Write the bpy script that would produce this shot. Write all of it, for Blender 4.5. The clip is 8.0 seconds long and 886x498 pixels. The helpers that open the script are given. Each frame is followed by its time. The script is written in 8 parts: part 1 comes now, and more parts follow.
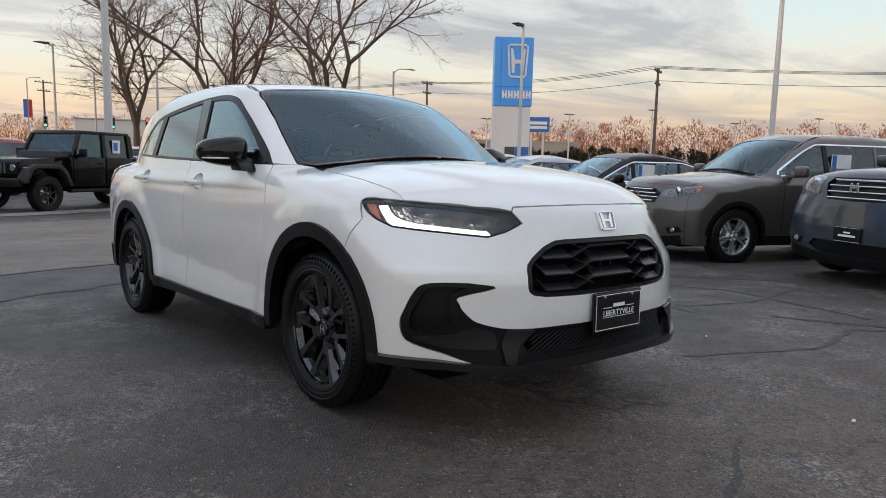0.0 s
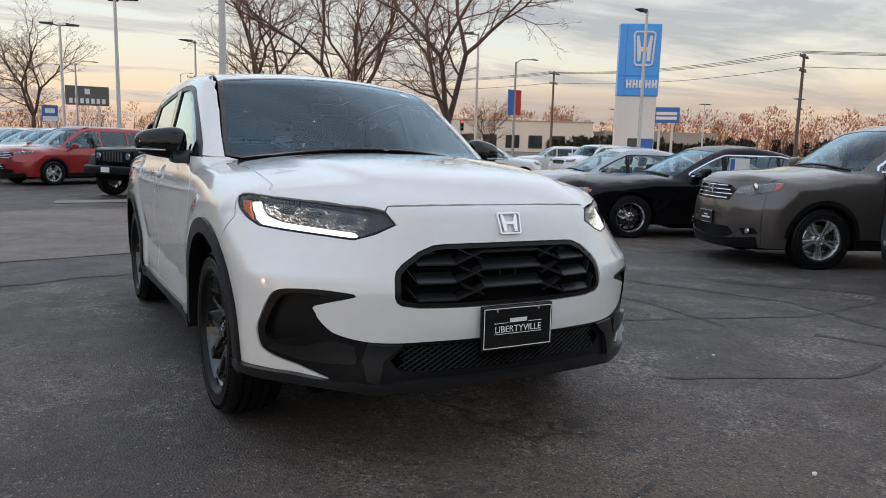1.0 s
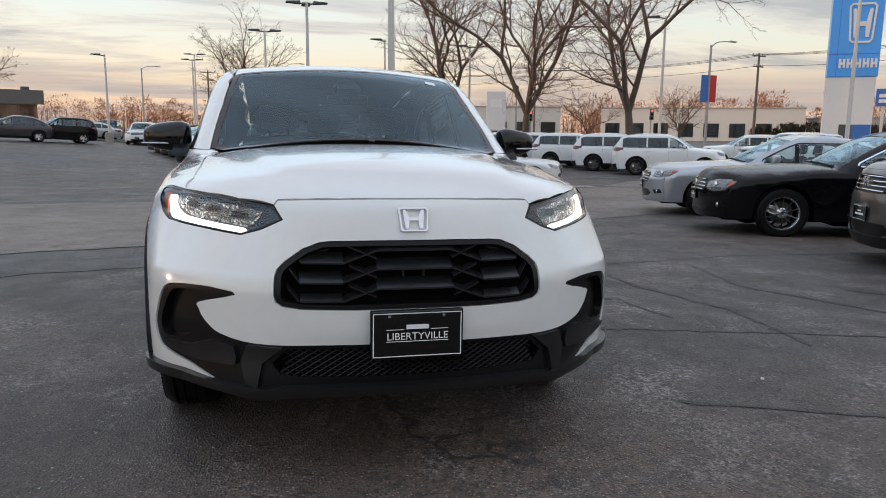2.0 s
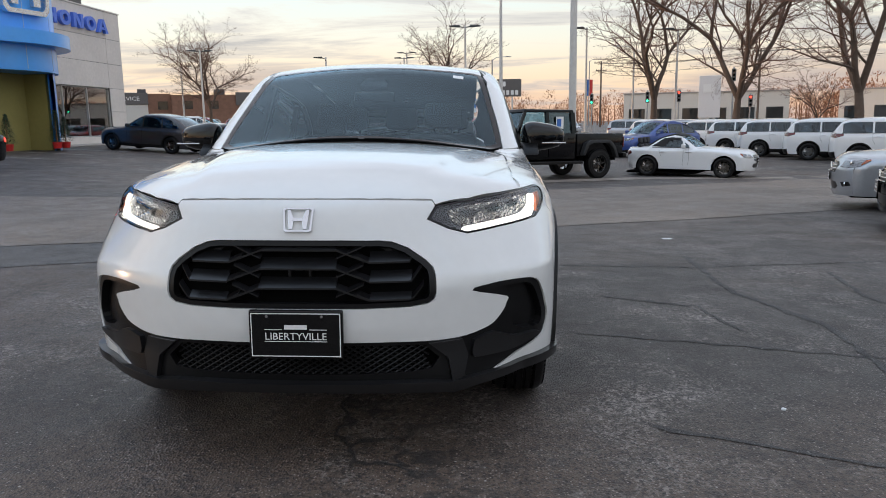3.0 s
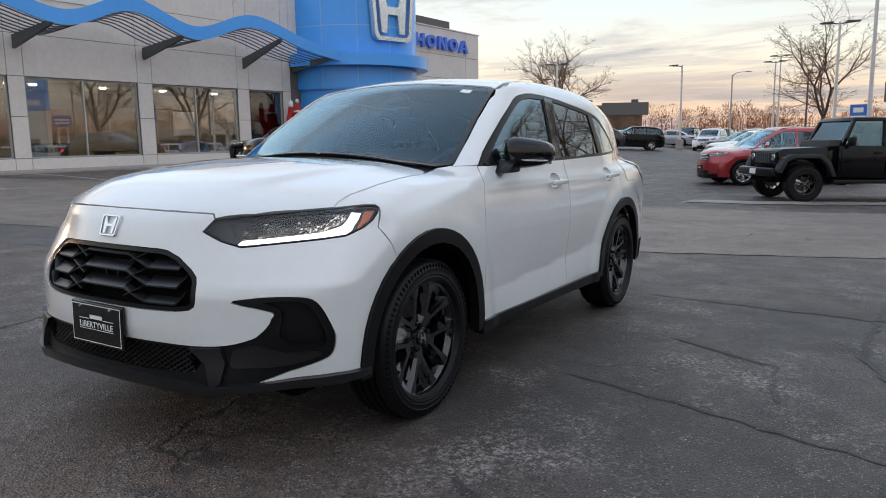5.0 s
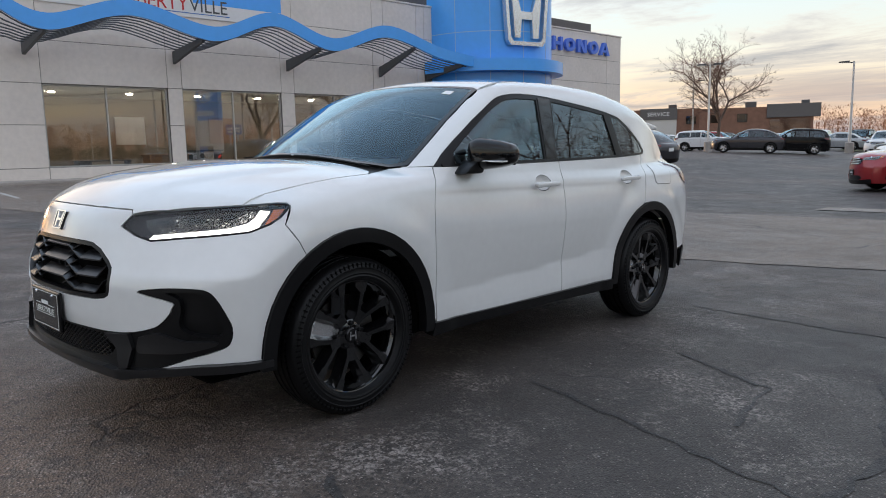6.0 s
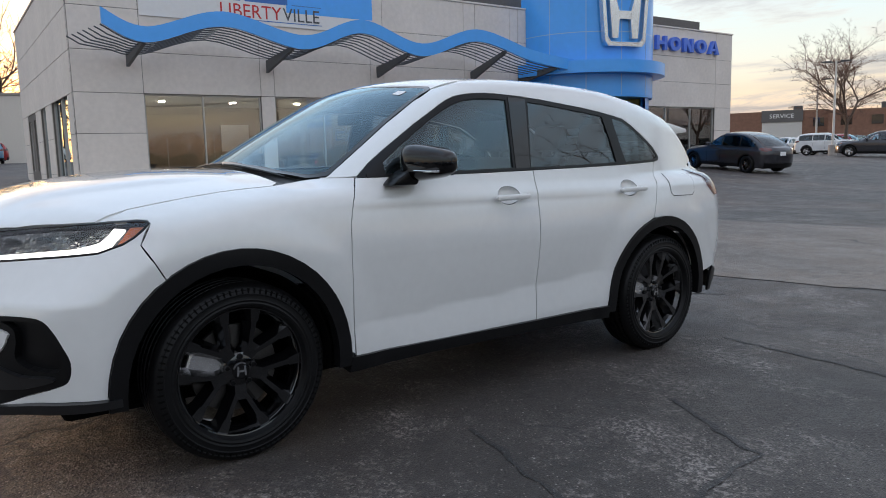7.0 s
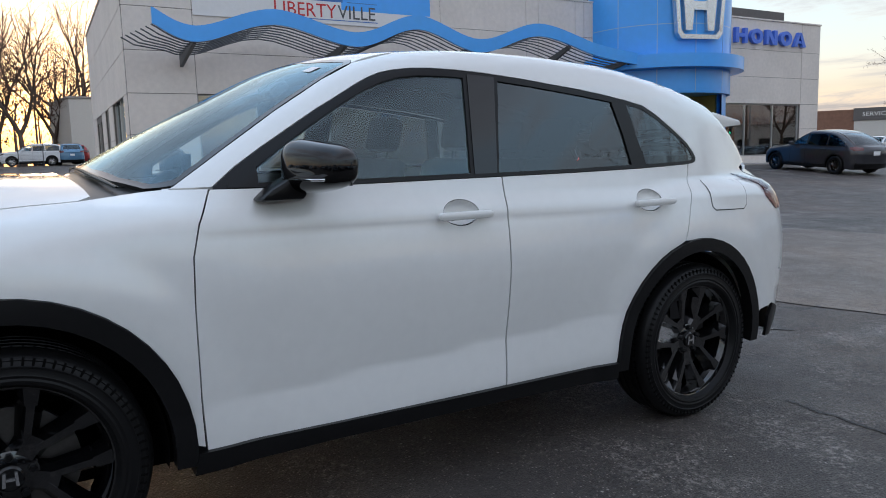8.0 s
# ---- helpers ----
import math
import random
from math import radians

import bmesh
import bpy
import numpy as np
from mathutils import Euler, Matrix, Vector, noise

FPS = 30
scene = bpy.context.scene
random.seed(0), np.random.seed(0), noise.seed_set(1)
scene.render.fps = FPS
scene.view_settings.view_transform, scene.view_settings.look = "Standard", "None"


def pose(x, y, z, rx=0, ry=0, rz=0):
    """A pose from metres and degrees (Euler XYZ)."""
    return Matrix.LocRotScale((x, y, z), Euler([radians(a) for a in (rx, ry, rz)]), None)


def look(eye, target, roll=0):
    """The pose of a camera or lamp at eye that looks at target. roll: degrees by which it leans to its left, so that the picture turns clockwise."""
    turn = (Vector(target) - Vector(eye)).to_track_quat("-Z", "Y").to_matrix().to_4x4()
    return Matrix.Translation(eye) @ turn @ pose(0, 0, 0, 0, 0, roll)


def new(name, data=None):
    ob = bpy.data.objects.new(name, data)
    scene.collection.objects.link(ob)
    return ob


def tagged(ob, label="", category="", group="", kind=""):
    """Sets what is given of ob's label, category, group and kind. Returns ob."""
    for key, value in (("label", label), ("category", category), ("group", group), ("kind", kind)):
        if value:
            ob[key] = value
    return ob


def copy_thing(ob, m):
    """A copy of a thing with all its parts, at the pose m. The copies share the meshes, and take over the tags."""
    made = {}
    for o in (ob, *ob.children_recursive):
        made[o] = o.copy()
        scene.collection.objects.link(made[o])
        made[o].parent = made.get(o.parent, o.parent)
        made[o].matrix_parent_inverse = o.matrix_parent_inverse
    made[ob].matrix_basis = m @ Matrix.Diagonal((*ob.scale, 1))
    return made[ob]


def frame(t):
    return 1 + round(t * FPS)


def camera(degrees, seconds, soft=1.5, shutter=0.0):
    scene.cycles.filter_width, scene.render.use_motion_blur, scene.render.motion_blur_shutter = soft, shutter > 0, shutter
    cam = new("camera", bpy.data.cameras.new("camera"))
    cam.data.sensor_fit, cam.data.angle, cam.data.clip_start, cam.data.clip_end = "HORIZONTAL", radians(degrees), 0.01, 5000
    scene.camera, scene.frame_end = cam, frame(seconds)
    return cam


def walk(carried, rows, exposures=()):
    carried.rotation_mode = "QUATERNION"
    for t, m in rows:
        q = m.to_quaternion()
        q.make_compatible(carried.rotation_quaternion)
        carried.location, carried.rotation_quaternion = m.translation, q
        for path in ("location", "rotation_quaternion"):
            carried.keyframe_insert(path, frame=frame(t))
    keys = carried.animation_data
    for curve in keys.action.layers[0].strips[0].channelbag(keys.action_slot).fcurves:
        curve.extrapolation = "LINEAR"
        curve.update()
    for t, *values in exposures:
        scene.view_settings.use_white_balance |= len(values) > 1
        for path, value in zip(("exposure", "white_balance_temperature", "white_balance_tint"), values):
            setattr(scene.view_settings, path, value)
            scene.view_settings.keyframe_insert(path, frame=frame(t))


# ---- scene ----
cam = camera(63.1, 8.0, soft=0.95)
PATH = [
    (0, (-2.481, -2.786, 1.153), (-1.211, -1.263, 0.894), 1.3),
    (0.5, (-2.006, -2.871, 1.169), (-0.853, -1.259, 0.896), 1.3),
    (1, (-1.518, -3.084, 1.181), (-0.543, -1.362, 0.89), 1.5),
    (1.5, (-1.006, -3.154, 1.179), (-0.252, -1.326, 0.875), 1.2),
    (1.7, (-0.799, -3.22, 1.179), (-0.151, -1.354, 0.87), 0.9),
    (2.8, (0.387, -3.249, 1.209), (0.413, -1.279, 0.865), -0.5),
    (3, (0.607, -3.252, 1.204), (0.514, -1.284, 0.86), -0.9),
    (3.5, (1.105, -3.161, 1.195), (0.739, -1.225, 0.853), -1.2),
    (4, (1.611, -3.031, 1.21), (0.999, -1.157, 0.874), -1.0),
    (4.5, (2.114, -2.836, 1.208), (1.283, -1.044, 0.894), -0.7),
    (5, (2.548, -2.568, 1.201), (1.515, -0.882, 0.899), -0.9),
    (5.2, (2.755, -2.486, 1.158), (1.645, -0.847, 0.87), -1.4),
    (6.3, (3.488, -1.736, 1.167), (2.048, -0.378, 0.882), -1.2),
    (6.5, (3.572, -1.559, 1.172), (2.087, -0.249, 0.888), -1.4),
    (7, (3.51, -1.034, 1.154), (1.941, 0.179, 0.895), -1.5),
    (7.5, (3.326, -0.476, 1.15), (1.687, 0.643, 0.903), -1.5),
    (8, (2.981, 0.029, 1.139), (1.297, 1.078, 0.887), -1.6),
]
walk(cam, [(t, look(eye, target, roll)) for t, eye, target, roll in PATH], exposures=[(0.0, 0.04, 6550, 11.5), (1.5, 0.04, 6550, 11.5), (4.0, 0.20, 6400, 11.5), (6.5, 0.06, 6350, 11.5), (8.0, 0.08, 6050, 10.5)])

# ---- world and light ----
world = bpy.data.worlds.new("dusk_sky")
scene.world = world
world.use_nodes = True
SUN_AZ = radians(176)      # the sun's side, counted from +x towards +y
SUN_EL = radians(3.0)


def build_world():
    nt = world.node_tree
    n, l = nt.nodes, nt.links
    n.clear()
    out, bg = n.new("ShaderNodeOutputWorld"), n.new("ShaderNodeBackground")
    sky = n.new("ShaderNodeTexSky")
    sky.sky_type, sky.sun_disc = "NISHITA", False
    sky.sun_elevation, sky.sun_rotation = SUN_EL, radians(90) - SUN_AZ
    sky.air_density, sky.dust_density, sky.ozone_density = 1.0, 2.0, 1.5
    tc = n.new("ShaderNodeTexCoord")
    sep = n.new("ShaderNodeSeparateXYZ")
    l.new(tc.outputs["Generated"], sep.inputs[0])
    def math_(op, p, q=None, clamp=False):
        t = n.new("ShaderNodeMath")
        t.operation, t.use_clamp = op, clamp
        for i, v in enumerate((p, q)):
            if v is None:
                continue
            if isinstance(v, (int, float)):
                t.inputs[i].default_value = v
            else:
                l.new(v, t.inputs[i])
        return t.outputs[0]

    def ramp_(src, stops):
        t = n.new("ShaderNodeValToRGB")
        e = t.color_ramp.elements
        e[0].position, e[0].color = stops[0][0], (*stops[0][1], 1)
        e[1].position, e[1].color = stops[-1][0], (*stops[-1][1], 1)
        for p, c in stops[1:-1]:
            e.new(p).color = (*c, 1)
        l.new(src, t.inputs[0])
        return t.outputs[0]

    def over(f, p, q):
        t = n.new("ShaderNodeMix"); t.data_type = "RGBA"
        l.new(f, t.inputs["Factor"]); l.new(p, t.inputs["A"])
        if isinstance(q, tuple):
            t.inputs["B"].default_value = (*q, 1)
        else:
            l.new(q, t.inputs["B"])
        return t.outputs["Result"]

    def noise_(vec, rough, warp):
        t = n.new("ShaderNodeTexNoise")
        t.inputs["Scale"].default_value, t.inputs["Detail"].default_value = 1.0, 9
        t.inputs["Roughness"].default_value, t.inputs["Distortion"].default_value = rough, warp
        l.new(vec, t.inputs["Vector"])
        return t.outputs["Fac"]

    def mapped(vec, scale, turn, shift):
        t = n.new("ShaderNodeMapping")
        t.inputs["Rotation"].default_value, t.inputs["Scale"].default_value, t.inputs["Location"].default_value = (0, 0, radians(turn)), scale, shift
        l.new(vec, t.inputs[0])
        return t.outputs[0]
    X, Y, Z = sep.outputs["X"], sep.outputs["Y"], sep.outputs["Z"]
    # elevation colours of a hazy evening sky
    clear = ramp_(Z, [(0.0, (0.80, 0.50, 0.35)), (0.03, (0.86, 0.61, 0.43)), (0.07, (0.86, 0.72, 0.55)), (0.11, (0.80, 0.78, 0.68)), (0.18, (0.70, 0.80, 0.80)),
                      (0.30, (0.68, 0.82, 0.92)), (0.55, (0.66, 0.80, 0.98)), (1.0, (0.62, 0.77, 0.97))])
    dusk = n.new("ShaderNodeVectorMath"); dusk.operation = "SCALE"      # the eastern side is already dimmer
    l.new(clear, dusk.inputs[0])
    l.new(math_("SUBTRACT", 1.0, math_("MULTIPLY", math_("MAXIMUM", X, 0.0), 0.16)), dusk.inputs["Scale"])
    clear = dusk.outputs[0]
    # clouds on a flat layer high above, thicker on the side away from the sun
    za = math_("ADD", math_("MAXIMUM", Z, 0.012), 0.075)
    comb = n.new("ShaderNodeCombineXYZ")
    l.new(math_("DIVIDE", X, za), comb.inputs[0]); l.new(math_("DIVIDE", Y, za), comb.inputs[1])
    body = noise_(mapped(comb.outputs[0], (0.40, 0.85, 1), CLOUD_TURN, CLOUD_SHIFT), 0.62, 0.5)
    thick = math_("ADD", body, math_("MULTIPLY", X, 0.035))
    cover = ramp_(thick, [(0.455, (0, 0, 0)), (0.52, (0.55, 0.55, 0.55)), (0.62, (0.92, 0.92, 0.92))])
    tone = ramp_(thick, [(0.45, (0.86, 0.68, 0.56)), (0.53, (0.56, 0.50, 0.49)), (0.64, (0.37, 0.36, 0.395))])
    col = over(cover, clear, tone)
    # a long flat bank low over the horizon
    flat = noise_(mapped(tc.outputs["Generated"], (2.2, 2.2, 26), 35, (0.4, 2.2, 0.3)), 0.55, 0.2)
    bump = math_("SUBTRACT", 1.0, math_("DIVIDE", math_("ABSOLUTE", math_("SUBTRACT", Z, 0.052)), 0.034), True)
    bank = math_("MULTIPLY", math_("MULTIPLY", math_("ADD", math_("MULTIPLY", math_("SUBTRACT", flat, 0.46), 7.0), math_("MULTIPLY", X, 0.5), True), bump, True), 1.5, True)
    col = over(math_("MULTIPLY", bank, 0.75), col, (0.45, 0.375, 0.375))
    # upper sky, out of view, brightened most in the east to lift facade and car
    high = math_("DIVIDE", math_("SUBTRACT", Z, 0.20), 0.25, True)
    glow = n.new("ShaderNodeVectorMath"); glow.operation = "SCALE"
    l.new(col, glow.inputs[0])
    l.new(math_("ADD", 1.0, math_("MULTIPLY", high, math_("ADD", 0.12, math_("MULTIPLY", math_("MAXIMUM", X, 0.0), 0.60)))), glow.inputs["Scale"])
    final = glow.outputs[0]
    scale = n.new("ShaderNodeVectorMath"); scale.operation = "SCALE"; scale.inputs["Scale"].default_value = 0.10
    l.new(sky.outputs[0], scale.inputs[0])
    add = n.new("ShaderNodeVectorMath"); add.operation = "ADD"
    l.new(scale.outputs[0], add.inputs[0]); l.new(final, add.inputs[1])
    l.new(add.outputs[0], bg.inputs["Color"])
    bg.inputs["Strength"].default_value = SKY_STRENGTH
    l.new(bg.outputs[0], out.inputs["Surface"])


SKY_STRENGTH, CLOUD_TURN, CLOUD_SHIFT = 1.0, 20, (3.1, 1.7, 0)
build_world()
sun = new("sun", bpy.data.lights.new("sun", "SUN"))
sun.data.energy, sun.data.angle, sun.data.color = 1.0, radians(4), (1.0, 0.62, 0.36)
sun.matrix_world = look((60 * math.cos(SUN_AZ), 60 * math.sin(SUN_AZ), 60 * math.tan(SUN_EL)), (0, 0, 0))

# ---- materials ----
def material(name):
    m = bpy.data.materials.new(name)
    m.use_nodes = True
    return m, m.node_tree.nodes, m.node_tree.links, m.node_tree.nodes["Principled BSDF"]


def surface(name, color, rough=0.6, metal=0.0, grain=0.0, scale=8.0, bump=0.0, bump_scale=60.0, coat=0.0, spec=0.5, emit=None, power=0.0, tint=None, rough_var=0.0):
    """A procedural surface: base colour with two scales of variation, roughness wear and fine relief."""
    m, n, l, b = material(name)
    b.inputs["Base Color"].default_value = (*color, 1)
    b.inputs["Roughness"].default_value, b.inputs["Metallic"].default_value = rough, metal
    b.inputs["Specular IOR Level"].default_value = spec
    if coat:
        b.inputs["Coat Weight"].default_value, b.inputs["Coat Roughness"].default_value = coat, 0.03
    tc = n.new("ShaderNodeTexCoord")
    if grain:
        a, c = n.new("ShaderNodeTexNoise"), n.new("ShaderNodeTexNoise")
        a.inputs["Scale"].default_value, a.inputs["Detail"].default_value = scale, 6
        c.inputs["Scale"].default_value, c.inputs["Detail"].default_value = scale * 9, 4
        l.new(tc.outputs["Object"], a.inputs["Vector"]); l.new(tc.outputs["Object"], c.inputs["Vector"])
        av = n.new("ShaderNodeMath"); av.operation = "ADD"
        l.new(a.outputs["Fac"], av.inputs[0]); l.new(c.outputs["Fac"], av.inputs[1])
        ramp = n.new("ShaderNodeMapRange")
        ramp.inputs["From Min"].default_value, ramp.inputs["From Max"].default_value = 0.6, 1.4
        l.new(av.outputs[0], ramp.inputs["Value"])
        mix = n.new("ShaderNodeMix"); mix.data_type = "RGBA"
        l.new(ramp.outputs[0], mix.inputs["Factor"])
        t = tint or color
        mix.inputs["A"].default_value = (*[max(v * (1 - grain), 0) for v in color], 1)
        mix.inputs["B"].default_value = (*[min(v * (1 + grain), 1) for v in t], 1)
        l.new(mix.outputs["Result"], b.inputs["Base Color"])
        if rough_var:
            rr = n.new("ShaderNodeMapRange")
            rr.inputs["From Min"].default_value, rr.inputs["From Max"].default_value = 0.6, 1.4
            rr.inputs["To Min"].default_value, rr.inputs["To Max"].default_value = rough - rough_var, rough + rough_var
            l.new(av.outputs[0], rr.inputs["Value"]); l.new(rr.outputs[0], b.inputs["Roughness"])
    if bump:
        w = n.new("ShaderNodeTexNoise")
        w.inputs["Scale"].default_value, w.inputs["Detail"].default_value = bump_scale, 5
        l.new(tc.outputs["Object"], w.inputs["Vector"])
        bp = n.new("ShaderNodeBump")
        bp.inputs["Strength"].default_value, bp.inputs["Distance"].default_value = bump, 0.01
        l.new(w.outputs["Fac"], bp.inputs["Height"]); l.new(bp.outputs[0], b.inputs["Normal"])
    if emit:
        b.inputs["Emission Color"].default_value, b.inputs["Emission Strength"].default_value = (*emit, 1), power
    return m


def pane(name, tint, gloss=1.0, ior=1.5, sheen=(0.95, 0.97, 1.0)):
    """A thin pane: tinted see-through with a mirror coat that grows at grazing angles."""
    m = bpy.data.materials.new(name)
    m.use_nodes = True
    n, l = m.node_tree.nodes, m.node_tree.links
    n.clear()
    out, mix, tr, gl, fr, mul = (n.new(k) for k in ("ShaderNodeOutputMaterial", "ShaderNodeMixShader", "ShaderNodeBsdfTransparent", "ShaderNodeBsdfGlossy", "ShaderNodeFresnel", "ShaderNodeMath"))
    tr.inputs["Color"].default_value = (*tint, 1)
    gl.inputs["Roughness"].default_value = 0.01
    gl.inputs["Color"].default_value = (*sheen, 1)
    fr.inputs["IOR"].default_value = ior
    mul.operation, mul.use_clamp = "MULTIPLY", True
    mul.inputs[1].default_value = gloss
    l.new(fr.outputs[0], mul.inputs[0]); l.new(mul.outputs[0], mix.inputs["Fac"])
    l.new(tr.outputs[0], mix.inputs[1]); l.new(gl.outputs[0], mix.inputs[2]); l.new(mix.outputs[0], out.inputs["Surface"])
    return m


def paint(name, color, metal=0.0, rough=0.32, flake=0.0):
    """Car paint under clear coat, with a trace of road film."""
    m = surface(name, color, rough, metal, grain=0.03 + flake, scale=2.5, coat=1.0 if sum(color) > 0.05 else 0.45, rough_var=0.04, spec=0.5 if sum(color) > 0.3 else 0.04)
    return m


WHITE = paint("white_pearl_paint", (0.735, 0.735, 0.72), 0.0, 0.16)
BLACK_GLOSS = surface("gloss_black", (0.003, 0.003, 0.0035), 0.10, coat=0.9, grain=0.05, spec=0.05)
SATIN = surface("satin_grey_black_plastic", (0.010, 0.010, 0.011), 0.28, grain=0.12, spec=0.55)
PLASTIC = surface("black_grained_plastic", (0.0060, 0.0060, 0.0066), 0.34, grain=0.2, scale=6, bump=0.05, bump_scale=900, spec=0.26)
TRIM = surface("satin_black_trim", (0.005, 0.005, 0.0055), 0.30, grain=0.1, spec=0.25)
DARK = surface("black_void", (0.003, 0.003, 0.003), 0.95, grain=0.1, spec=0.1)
RUBBER = surface("tyre_rubber", (0.0065, 0.0065, 0.007), 0.38, grain=0.3, scale=14, bump=0.10, bump_scale=300, spec=0.20)
WHEEL_BLACK = surface("gloss_black_wheel_paint", (0.002, 0.002, 0.0025), 0.10, coat=1.0, grain=0.1, spec=0.5)
ALLOY = surface("silver_alloy", (0.72, 0.72, 0.73), 0.26, 0.85, grain=0.06)
CHROME = surface("chrome", (0.75, 0.76, 0.78), 0.10, 1.0, grain=0.03)
STEEL = surface("brake_steel", (0.11, 0.105, 0.10), 0.4, 0.9, grain=0.15)
GLASS = pane("clear_car_glass", (0.80, 0.90, 0.92), 2.1, sheen=(0.74, 0.92, 1.0))
SCREEN = pane("windscreen_glass", (0.88, 0.96, 0.97), 1.35, sheen=(0.66, 0.88, 1.0))
PRIVACY = pane("dark_privacy_glass", (0.22, 0.26, 0.29), 1.75, sheen=(0.85, 0.95, 1.0))
LENS = pane("lamp_lens", (0.82, 0.84, 0.86), 1.2)
AMBER = surface("amber_reflector", (0.75, 0.16, 0.02), 0.25, coat=1.0, grain=0.1)
RED_LENS = surface("red_lamp_lens", (0.10, 0.005, 0.005), 0.2, coat=1.0, grain=0.1)
LIT = surface("lit_daytime_lamp", (0.9, 0.9, 0.85), 0.3, emit=(1.0, 0.94, 0.82), power=2.2)
LIT_RED = surface("lit_brake_lamp", (0.6, 0.02, 0.02), 0.3, emit=(1.0, 0.05, 0.03), power=1.6)
CLOTH = surface("black_seat_cloth", (0.022, 0.022, 0.024), 0.85, grain=0.25, scale=20, bump=0.1, bump_scale=400)
GREY_IN = surface("grey_cabin_plastic", (0.035, 0.035, 0.037), 0.7, grain=0.12)
PAPER = surface("white_paper", (0.80, 0.81, 0.82), 0.7, grain=0.05)
BLUE_INK = surface("blue_print", (0.05, 0.16, 0.48), 0.6, grain=0.06)
LETTER_WHITE = surface("white_lettering", (0.82, 0.82, 0.80), 0.5, grain=0.03)


# ---- mesh helpers ----
def raw(name, verts, faces, mat, parent=None, label="", normals=None, smooth=False):
    me = bpy.data.meshes.new(name)
    me.from_pydata([tuple(v) for v in verts], [], [tuple(f) for f in faces])
    me.validate()
    if mat:
        me.materials.append(mat)
    if normals is not None:
        me.polygons.foreach_set("use_smooth", np.ones(len(me.polygons), bool))
        me.normals_split_custom_set_from_vertices([tuple(v) for v in normals])
    elif smooth:
        me.polygons.foreach_set("use_smooth", np.ones(len(me.polygons), bool))
    me.update()
    ob = new(name, me)
    ob.parent = parent
    if label:
        ob["label"] = label
    return ob


def part(name, bm, mat, parent=None, label="", smooth=False):
    me = bpy.data.meshes.new(name)
    bmesh.ops.recalc_face_normals(bm, faces=bm.faces)
    bm.to_mesh(me)
    bm.free()
    if mat:
        me.materials.append(mat)
    if smooth:
        me.polygons.foreach_set("use_smooth", np.ones(len(me.polygons), bool))
        me.set_sharp_from_angle(angle=radians(35))
    ob = new(name, me)
    ob.parent = parent
    if label:
        ob["label"] = label
    return ob


def thing(name, label, category, m=None, group="", kind=""):
    ob = new(name)
    ob.empty_display_size = 0.2
    if m is not None:
        ob.matrix_world = m
    return tagged(ob, label, category, group, kind)


def box(bm, lo, hi, bevel=0.0, m=None, seg=2):
    """A box between two corners, with rounded edges."""
    b = bmesh.new()
    bmesh.ops.create_cube(b, size=1)
    for v in b.verts:
        v.co = Vector([lo[i] + (v.co[i] + 0.5) * (hi[i] - lo[i]) for i in range(3)])
    if bevel:
        bmesh.ops.bevel(b, geom=list(b.edges), offset=bevel, segments=seg, profile=0.5, affect="EDGES")
    merge(bm, b, m)
    return bm


def merge(bm, b, m=None):
    if m is not None:
        b.transform(m)
    me = bpy.data.meshes.new("tmp")
    b.to_mesh(me)
    b.free()
    bm.from_mesh(me)
    bpy.data.meshes.remove(me)
    return bm


def prism(bm, outline, axis, lo, hi, bevel=0.0, m=None):
    """A flat outline drawn out along an axis: 'x' takes (y, z), 'y' takes (x, z), 'z' takes (x, y)."""
    b = bmesh.new()
    place = {"x": lambda p, d: (d, p[0], p[1]), "y": lambda p, d: (p[0], d, p[1]), "z": lambda p, d: (p[0], p[1], d)}[axis]
    a = [b.verts.new(place(p, lo)) for p in outline]
    c = [b.verts.new(place(p, hi)) for p in outline]
    b.faces.new(a)
    b.faces.new(list(reversed(c)))
    for i in range(len(a)):
        j = (i + 1) % len(a)
        b.faces.new((a[j], a[i], c[i], c[j]))
    bmesh.ops.recalc_face_normals(b, faces=b.faces)
    if bevel:
        bmesh.ops.bevel(b, geom=list(b.edges), offset=bevel, segments=2, profile=0.5, affect="EDGES")
    return merge(bm, b, m)


def lathe(bm, profile, n=48, axis="x", m=None, arc=(0, 2 * math.pi)):
    """Turns a profile of (along, radius) round an axis."""
    full = abs(arc[1] - arc[0] - 2 * math.pi) < 1e-6
    k = n if full else n + 1
    b = bmesh.new()
    rings = []
    for i in range(k):
        a = arc[0] + (arc[1] - arc[0]) * i / n
        c, s = math.cos(a), math.sin(a)
        ring = []
        for d, r in profile:
            p = {"x": (d, r * c, r * s), "y": (r * c, d, r * s), "z": (r * c, r * s, d)}[axis]
            ring.append(b.verts.new(p))
        rings.append(ring)
    for i in range(n):
        p, q = rings[i], rings[(i + 1) % k]
        for j in range(len(profile) - 1):
            b.faces.new((p[j], p[j + 1], q[j + 1], q[j]))
    bmesh.ops.remove_doubles(b, verts=b.verts, dist=1e-5)
    bmesh.ops.recalc_face_normals(b, faces=b.faces)
    return merge(bm, b, m)


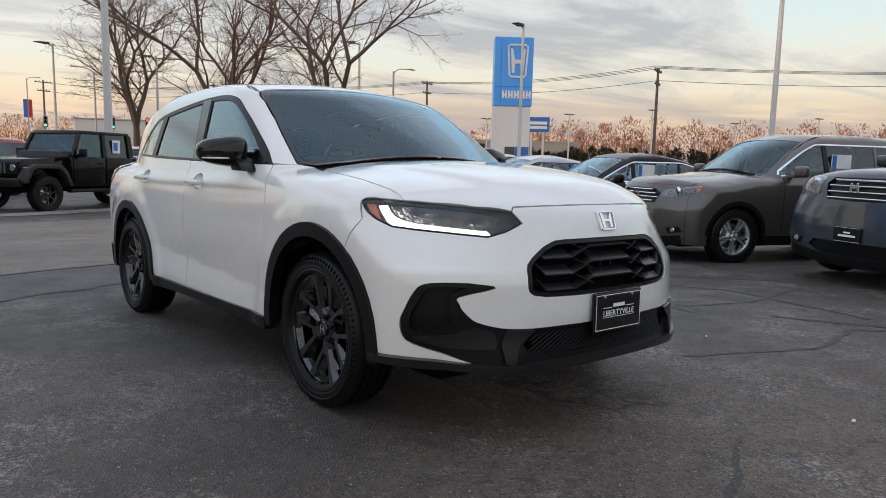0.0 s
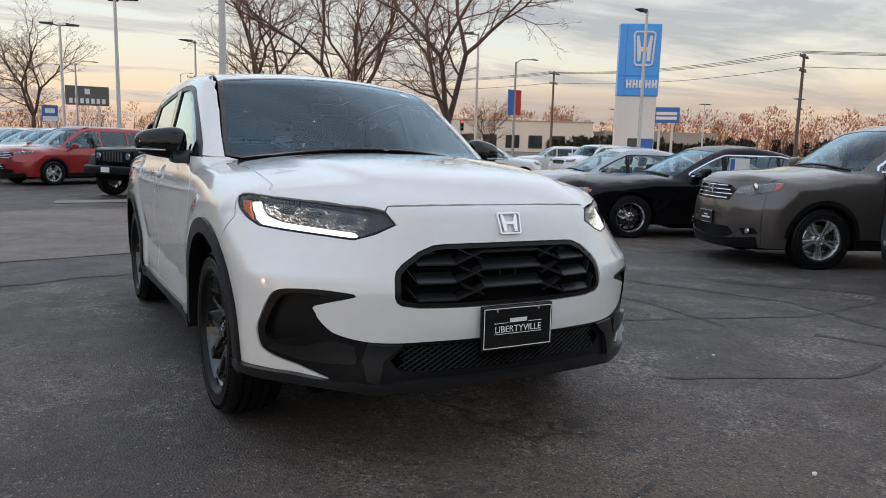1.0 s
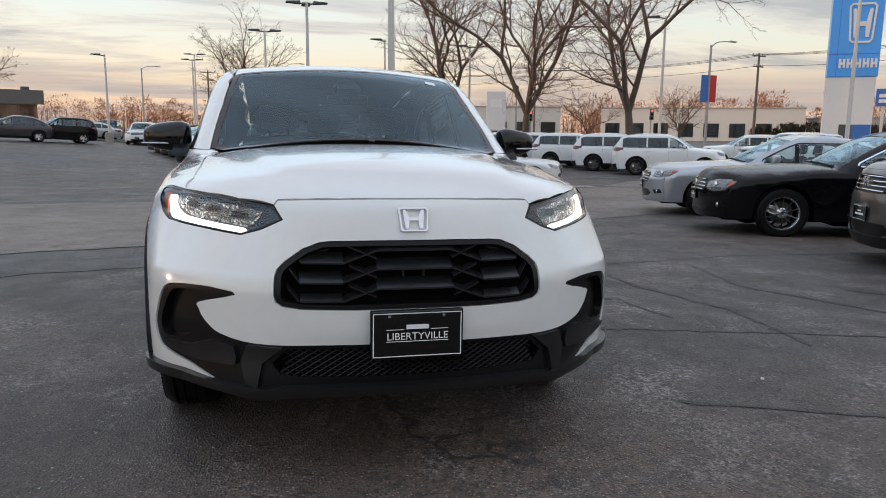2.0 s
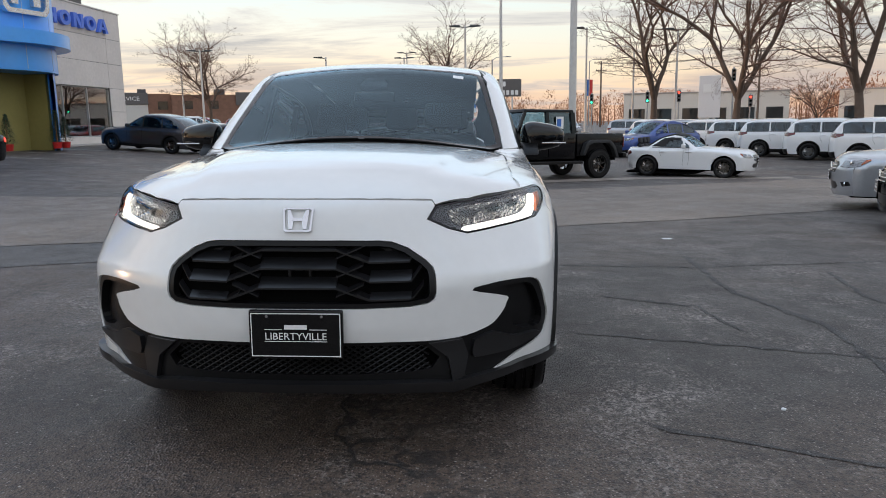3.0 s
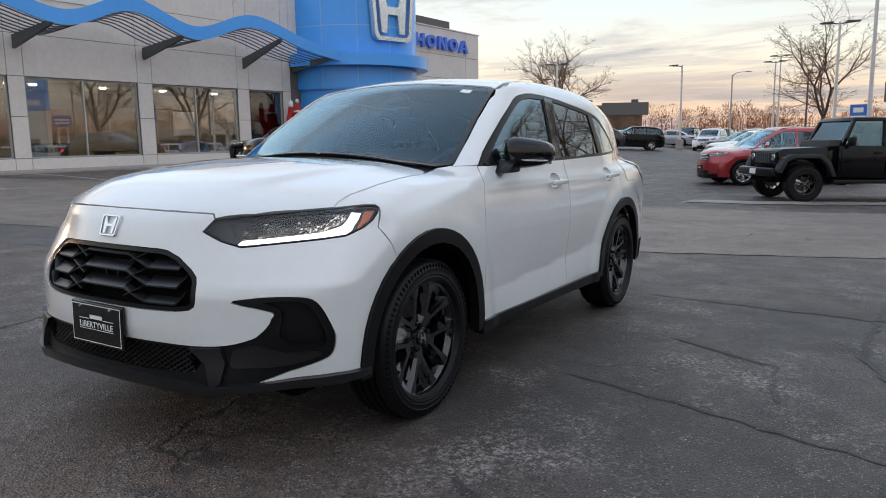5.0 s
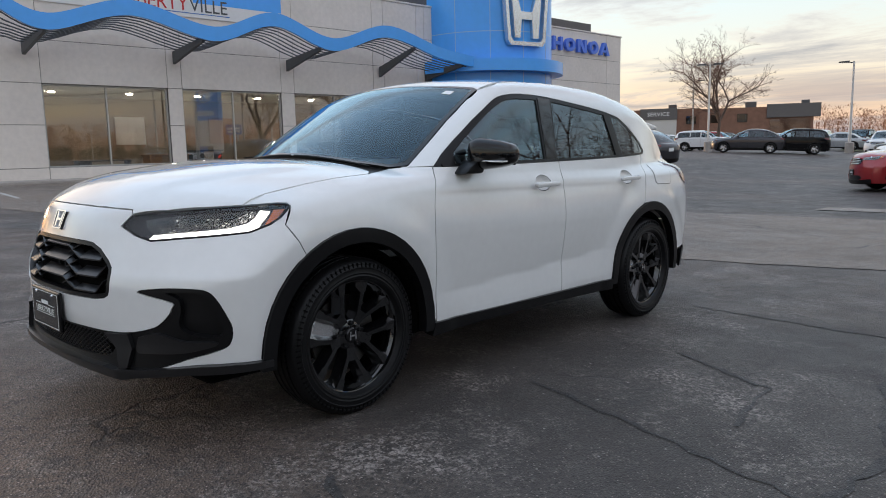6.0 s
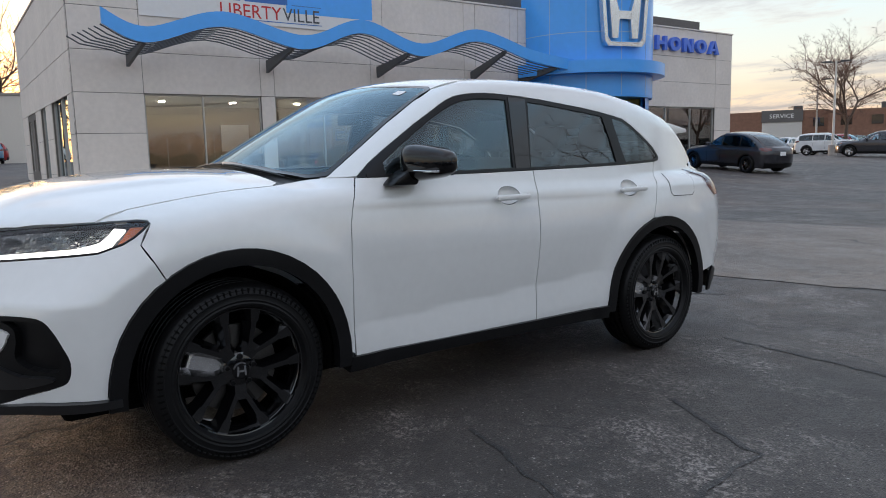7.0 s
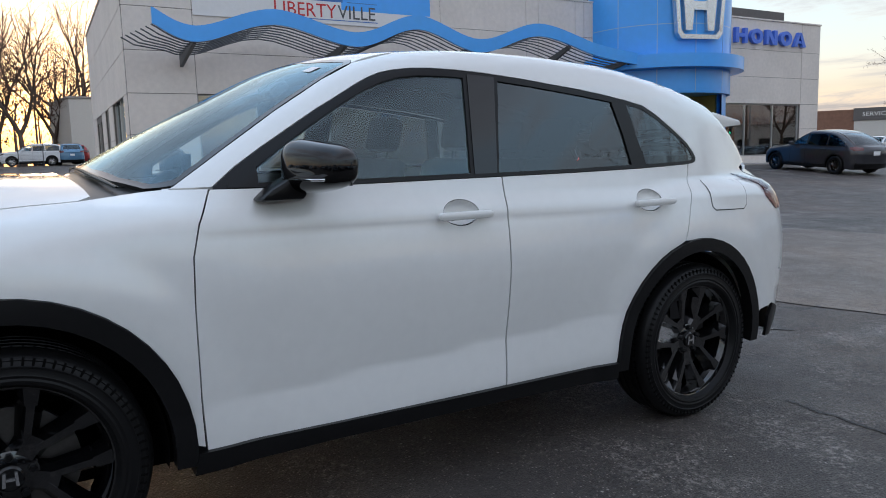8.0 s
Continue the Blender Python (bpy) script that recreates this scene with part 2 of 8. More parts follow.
def tube(bm, pts, radii, n=8, cap=True):
    """A round bar along a line of points."""
    pts = [Vector(p) for p in pts]
    if not hasattr(radii, "__len__"):
        radii = [radii] * len(pts)
    up = Vector((0, 0, 1))
    rings = []
    for i, p in enumerate(pts):
        d = (pts[min(i + 1, len(pts) - 1)] - pts[max(i - 1, 0)]).normalized()
        a = d.cross(up)
        if a.length < 1e-3:
            a = d.cross(Vector((1, 0, 0)))
        a.normalize()
        b = d.cross(a)
        rings.append([bm.verts.new(p + (a * math.cos(t) + b * math.sin(t)) * radii[i]) for t in [2 * math.pi * k / n for k in range(n)]])
    for p, q in zip(rings, rings[1:]):
        for k in range(n):
            bm.faces.new((p[k], p[(k + 1) % n], q[(k + 1) % n], q[k]))
    if cap:
        bm.faces.new(rings[0])
        bm.faces.new(list(reversed(rings[-1])))
    return bm


def pchip(pts, q):
    """Smooth monotone curve through control points (a, b), at q."""
    p = np.array(pts, float)
    a, b = p[:, 0], p[:, 1]
    h = np.diff(a)
    s = np.diff(b) / h
    m = np.zeros_like(b)
    same = s[:-1] * s[1:] > 0
    m[1:-1] = np.where(same, 2 * s[:-1] * s[1:] / np.where(same, s[:-1] + s[1:], 1), 0)
    m[0], m[-1] = s[0], s[-1]
    q = np.asarray(q, float)
    qc = np.clip(q, a[0], a[-1])
    i = np.clip(np.searchsorted(a, qc) - 1, 0, len(h) - 1)
    t = (qc - a[i]) / h[i]
    v = ((1 + 2 * t) * (1 - t) ** 2 * b[i] + t * (1 - t) ** 2 * h[i] * m[i]
         + t * t * (3 - 2 * t) * b[i + 1] + t * t * (t - 1) * h[i] * m[i + 1])
    return v + m[0] * np.minimum(q - a[0], 0) + m[-1] * np.maximum(q - a[-1], 0)


class Curve:
    """A smooth curve through control points, kept as a fine table."""

    def __init__(self, pts):
        self.a = np.linspace(pts[0][0] - 2.0, pts[-1][0] + 2.0, 3000)
        self.b = pchip(pts, self.a)

    def __call__(self, q):
        return np.interp(q, self.a, self.b)


def smax(a, b, k):
    h = np.maximum(k - np.abs(a - b), 0) / k
    return np.maximum(a, b) + h * h * k * 0.25


def smin(a, b, k):
    return -smax(-a, -b, k)


class Body:
    """A car's outer skin as the zero of a smooth function. y runs from the front axle to the rear, z up."""

    def __init__(self, nose, tail, side, hood, roof, bow=0.35, bow_x=0.88, bow_n=2.65, drop=(0.12, 0.04),
                 roof_crown=0.05, lean=0.27, belt=(1.10, 0.845), corner=0.08, edge=0.09, roof_edge=0.10,
                 rake=0.24, tail_in=0.10, arch=0.0, axle=2.655, crease=0.0, bow_up=0.5, chin=0.0, tail_bow=0.25, cabin_in=(0.12, 2.3), arch_r=0.55, bonnet=0.0):
        self.nose = Curve(nose)
        self.tail = Curve(tail)
        self.side = Curve(side)
        self.hood = Curve(hood)
        self.roof = Curve(roof)
        self.bow = bow
        self.bow_x = bow_x
        self.bow_n = bow_n
        self.drop = drop
        self.roof_crown = roof_crown
        self.lean = lean
        self.belt = belt
        self.corner = corner
        self.edge = edge
        self.roof_edge = roof_edge
        self.rake = rake
        self.tail_in = tail_in
        self.arch = arch
        self.axle = axle
        self.crease = crease
        self.bow_up = bow_up
        self.chin = chin
        self.tail_bow = tail_bow
        self.cabin_in = cabin_in
        self.arch_r = arch_r
        self.bonnet = bonnet

    def width(self, y, z):
        w = self.side(z)
        w = w - self.tail_in * np.maximum((y - self.axle + 0.5) / 1.5, 0) ** 2.2
        w = w - 0.035 * np.maximum((0.1 - y) / 1.0, 0) ** 2
        for c in (0.0, self.axle):
            r2 = (y - c) ** 2 + (z - 0.34) ** 2
            w = w + self.arch * np.exp(-(r2 / self.arch_r ** 2) ** (3 if self.arch_r < 0.58 else 8))
        if self.crease:
            zc = 0.456 + 0.052 * (y - 0.5)
            mid = np.exp(-(((y - 1.3) / 0.9) ** 4))
            w = w - self.crease * mid * np.where(z < zc, 1 - np.clip((zc - z) / 0.16, 0, 1), np.exp(-np.clip(z - zc, 0, 1) / 0.15))
            w = w - 0.012 * mid * np.clip((z - 0.75) / 0.2, 0, 1)
        return w

    def top(self, ax, y):
        """The hood and the belt behind it."""
        k = np.clip((y + 0.7) / 1.2, 0, 1)
        d = self.drop[0] * (1 - k) + self.drop[1] * k
        z = self.hood(y) - d * (ax / 0.75) ** 2.6
        if self.bonnet:
            xc = 0.40 + 0.16 * np.clip((y + 0.85) / 1.0, 0, 1)
            fade = np.clip((y + 0.88) / 0.30, 0, 1) * np.clip((0.14 - y) / 0.30, 0, 1)
            z = z + self.bonnet * fade / (1 + np.exp(np.clip((ax - xc) / 0.014, -40, 40)))
        return z

    def cabin(self, ax, y):
        """The windscreen, the roof and the rear glass as one height."""
        c = np.minimum(ax / 0.75, 1.3)
        yy = y - self.rake * c ** 2 * np.clip((1.6 - y) / 1.2, 0, 1)
        return self.roof(yy) - self.roof_crown * c ** 2

    def value(self, x, y, z):
        ax = np.abs(x)
        bow = self.bow * (1 + self.bow_up * np.clip((z - 0.68) / 0.2, 0, 1))
        bow = bow * (1 - self.chin * np.clip((0.5 - z) / 0.2, 0, 1) * (1 - np.clip((ax - 0.5) / 0.25, 0, 1)))
        front = self.nose(z) + bow * (ax / self.bow_x) ** self.bow_n - y
        rear = y - self.tail(z) + self.tail_bow * (ax / self.bow_x) ** 3
        low = smax(front, ax - self.width(y, z), self.corner)
        low = smax(low, rear, 0.10)
        low = smax(low, z - self.top(ax, y), self.edge)
        wg = self.belt[1] - self.lean * (z - self.belt[0]) - self.cabin_in[0] * np.maximum(y - self.cabin_in[1], 0) ** 2
        green = smax(0.9 * (z - self.cabin(ax, y)), ax - wg, self.roof_edge)
        green = smax(smax(green, rear, 0.05), self.belt[0] - 0.12 - z, 0.02)
        return smin(low, green, 0.025)

    def _solve(self, f, lo, hi):
        """The outermost zero between lo (inside) and hi (outside)."""
        n = 18
        found = np.zeros(lo.shape, bool)
        a, b = lo.copy(), hi.copy()
        for i in range(1, n + 1):
            p = hi + (lo - hi) * i / n
            v = f(p)
            hit = (~found) & (v <= 0)
            a = np.where(hit, p, a)
            b = np.where(hit, hi + (lo - hi) * (i - 1) / n, b)
            found |= hit
        for _ in range(11):
            m = (a + b) / 2
            inside = f(m) <= 0
            a, b = np.where(inside, m, a), np.where(inside, b, m)
        return a

    def from_side(self, y, z, sign=1):
        y, z = np.asarray(y, float), np.asarray(z, float)
        x = self._solve(lambda p: self.value(p, y, z), np.full(y.shape, 0.05), np.full(y.shape, 1.15))
        return np.stack([sign * x, y, z], -1)

    def from_top(self, x, y):
        x, y = np.asarray(x, float), np.asarray(y, float)
        z = self._solve(lambda p: self.value(x, y, p), np.full(x.shape, 0.2), np.full(x.shape, 2.2))
        return np.stack([x, y, z], -1)

    FAN = 0.35

    def from_front(self, u, z):
        u, z = np.asarray(u, float), np.asarray(z, float)
        s, c = np.sin(u), np.cos(u)
        r = self._solve(lambda p: self.value(p * s, self.FAN - p * c, z), np.full(u.shape, 0.3), np.full(u.shape, 1.9))
        return np.stack([r * s, self.FAN - r * c, z], -1)

    def from_rear(self, u, z):
        u, z = np.asarray(u, float), np.asarray(z, float)
        s, c = np.sin(u), np.cos(u)
        y0 = self.axle - 0.4
        r = self._solve(lambda p: self.value(p * s, y0 + p * c, z), np.full(u.shape, 0.3), np.full(u.shape, 1.9))
        return np.stack([r * s, y0 + r * c, z], -1)

    def normal(self, p):
        e = 0.004
        x, y, z = p[:, 0], p[:, 1], p[:, 2]
        g = np.stack([self.value(x + e, y, z) - self.value(x - e, y, z), self.value(x, y + e, z) - self.value(x, y - e, z),
                      self.value(x, y, z + e) - self.value(x, y, z - e)], -1)
        return g / np.maximum(np.linalg.norm(g, axis=1, keepdims=True), 1e-9)


CROSSOVER = Body(
    nose=[(0.15, -0.86), (0.25, -0.90), (0.33, -0.93), (0.42, -0.94), (0.52, -0.957), (0.62, -0.957), (0.72, -0.935), (0.80, -0.913), (0.87, -0.892), (0.93, -0.862), (1.0, -0.78), (1.2, -0.5)],
    tail=[(0.2, 3.46), (0.4, 3.55), (0.6, 3.58), (0.8, 3.57), (0.95, 3.53), (1.05, 3.46), (1.2, 3.35), (1.4, 3.13), (1.6, 2.90)],
    side=[(0.15, 0.855), (0.27, 0.882), (0.40, 0.895), (0.55, 0.900), (0.70, 0.908), (0.80, 0.912), (0.90, 0.906), (1.0, 0.888), (1.06, 0.868), (1.12, 0.84)],
    hood=[(-1.0, 0.86), (-0.86, 0.962), (-0.7, 1.02), (-0.5, 1.065), (-0.2, 1.102), (0.1, 1.122), (0.4, 1.125), (0.8, 1.115), (2.0, 1.115), (2.8, 1.13), (3.4, 1.12), (3.7, 1.05)],
    roof=[(-0.1, 0.955), (0.22, 1.112), (0.5, 1.268), (0.8, 1.430), (1.0, 1.527), (1.15, 1.574), (1.3, 1.597), (1.5, 1.612), (1.8, 1.618), (2.2, 1.605), (2.6, 1.555), (3.0, 1.465), (3.25, 1.38), (3.4, 1.25), (3.6, 1.0)],
    crease=0.020, arch=0.016, arch_r=0.60, bonnet=0.013, drop=(0.118, 0.055), edge=0.06, tail_in=0.07, chin=0.55, cabin_in=(0.16, 2.2), rake=0.20, roof_crown=0.058)


# ---- skin panels ----
def resample(poly, step):
    out = []
    for i, p in enumerate(poly):
        q = poly[(i + 1) % len(poly)]
        k = max(1, int(math.ceil(math.dist(p, q) / step)))
        out += [(p[0] + (q[0] - p[0]) * j / k, p[1] + (q[1] - p[1]) * j / k) for j in range(k)]
    return out


def area2(poly):
    return sum(a[0] * b[1] - b[0] * a[1] for a, b in zip(poly, poly[1:] + poly[:1]))


def inset(poly, d):
    """Moves an outline inwards by d."""
    s = 1 if area2(poly) > 0 else -1
    out = []
    n = len(poly)
    for i in range(n):
        a, p, b = Vector(poly[i - 1]), Vector(poly[i]), Vector(poly[(i + 1) % n])
        e, f = (p - a).normalized(), (b - p).normalized()
        ne, nf = Vector((-e.y, e.x)), Vector((-f.y, f.x))
        m = ne + nf
        m = m / max(m.length_squared / 2, 0.35)
        out.append((p.x + s * d * m.x, p.y + s * d * m.y))
    return out


def inside(poly, q):
    q = np.asarray(q, float)
    p = np.array(poly, float)
    a, b = p, np.roll(p, -1, 0)
    r = np.zeros(len(q), bool)
    for (x0, y0), (x1, y1) in zip(a, b):
        if y0 == y1:
            continue
        c = (q[:, 1] < y0) != (q[:, 1] < y1)
        r ^= c & (q[:, 0] < x0 + (q[:, 1] - y0) * (x1 - x0) / (y1 - y0))
    return r


from mathutils.geometry import delaunay_2d_cdt


def fill(outline, holes, step):
    """Triangles over an outline with holes, with even points within."""
    loops = [resample(list(outline), step * 0.7)] + [resample(list(h), step * 0.7) for h in holes]
    pts, edges = [], []
    for lp in loops:
        k = len(pts)
        pts += lp
        edges += [(k + i, k + (i + 1) % len(lp)) for i in range(len(lp))]
    nb = len(pts)
    b = np.array(pts)
    gx = np.arange(b[:, 0].min(), b[:, 0].max(), step)
    gy = np.arange(b[:, 1].min(), b[:, 1].max(), step * 0.866)
    g = np.array([(x + (step / 2 if j % 2 else 0), y) for j, y in enumerate(gy) for x in gx])
    ok = inside(loops[0], g)
    for h in loops[1:]:
        ok &= ~inside(h, g)
    g = g[ok]
    if len(g):
        d = np.full(len(g), 9.0)
        for i in range(0, nb, 200):
            d = np.minimum(d, np.sqrt(((g[:, None] - b[None, i:i + 200]) ** 2).sum(-1)).min(1))
        g = g[d > step * 0.45]
    v, _, f, _, _, _ = delaunay_2d_cdt([Vector(p) for p in pts] + [Vector(p) for p in g], edges, [], 0, 1e-7)
    v = np.array([tuple(p) for p in v])
    f = np.array(f)
    c = v[f].mean(1)
    ok = inside(loops[0], c)
    for h in loops[1:]:
        ok &= ~inside(h, c)
    return v, f[ok]


def lift(body, mode, v, sign=1):
    if mode == "side":
        return body.from_side(v[:, 0], v[:, 1], sign)
    if mode == "top":
        return body.from_top(v[:, 0], v[:, 1])
    if mode == "rear":
        return body.from_rear(v[:, 0], v[:, 1])
    return body.from_front(v[:, 0], v[:, 1])


def panel(name, body, mode, outline, mat, parent, holes=(), step=0.03, off=0.0, gap=0.0022, flange=0.014, sign=1, label=""):
    """One sheet of the skin between an outline and its holes, off metres proud, with turned-in edges."""
    if gap:
        outline = inset(resample(list(outline), step * 0.7), gap)
        holes = [inset(resample(list(h), step * 0.7), -gap) for h in holes]
    v, f = fill(outline, holes, step)
    p = lift(body, mode, v, sign)
    nrm = body.normal(p)
    p = p + nrm * off
    a, b, c = p[f[:, 0]], p[f[:, 1]], p[f[:, 2]]
    flip = (np.cross(b - a, c - a) * nrm[f[:, 0]]).sum(1) < 0
    f[flip] = f[flip][:, ::-1]
    verts, norms, faces = p.tolist(), nrm.tolist(), f.tolist()
    if flange:
        use = {}
        for t in faces:
            for i in range(3):
                e = (t[i], t[(i + 1) % 3])
                use[tuple(sorted(e))] = None if tuple(sorted(e)) in use else e
        for e in use.values():
            if e is None:
                continue
            i, j = e
            t = p[j] - p[i]
            out = np.cross(t, nrm[i])
            out = out / max(np.linalg.norm(out), 1e-9)
            k = len(verts)
            verts += [p[i].tolist(), p[j].tolist(), (p[j] - nrm[j] * flange).tolist(), (p[i] - nrm[i] * flange).tolist()]
            norms += [out.tolist()] * 4
            faces.append([k + 1, k, k + 3, k + 2])
    return raw(name, verts, faces, mat, parent, label, normals=norms)


def mirrored(half):
    """A whole outline from its half, first and last point on the middle line."""
    return list(half) + [(-a, b) for a, b in reversed(half) if abs(a) > 1e-6]


def strip(name, body, mode, line, width, mat, parent, off=0.004, sign=1, label=""):
    """A band of even width along a line on the skin."""
    pts = [Vector(p) for p in line]
    left, right = [], []
    for i, p in enumerate(pts):
        d = (pts[min(i + 1, len(pts) - 1)] - pts[max(i - 1, 0)]).normalized()
        nv = Vector((-d.y, d.x))
        w = width[i] if hasattr(width, "__len__") else width
        left.append(tuple(p + nv * w / 2))
        right.append(tuple(p - nv * w / 2))
    return panel(name, body, mode, left + right[::-1], mat, parent, step=0.03, off=off, gap=0, flange=off + 0.002, sign=sign, label=label)


def curve_pts(pts, n=6):
    """A rounded line through points."""
    P = [Vector(p) for p in pts]
    out = []
    for i in range(len(P) - 1):
        a, b, c, d = P[max(i - 1, 0)], P[i], P[i + 1], P[min(i + 2, len(P) - 1)]
        for k in range(n):
            t = k / n
            out.append(tuple(0.5 * ((2 * b) + (c - a) * t + (2 * a - 5 * b + 4 * c - d) * t * t + (3 * b - a - 3 * c + d) * t ** 3)))
    return out + [tuple(P[-1])]




LAMP_DARK = surface("smoked_lamp_housing", (0.05, 0.051, 0.055), 0.25, 0.6, grain=0.4, scale=30)


def facets(name, color):
    """Mirror-bright lamp lining broken into small cells."""
    m, n, l, b = material(name)
    b.inputs["Base Color"].default_value, b.inputs["Metallic"].default_value, b.inputs["Roughness"].default_value = (*color, 1), 1.0, 0.12
    tc, v, bp, rgb = n.new("ShaderNodeTexCoord"), n.new("ShaderNodeTexVoronoi"), n.new("ShaderNodeBump"), n.new("ShaderNodeMix")
    v.inputs["Scale"].default_value = 80
    v.distance = "CHEBYCHEV"
    l.new(tc.outputs["Object"], v.inputs["Vector"])
    bp.inputs["Strength"].default_value, bp.inputs["Distance"].default_value = 0.9, 0.012
    l.new(v.outputs["Distance"], bp.inputs["Height"]); l.new(bp.outputs[0], b.inputs["Normal"])
    rgb.data_type = "RGBA"
    rgb.inputs["A"].default_value, rgb.inputs["B"].default_value = (*[c * 0.35 for c in color], 1), (*color, 1)
    sp = n.new("ShaderNodeSeparateColor")
    l.new(v.outputs["Color"], sp.inputs[0]); l.new(sp.outputs[0], rgb.inputs["Factor"]); l.new(rgb.outputs["Result"], b.inputs["Base Color"])
    return m


FACETS = facets("faceted_lamp_reflector", (0.62, 0.61, 0.60))

# ---- wheels ----
wheel_cache = {}


def tyre_bm(R, rim, w, near=True):
    bm = bmesh.new()
    h = w / 2
    if not near:
        return lathe(bm, [(-h * 0.78, rim - 0.006), (-h, rim + (R - rim) * 0.45), (-h * 0.93, R - 0.022), (-h * 0.75, R), (h * 0.75, R), (h * 0.93, R - 0.022), (h, rim + (R - rim) * 0.45), (h * 0.92, rim + 0.012), (h * 0.78, rim - 0.006)], 36)
    prof = [(-h * 0.78, rim - 0.006), (-h * 0.92, rim + 0.012), (-h, rim + (R - rim) * 0.45), (-h * 0.93, R - 0.022), (-h * 0.80, R - 0.006)]
    for g in (-0.52, -0.18, 0.18, 0.52):
        c = h * g
        prof += [(c - 0.007, R), (c - 0.005, R - 0.009), (c + 0.005, R - 0.009), (c + 0.007, R)]
    e = R - rim
    prof += [(h * 0.80, R - 0.006), (h * 0.93, R - 0.020), (h * 0.955, R - 0.026), (h * 0.945, R - 0.029), (h * 0.985, rim + e * 0.58), (h * 1.005, rim + e * 0.56), (h * 1.005, rim + e * 0.53), (h * 0.99, rim + e * 0.51),
             (h * 0.985, rim + e * 0.33), (h * 0.995, rim + e * 0.31), (h * 0.98, rim + e * 0.27), (h * 0.97, rim + 0.022), (h * 0.99, rim + 0.016), (h * 0.96, rim + 0.006), (h * 0.84, rim - 0.001), (h * 0.78, rim - 0.006)]
    return lathe(bm, prof, 80)


def tread_bm(R, w, n=84):
    """Cross cuts at the shoulders of the tread."""
    bm = bmesh.new()
    h = w / 2
    for s in (-1, 1):
        for k in range(n):
            t = 2 * math.pi * k / n
            c, d = math.cos(t), math.sin(t)
            v = []
            for i in range(8):
                x = s * h * 0.72 + (0.030 if i & 1 else -0.030)
                y = 0.0030 if i & 2 else -0.0030
                z = R - 0.022 + (0.0222 if i & 4 else 0)
                if (i & 1) == (1 if s > 0 else 0):
                    z -= 0.0225
                v.append(bm.verts.new((x, y * c - z * d, y * d + z * c)))
            for f in ((0, 1, 3, 2), (4, 6, 7, 5), (0, 4, 5, 1), (2, 3, 7, 6), (0, 2, 6, 4), (1, 5, 7, 3)):
                bm.faces.new([v[j] for j in f])
    return bm


def spokes_of(rim, w, style):
    n = {"fork": 5, "ten": 10, "split": 5, "seven": 7}[style]
    return [wheel_bm(rim, w, style, True, k) for k in range(n)]


def wheel_bm(rim, w, style, spokes=True, only=None):
    """Barrel, lip and spokes of an alloy wheel; the outer face looks along +x."""
    bm = bmesh.new()
    h = w / 2 * 0.80
    if only is None:
      lathe(bm, [(-h, rim), (-h + 0.02, rim - 0.025), (h - 0.055, rim - 0.032), (h - 0.012, rim - 0.012), (h, rim + 0.002), (h - 0.004, rim - 0.010), (h - 0.05, rim - 0.024), (-h + 0.02, rim - 0.018)], 64 if not spokes or only is not None else 36)
    f = h - 0.020
    if only is None:
      lathe(bm, [(f - 0.05, 0.0), (f - 0.05, 0.072), (f - 0.022, 0.070), (f - 0.012, 0.045), (f - 0.012, 0.0)], 40)
    n = {"fork": 5, "ten": 10, "split": 5, "seven": 7}[style]
    for k in ([only] if only is not None else range(n if spokes else 0)):
        a = 2 * math.pi * k / n - math.pi / 2

        def bar(r0, r1, a0, a1, w0, w1, x0, x1, t=0.028, crown=0.62):
            p0 = Vector((0, r0 * math.cos(a + a0), r0 * math.sin(a + a0)))
            p1 = Vector((0, r1 * math.cos(a + a1), r1 * math.sin(a + a1)))
            d = (p1 - p0).normalized()
            s = Vector((0, -d.z, d.y))
            b = bmesh.new()
            vs = []
            for p, ww, xx in ((p0, w0, x0), (p1, w1, x1)):
                for q, e in ((-1, -t), (-crown, 0), (crown, 0), (1, -t)):
                    vs.append(b.verts.new(p + s * q * ww / 2 + Vector((xx + e, 0, 0))))
            for i in range(3):
                b.faces.new((vs[i], vs[i + 1], vs[i + 5], vs[i + 4]))
            b.faces.new((vs[3], vs[0], vs[4], vs[7]))
            b.faces.new(vs[0:4]); b.faces.new(vs[4:8])
            bmesh.ops.recalc_face_normals(b, faces=b.faces)
            merge(bm, b)
        if style == "fork":
            bar(0.040, 0.118, 0, 0, 0.082, 0.096, f - 0.020, f - 0.012, 0.042, 0.52)
            for s in (-1, 1):
                bar(0.092, rim * 0.80, s * 0.15, s * 0.335, 0.056, 0.070, f - 0.014, f + 0.002, 0.046, 0.30)
                bar(rim * 0.77, rim - 0.006, s * 0.325, s * 0.37, 0.070, 0.100, f + 0.001, f + 0.008, 0.046, 0.42)
        elif style == "ten":
            bar(0.045, rim - 0.008, 0, 0, 0.022, 0.034, f - 0.012, f + 0.004)
        elif style == "seven":
            bar(0.045, rim - 0.008, 0, 0, 0.034, 0.040, f - 0.012, f + 0.004)
        else:
            bar(0.045, rim - 0.008, -0.10, -0.16, 0.026, 0.046, f - 0.012, f + 0.004)
            bar(0.045, rim - 0.008, 0.10, 0.16, 0.026, 0.046, f - 0.012, f + 0.004)
    return bm


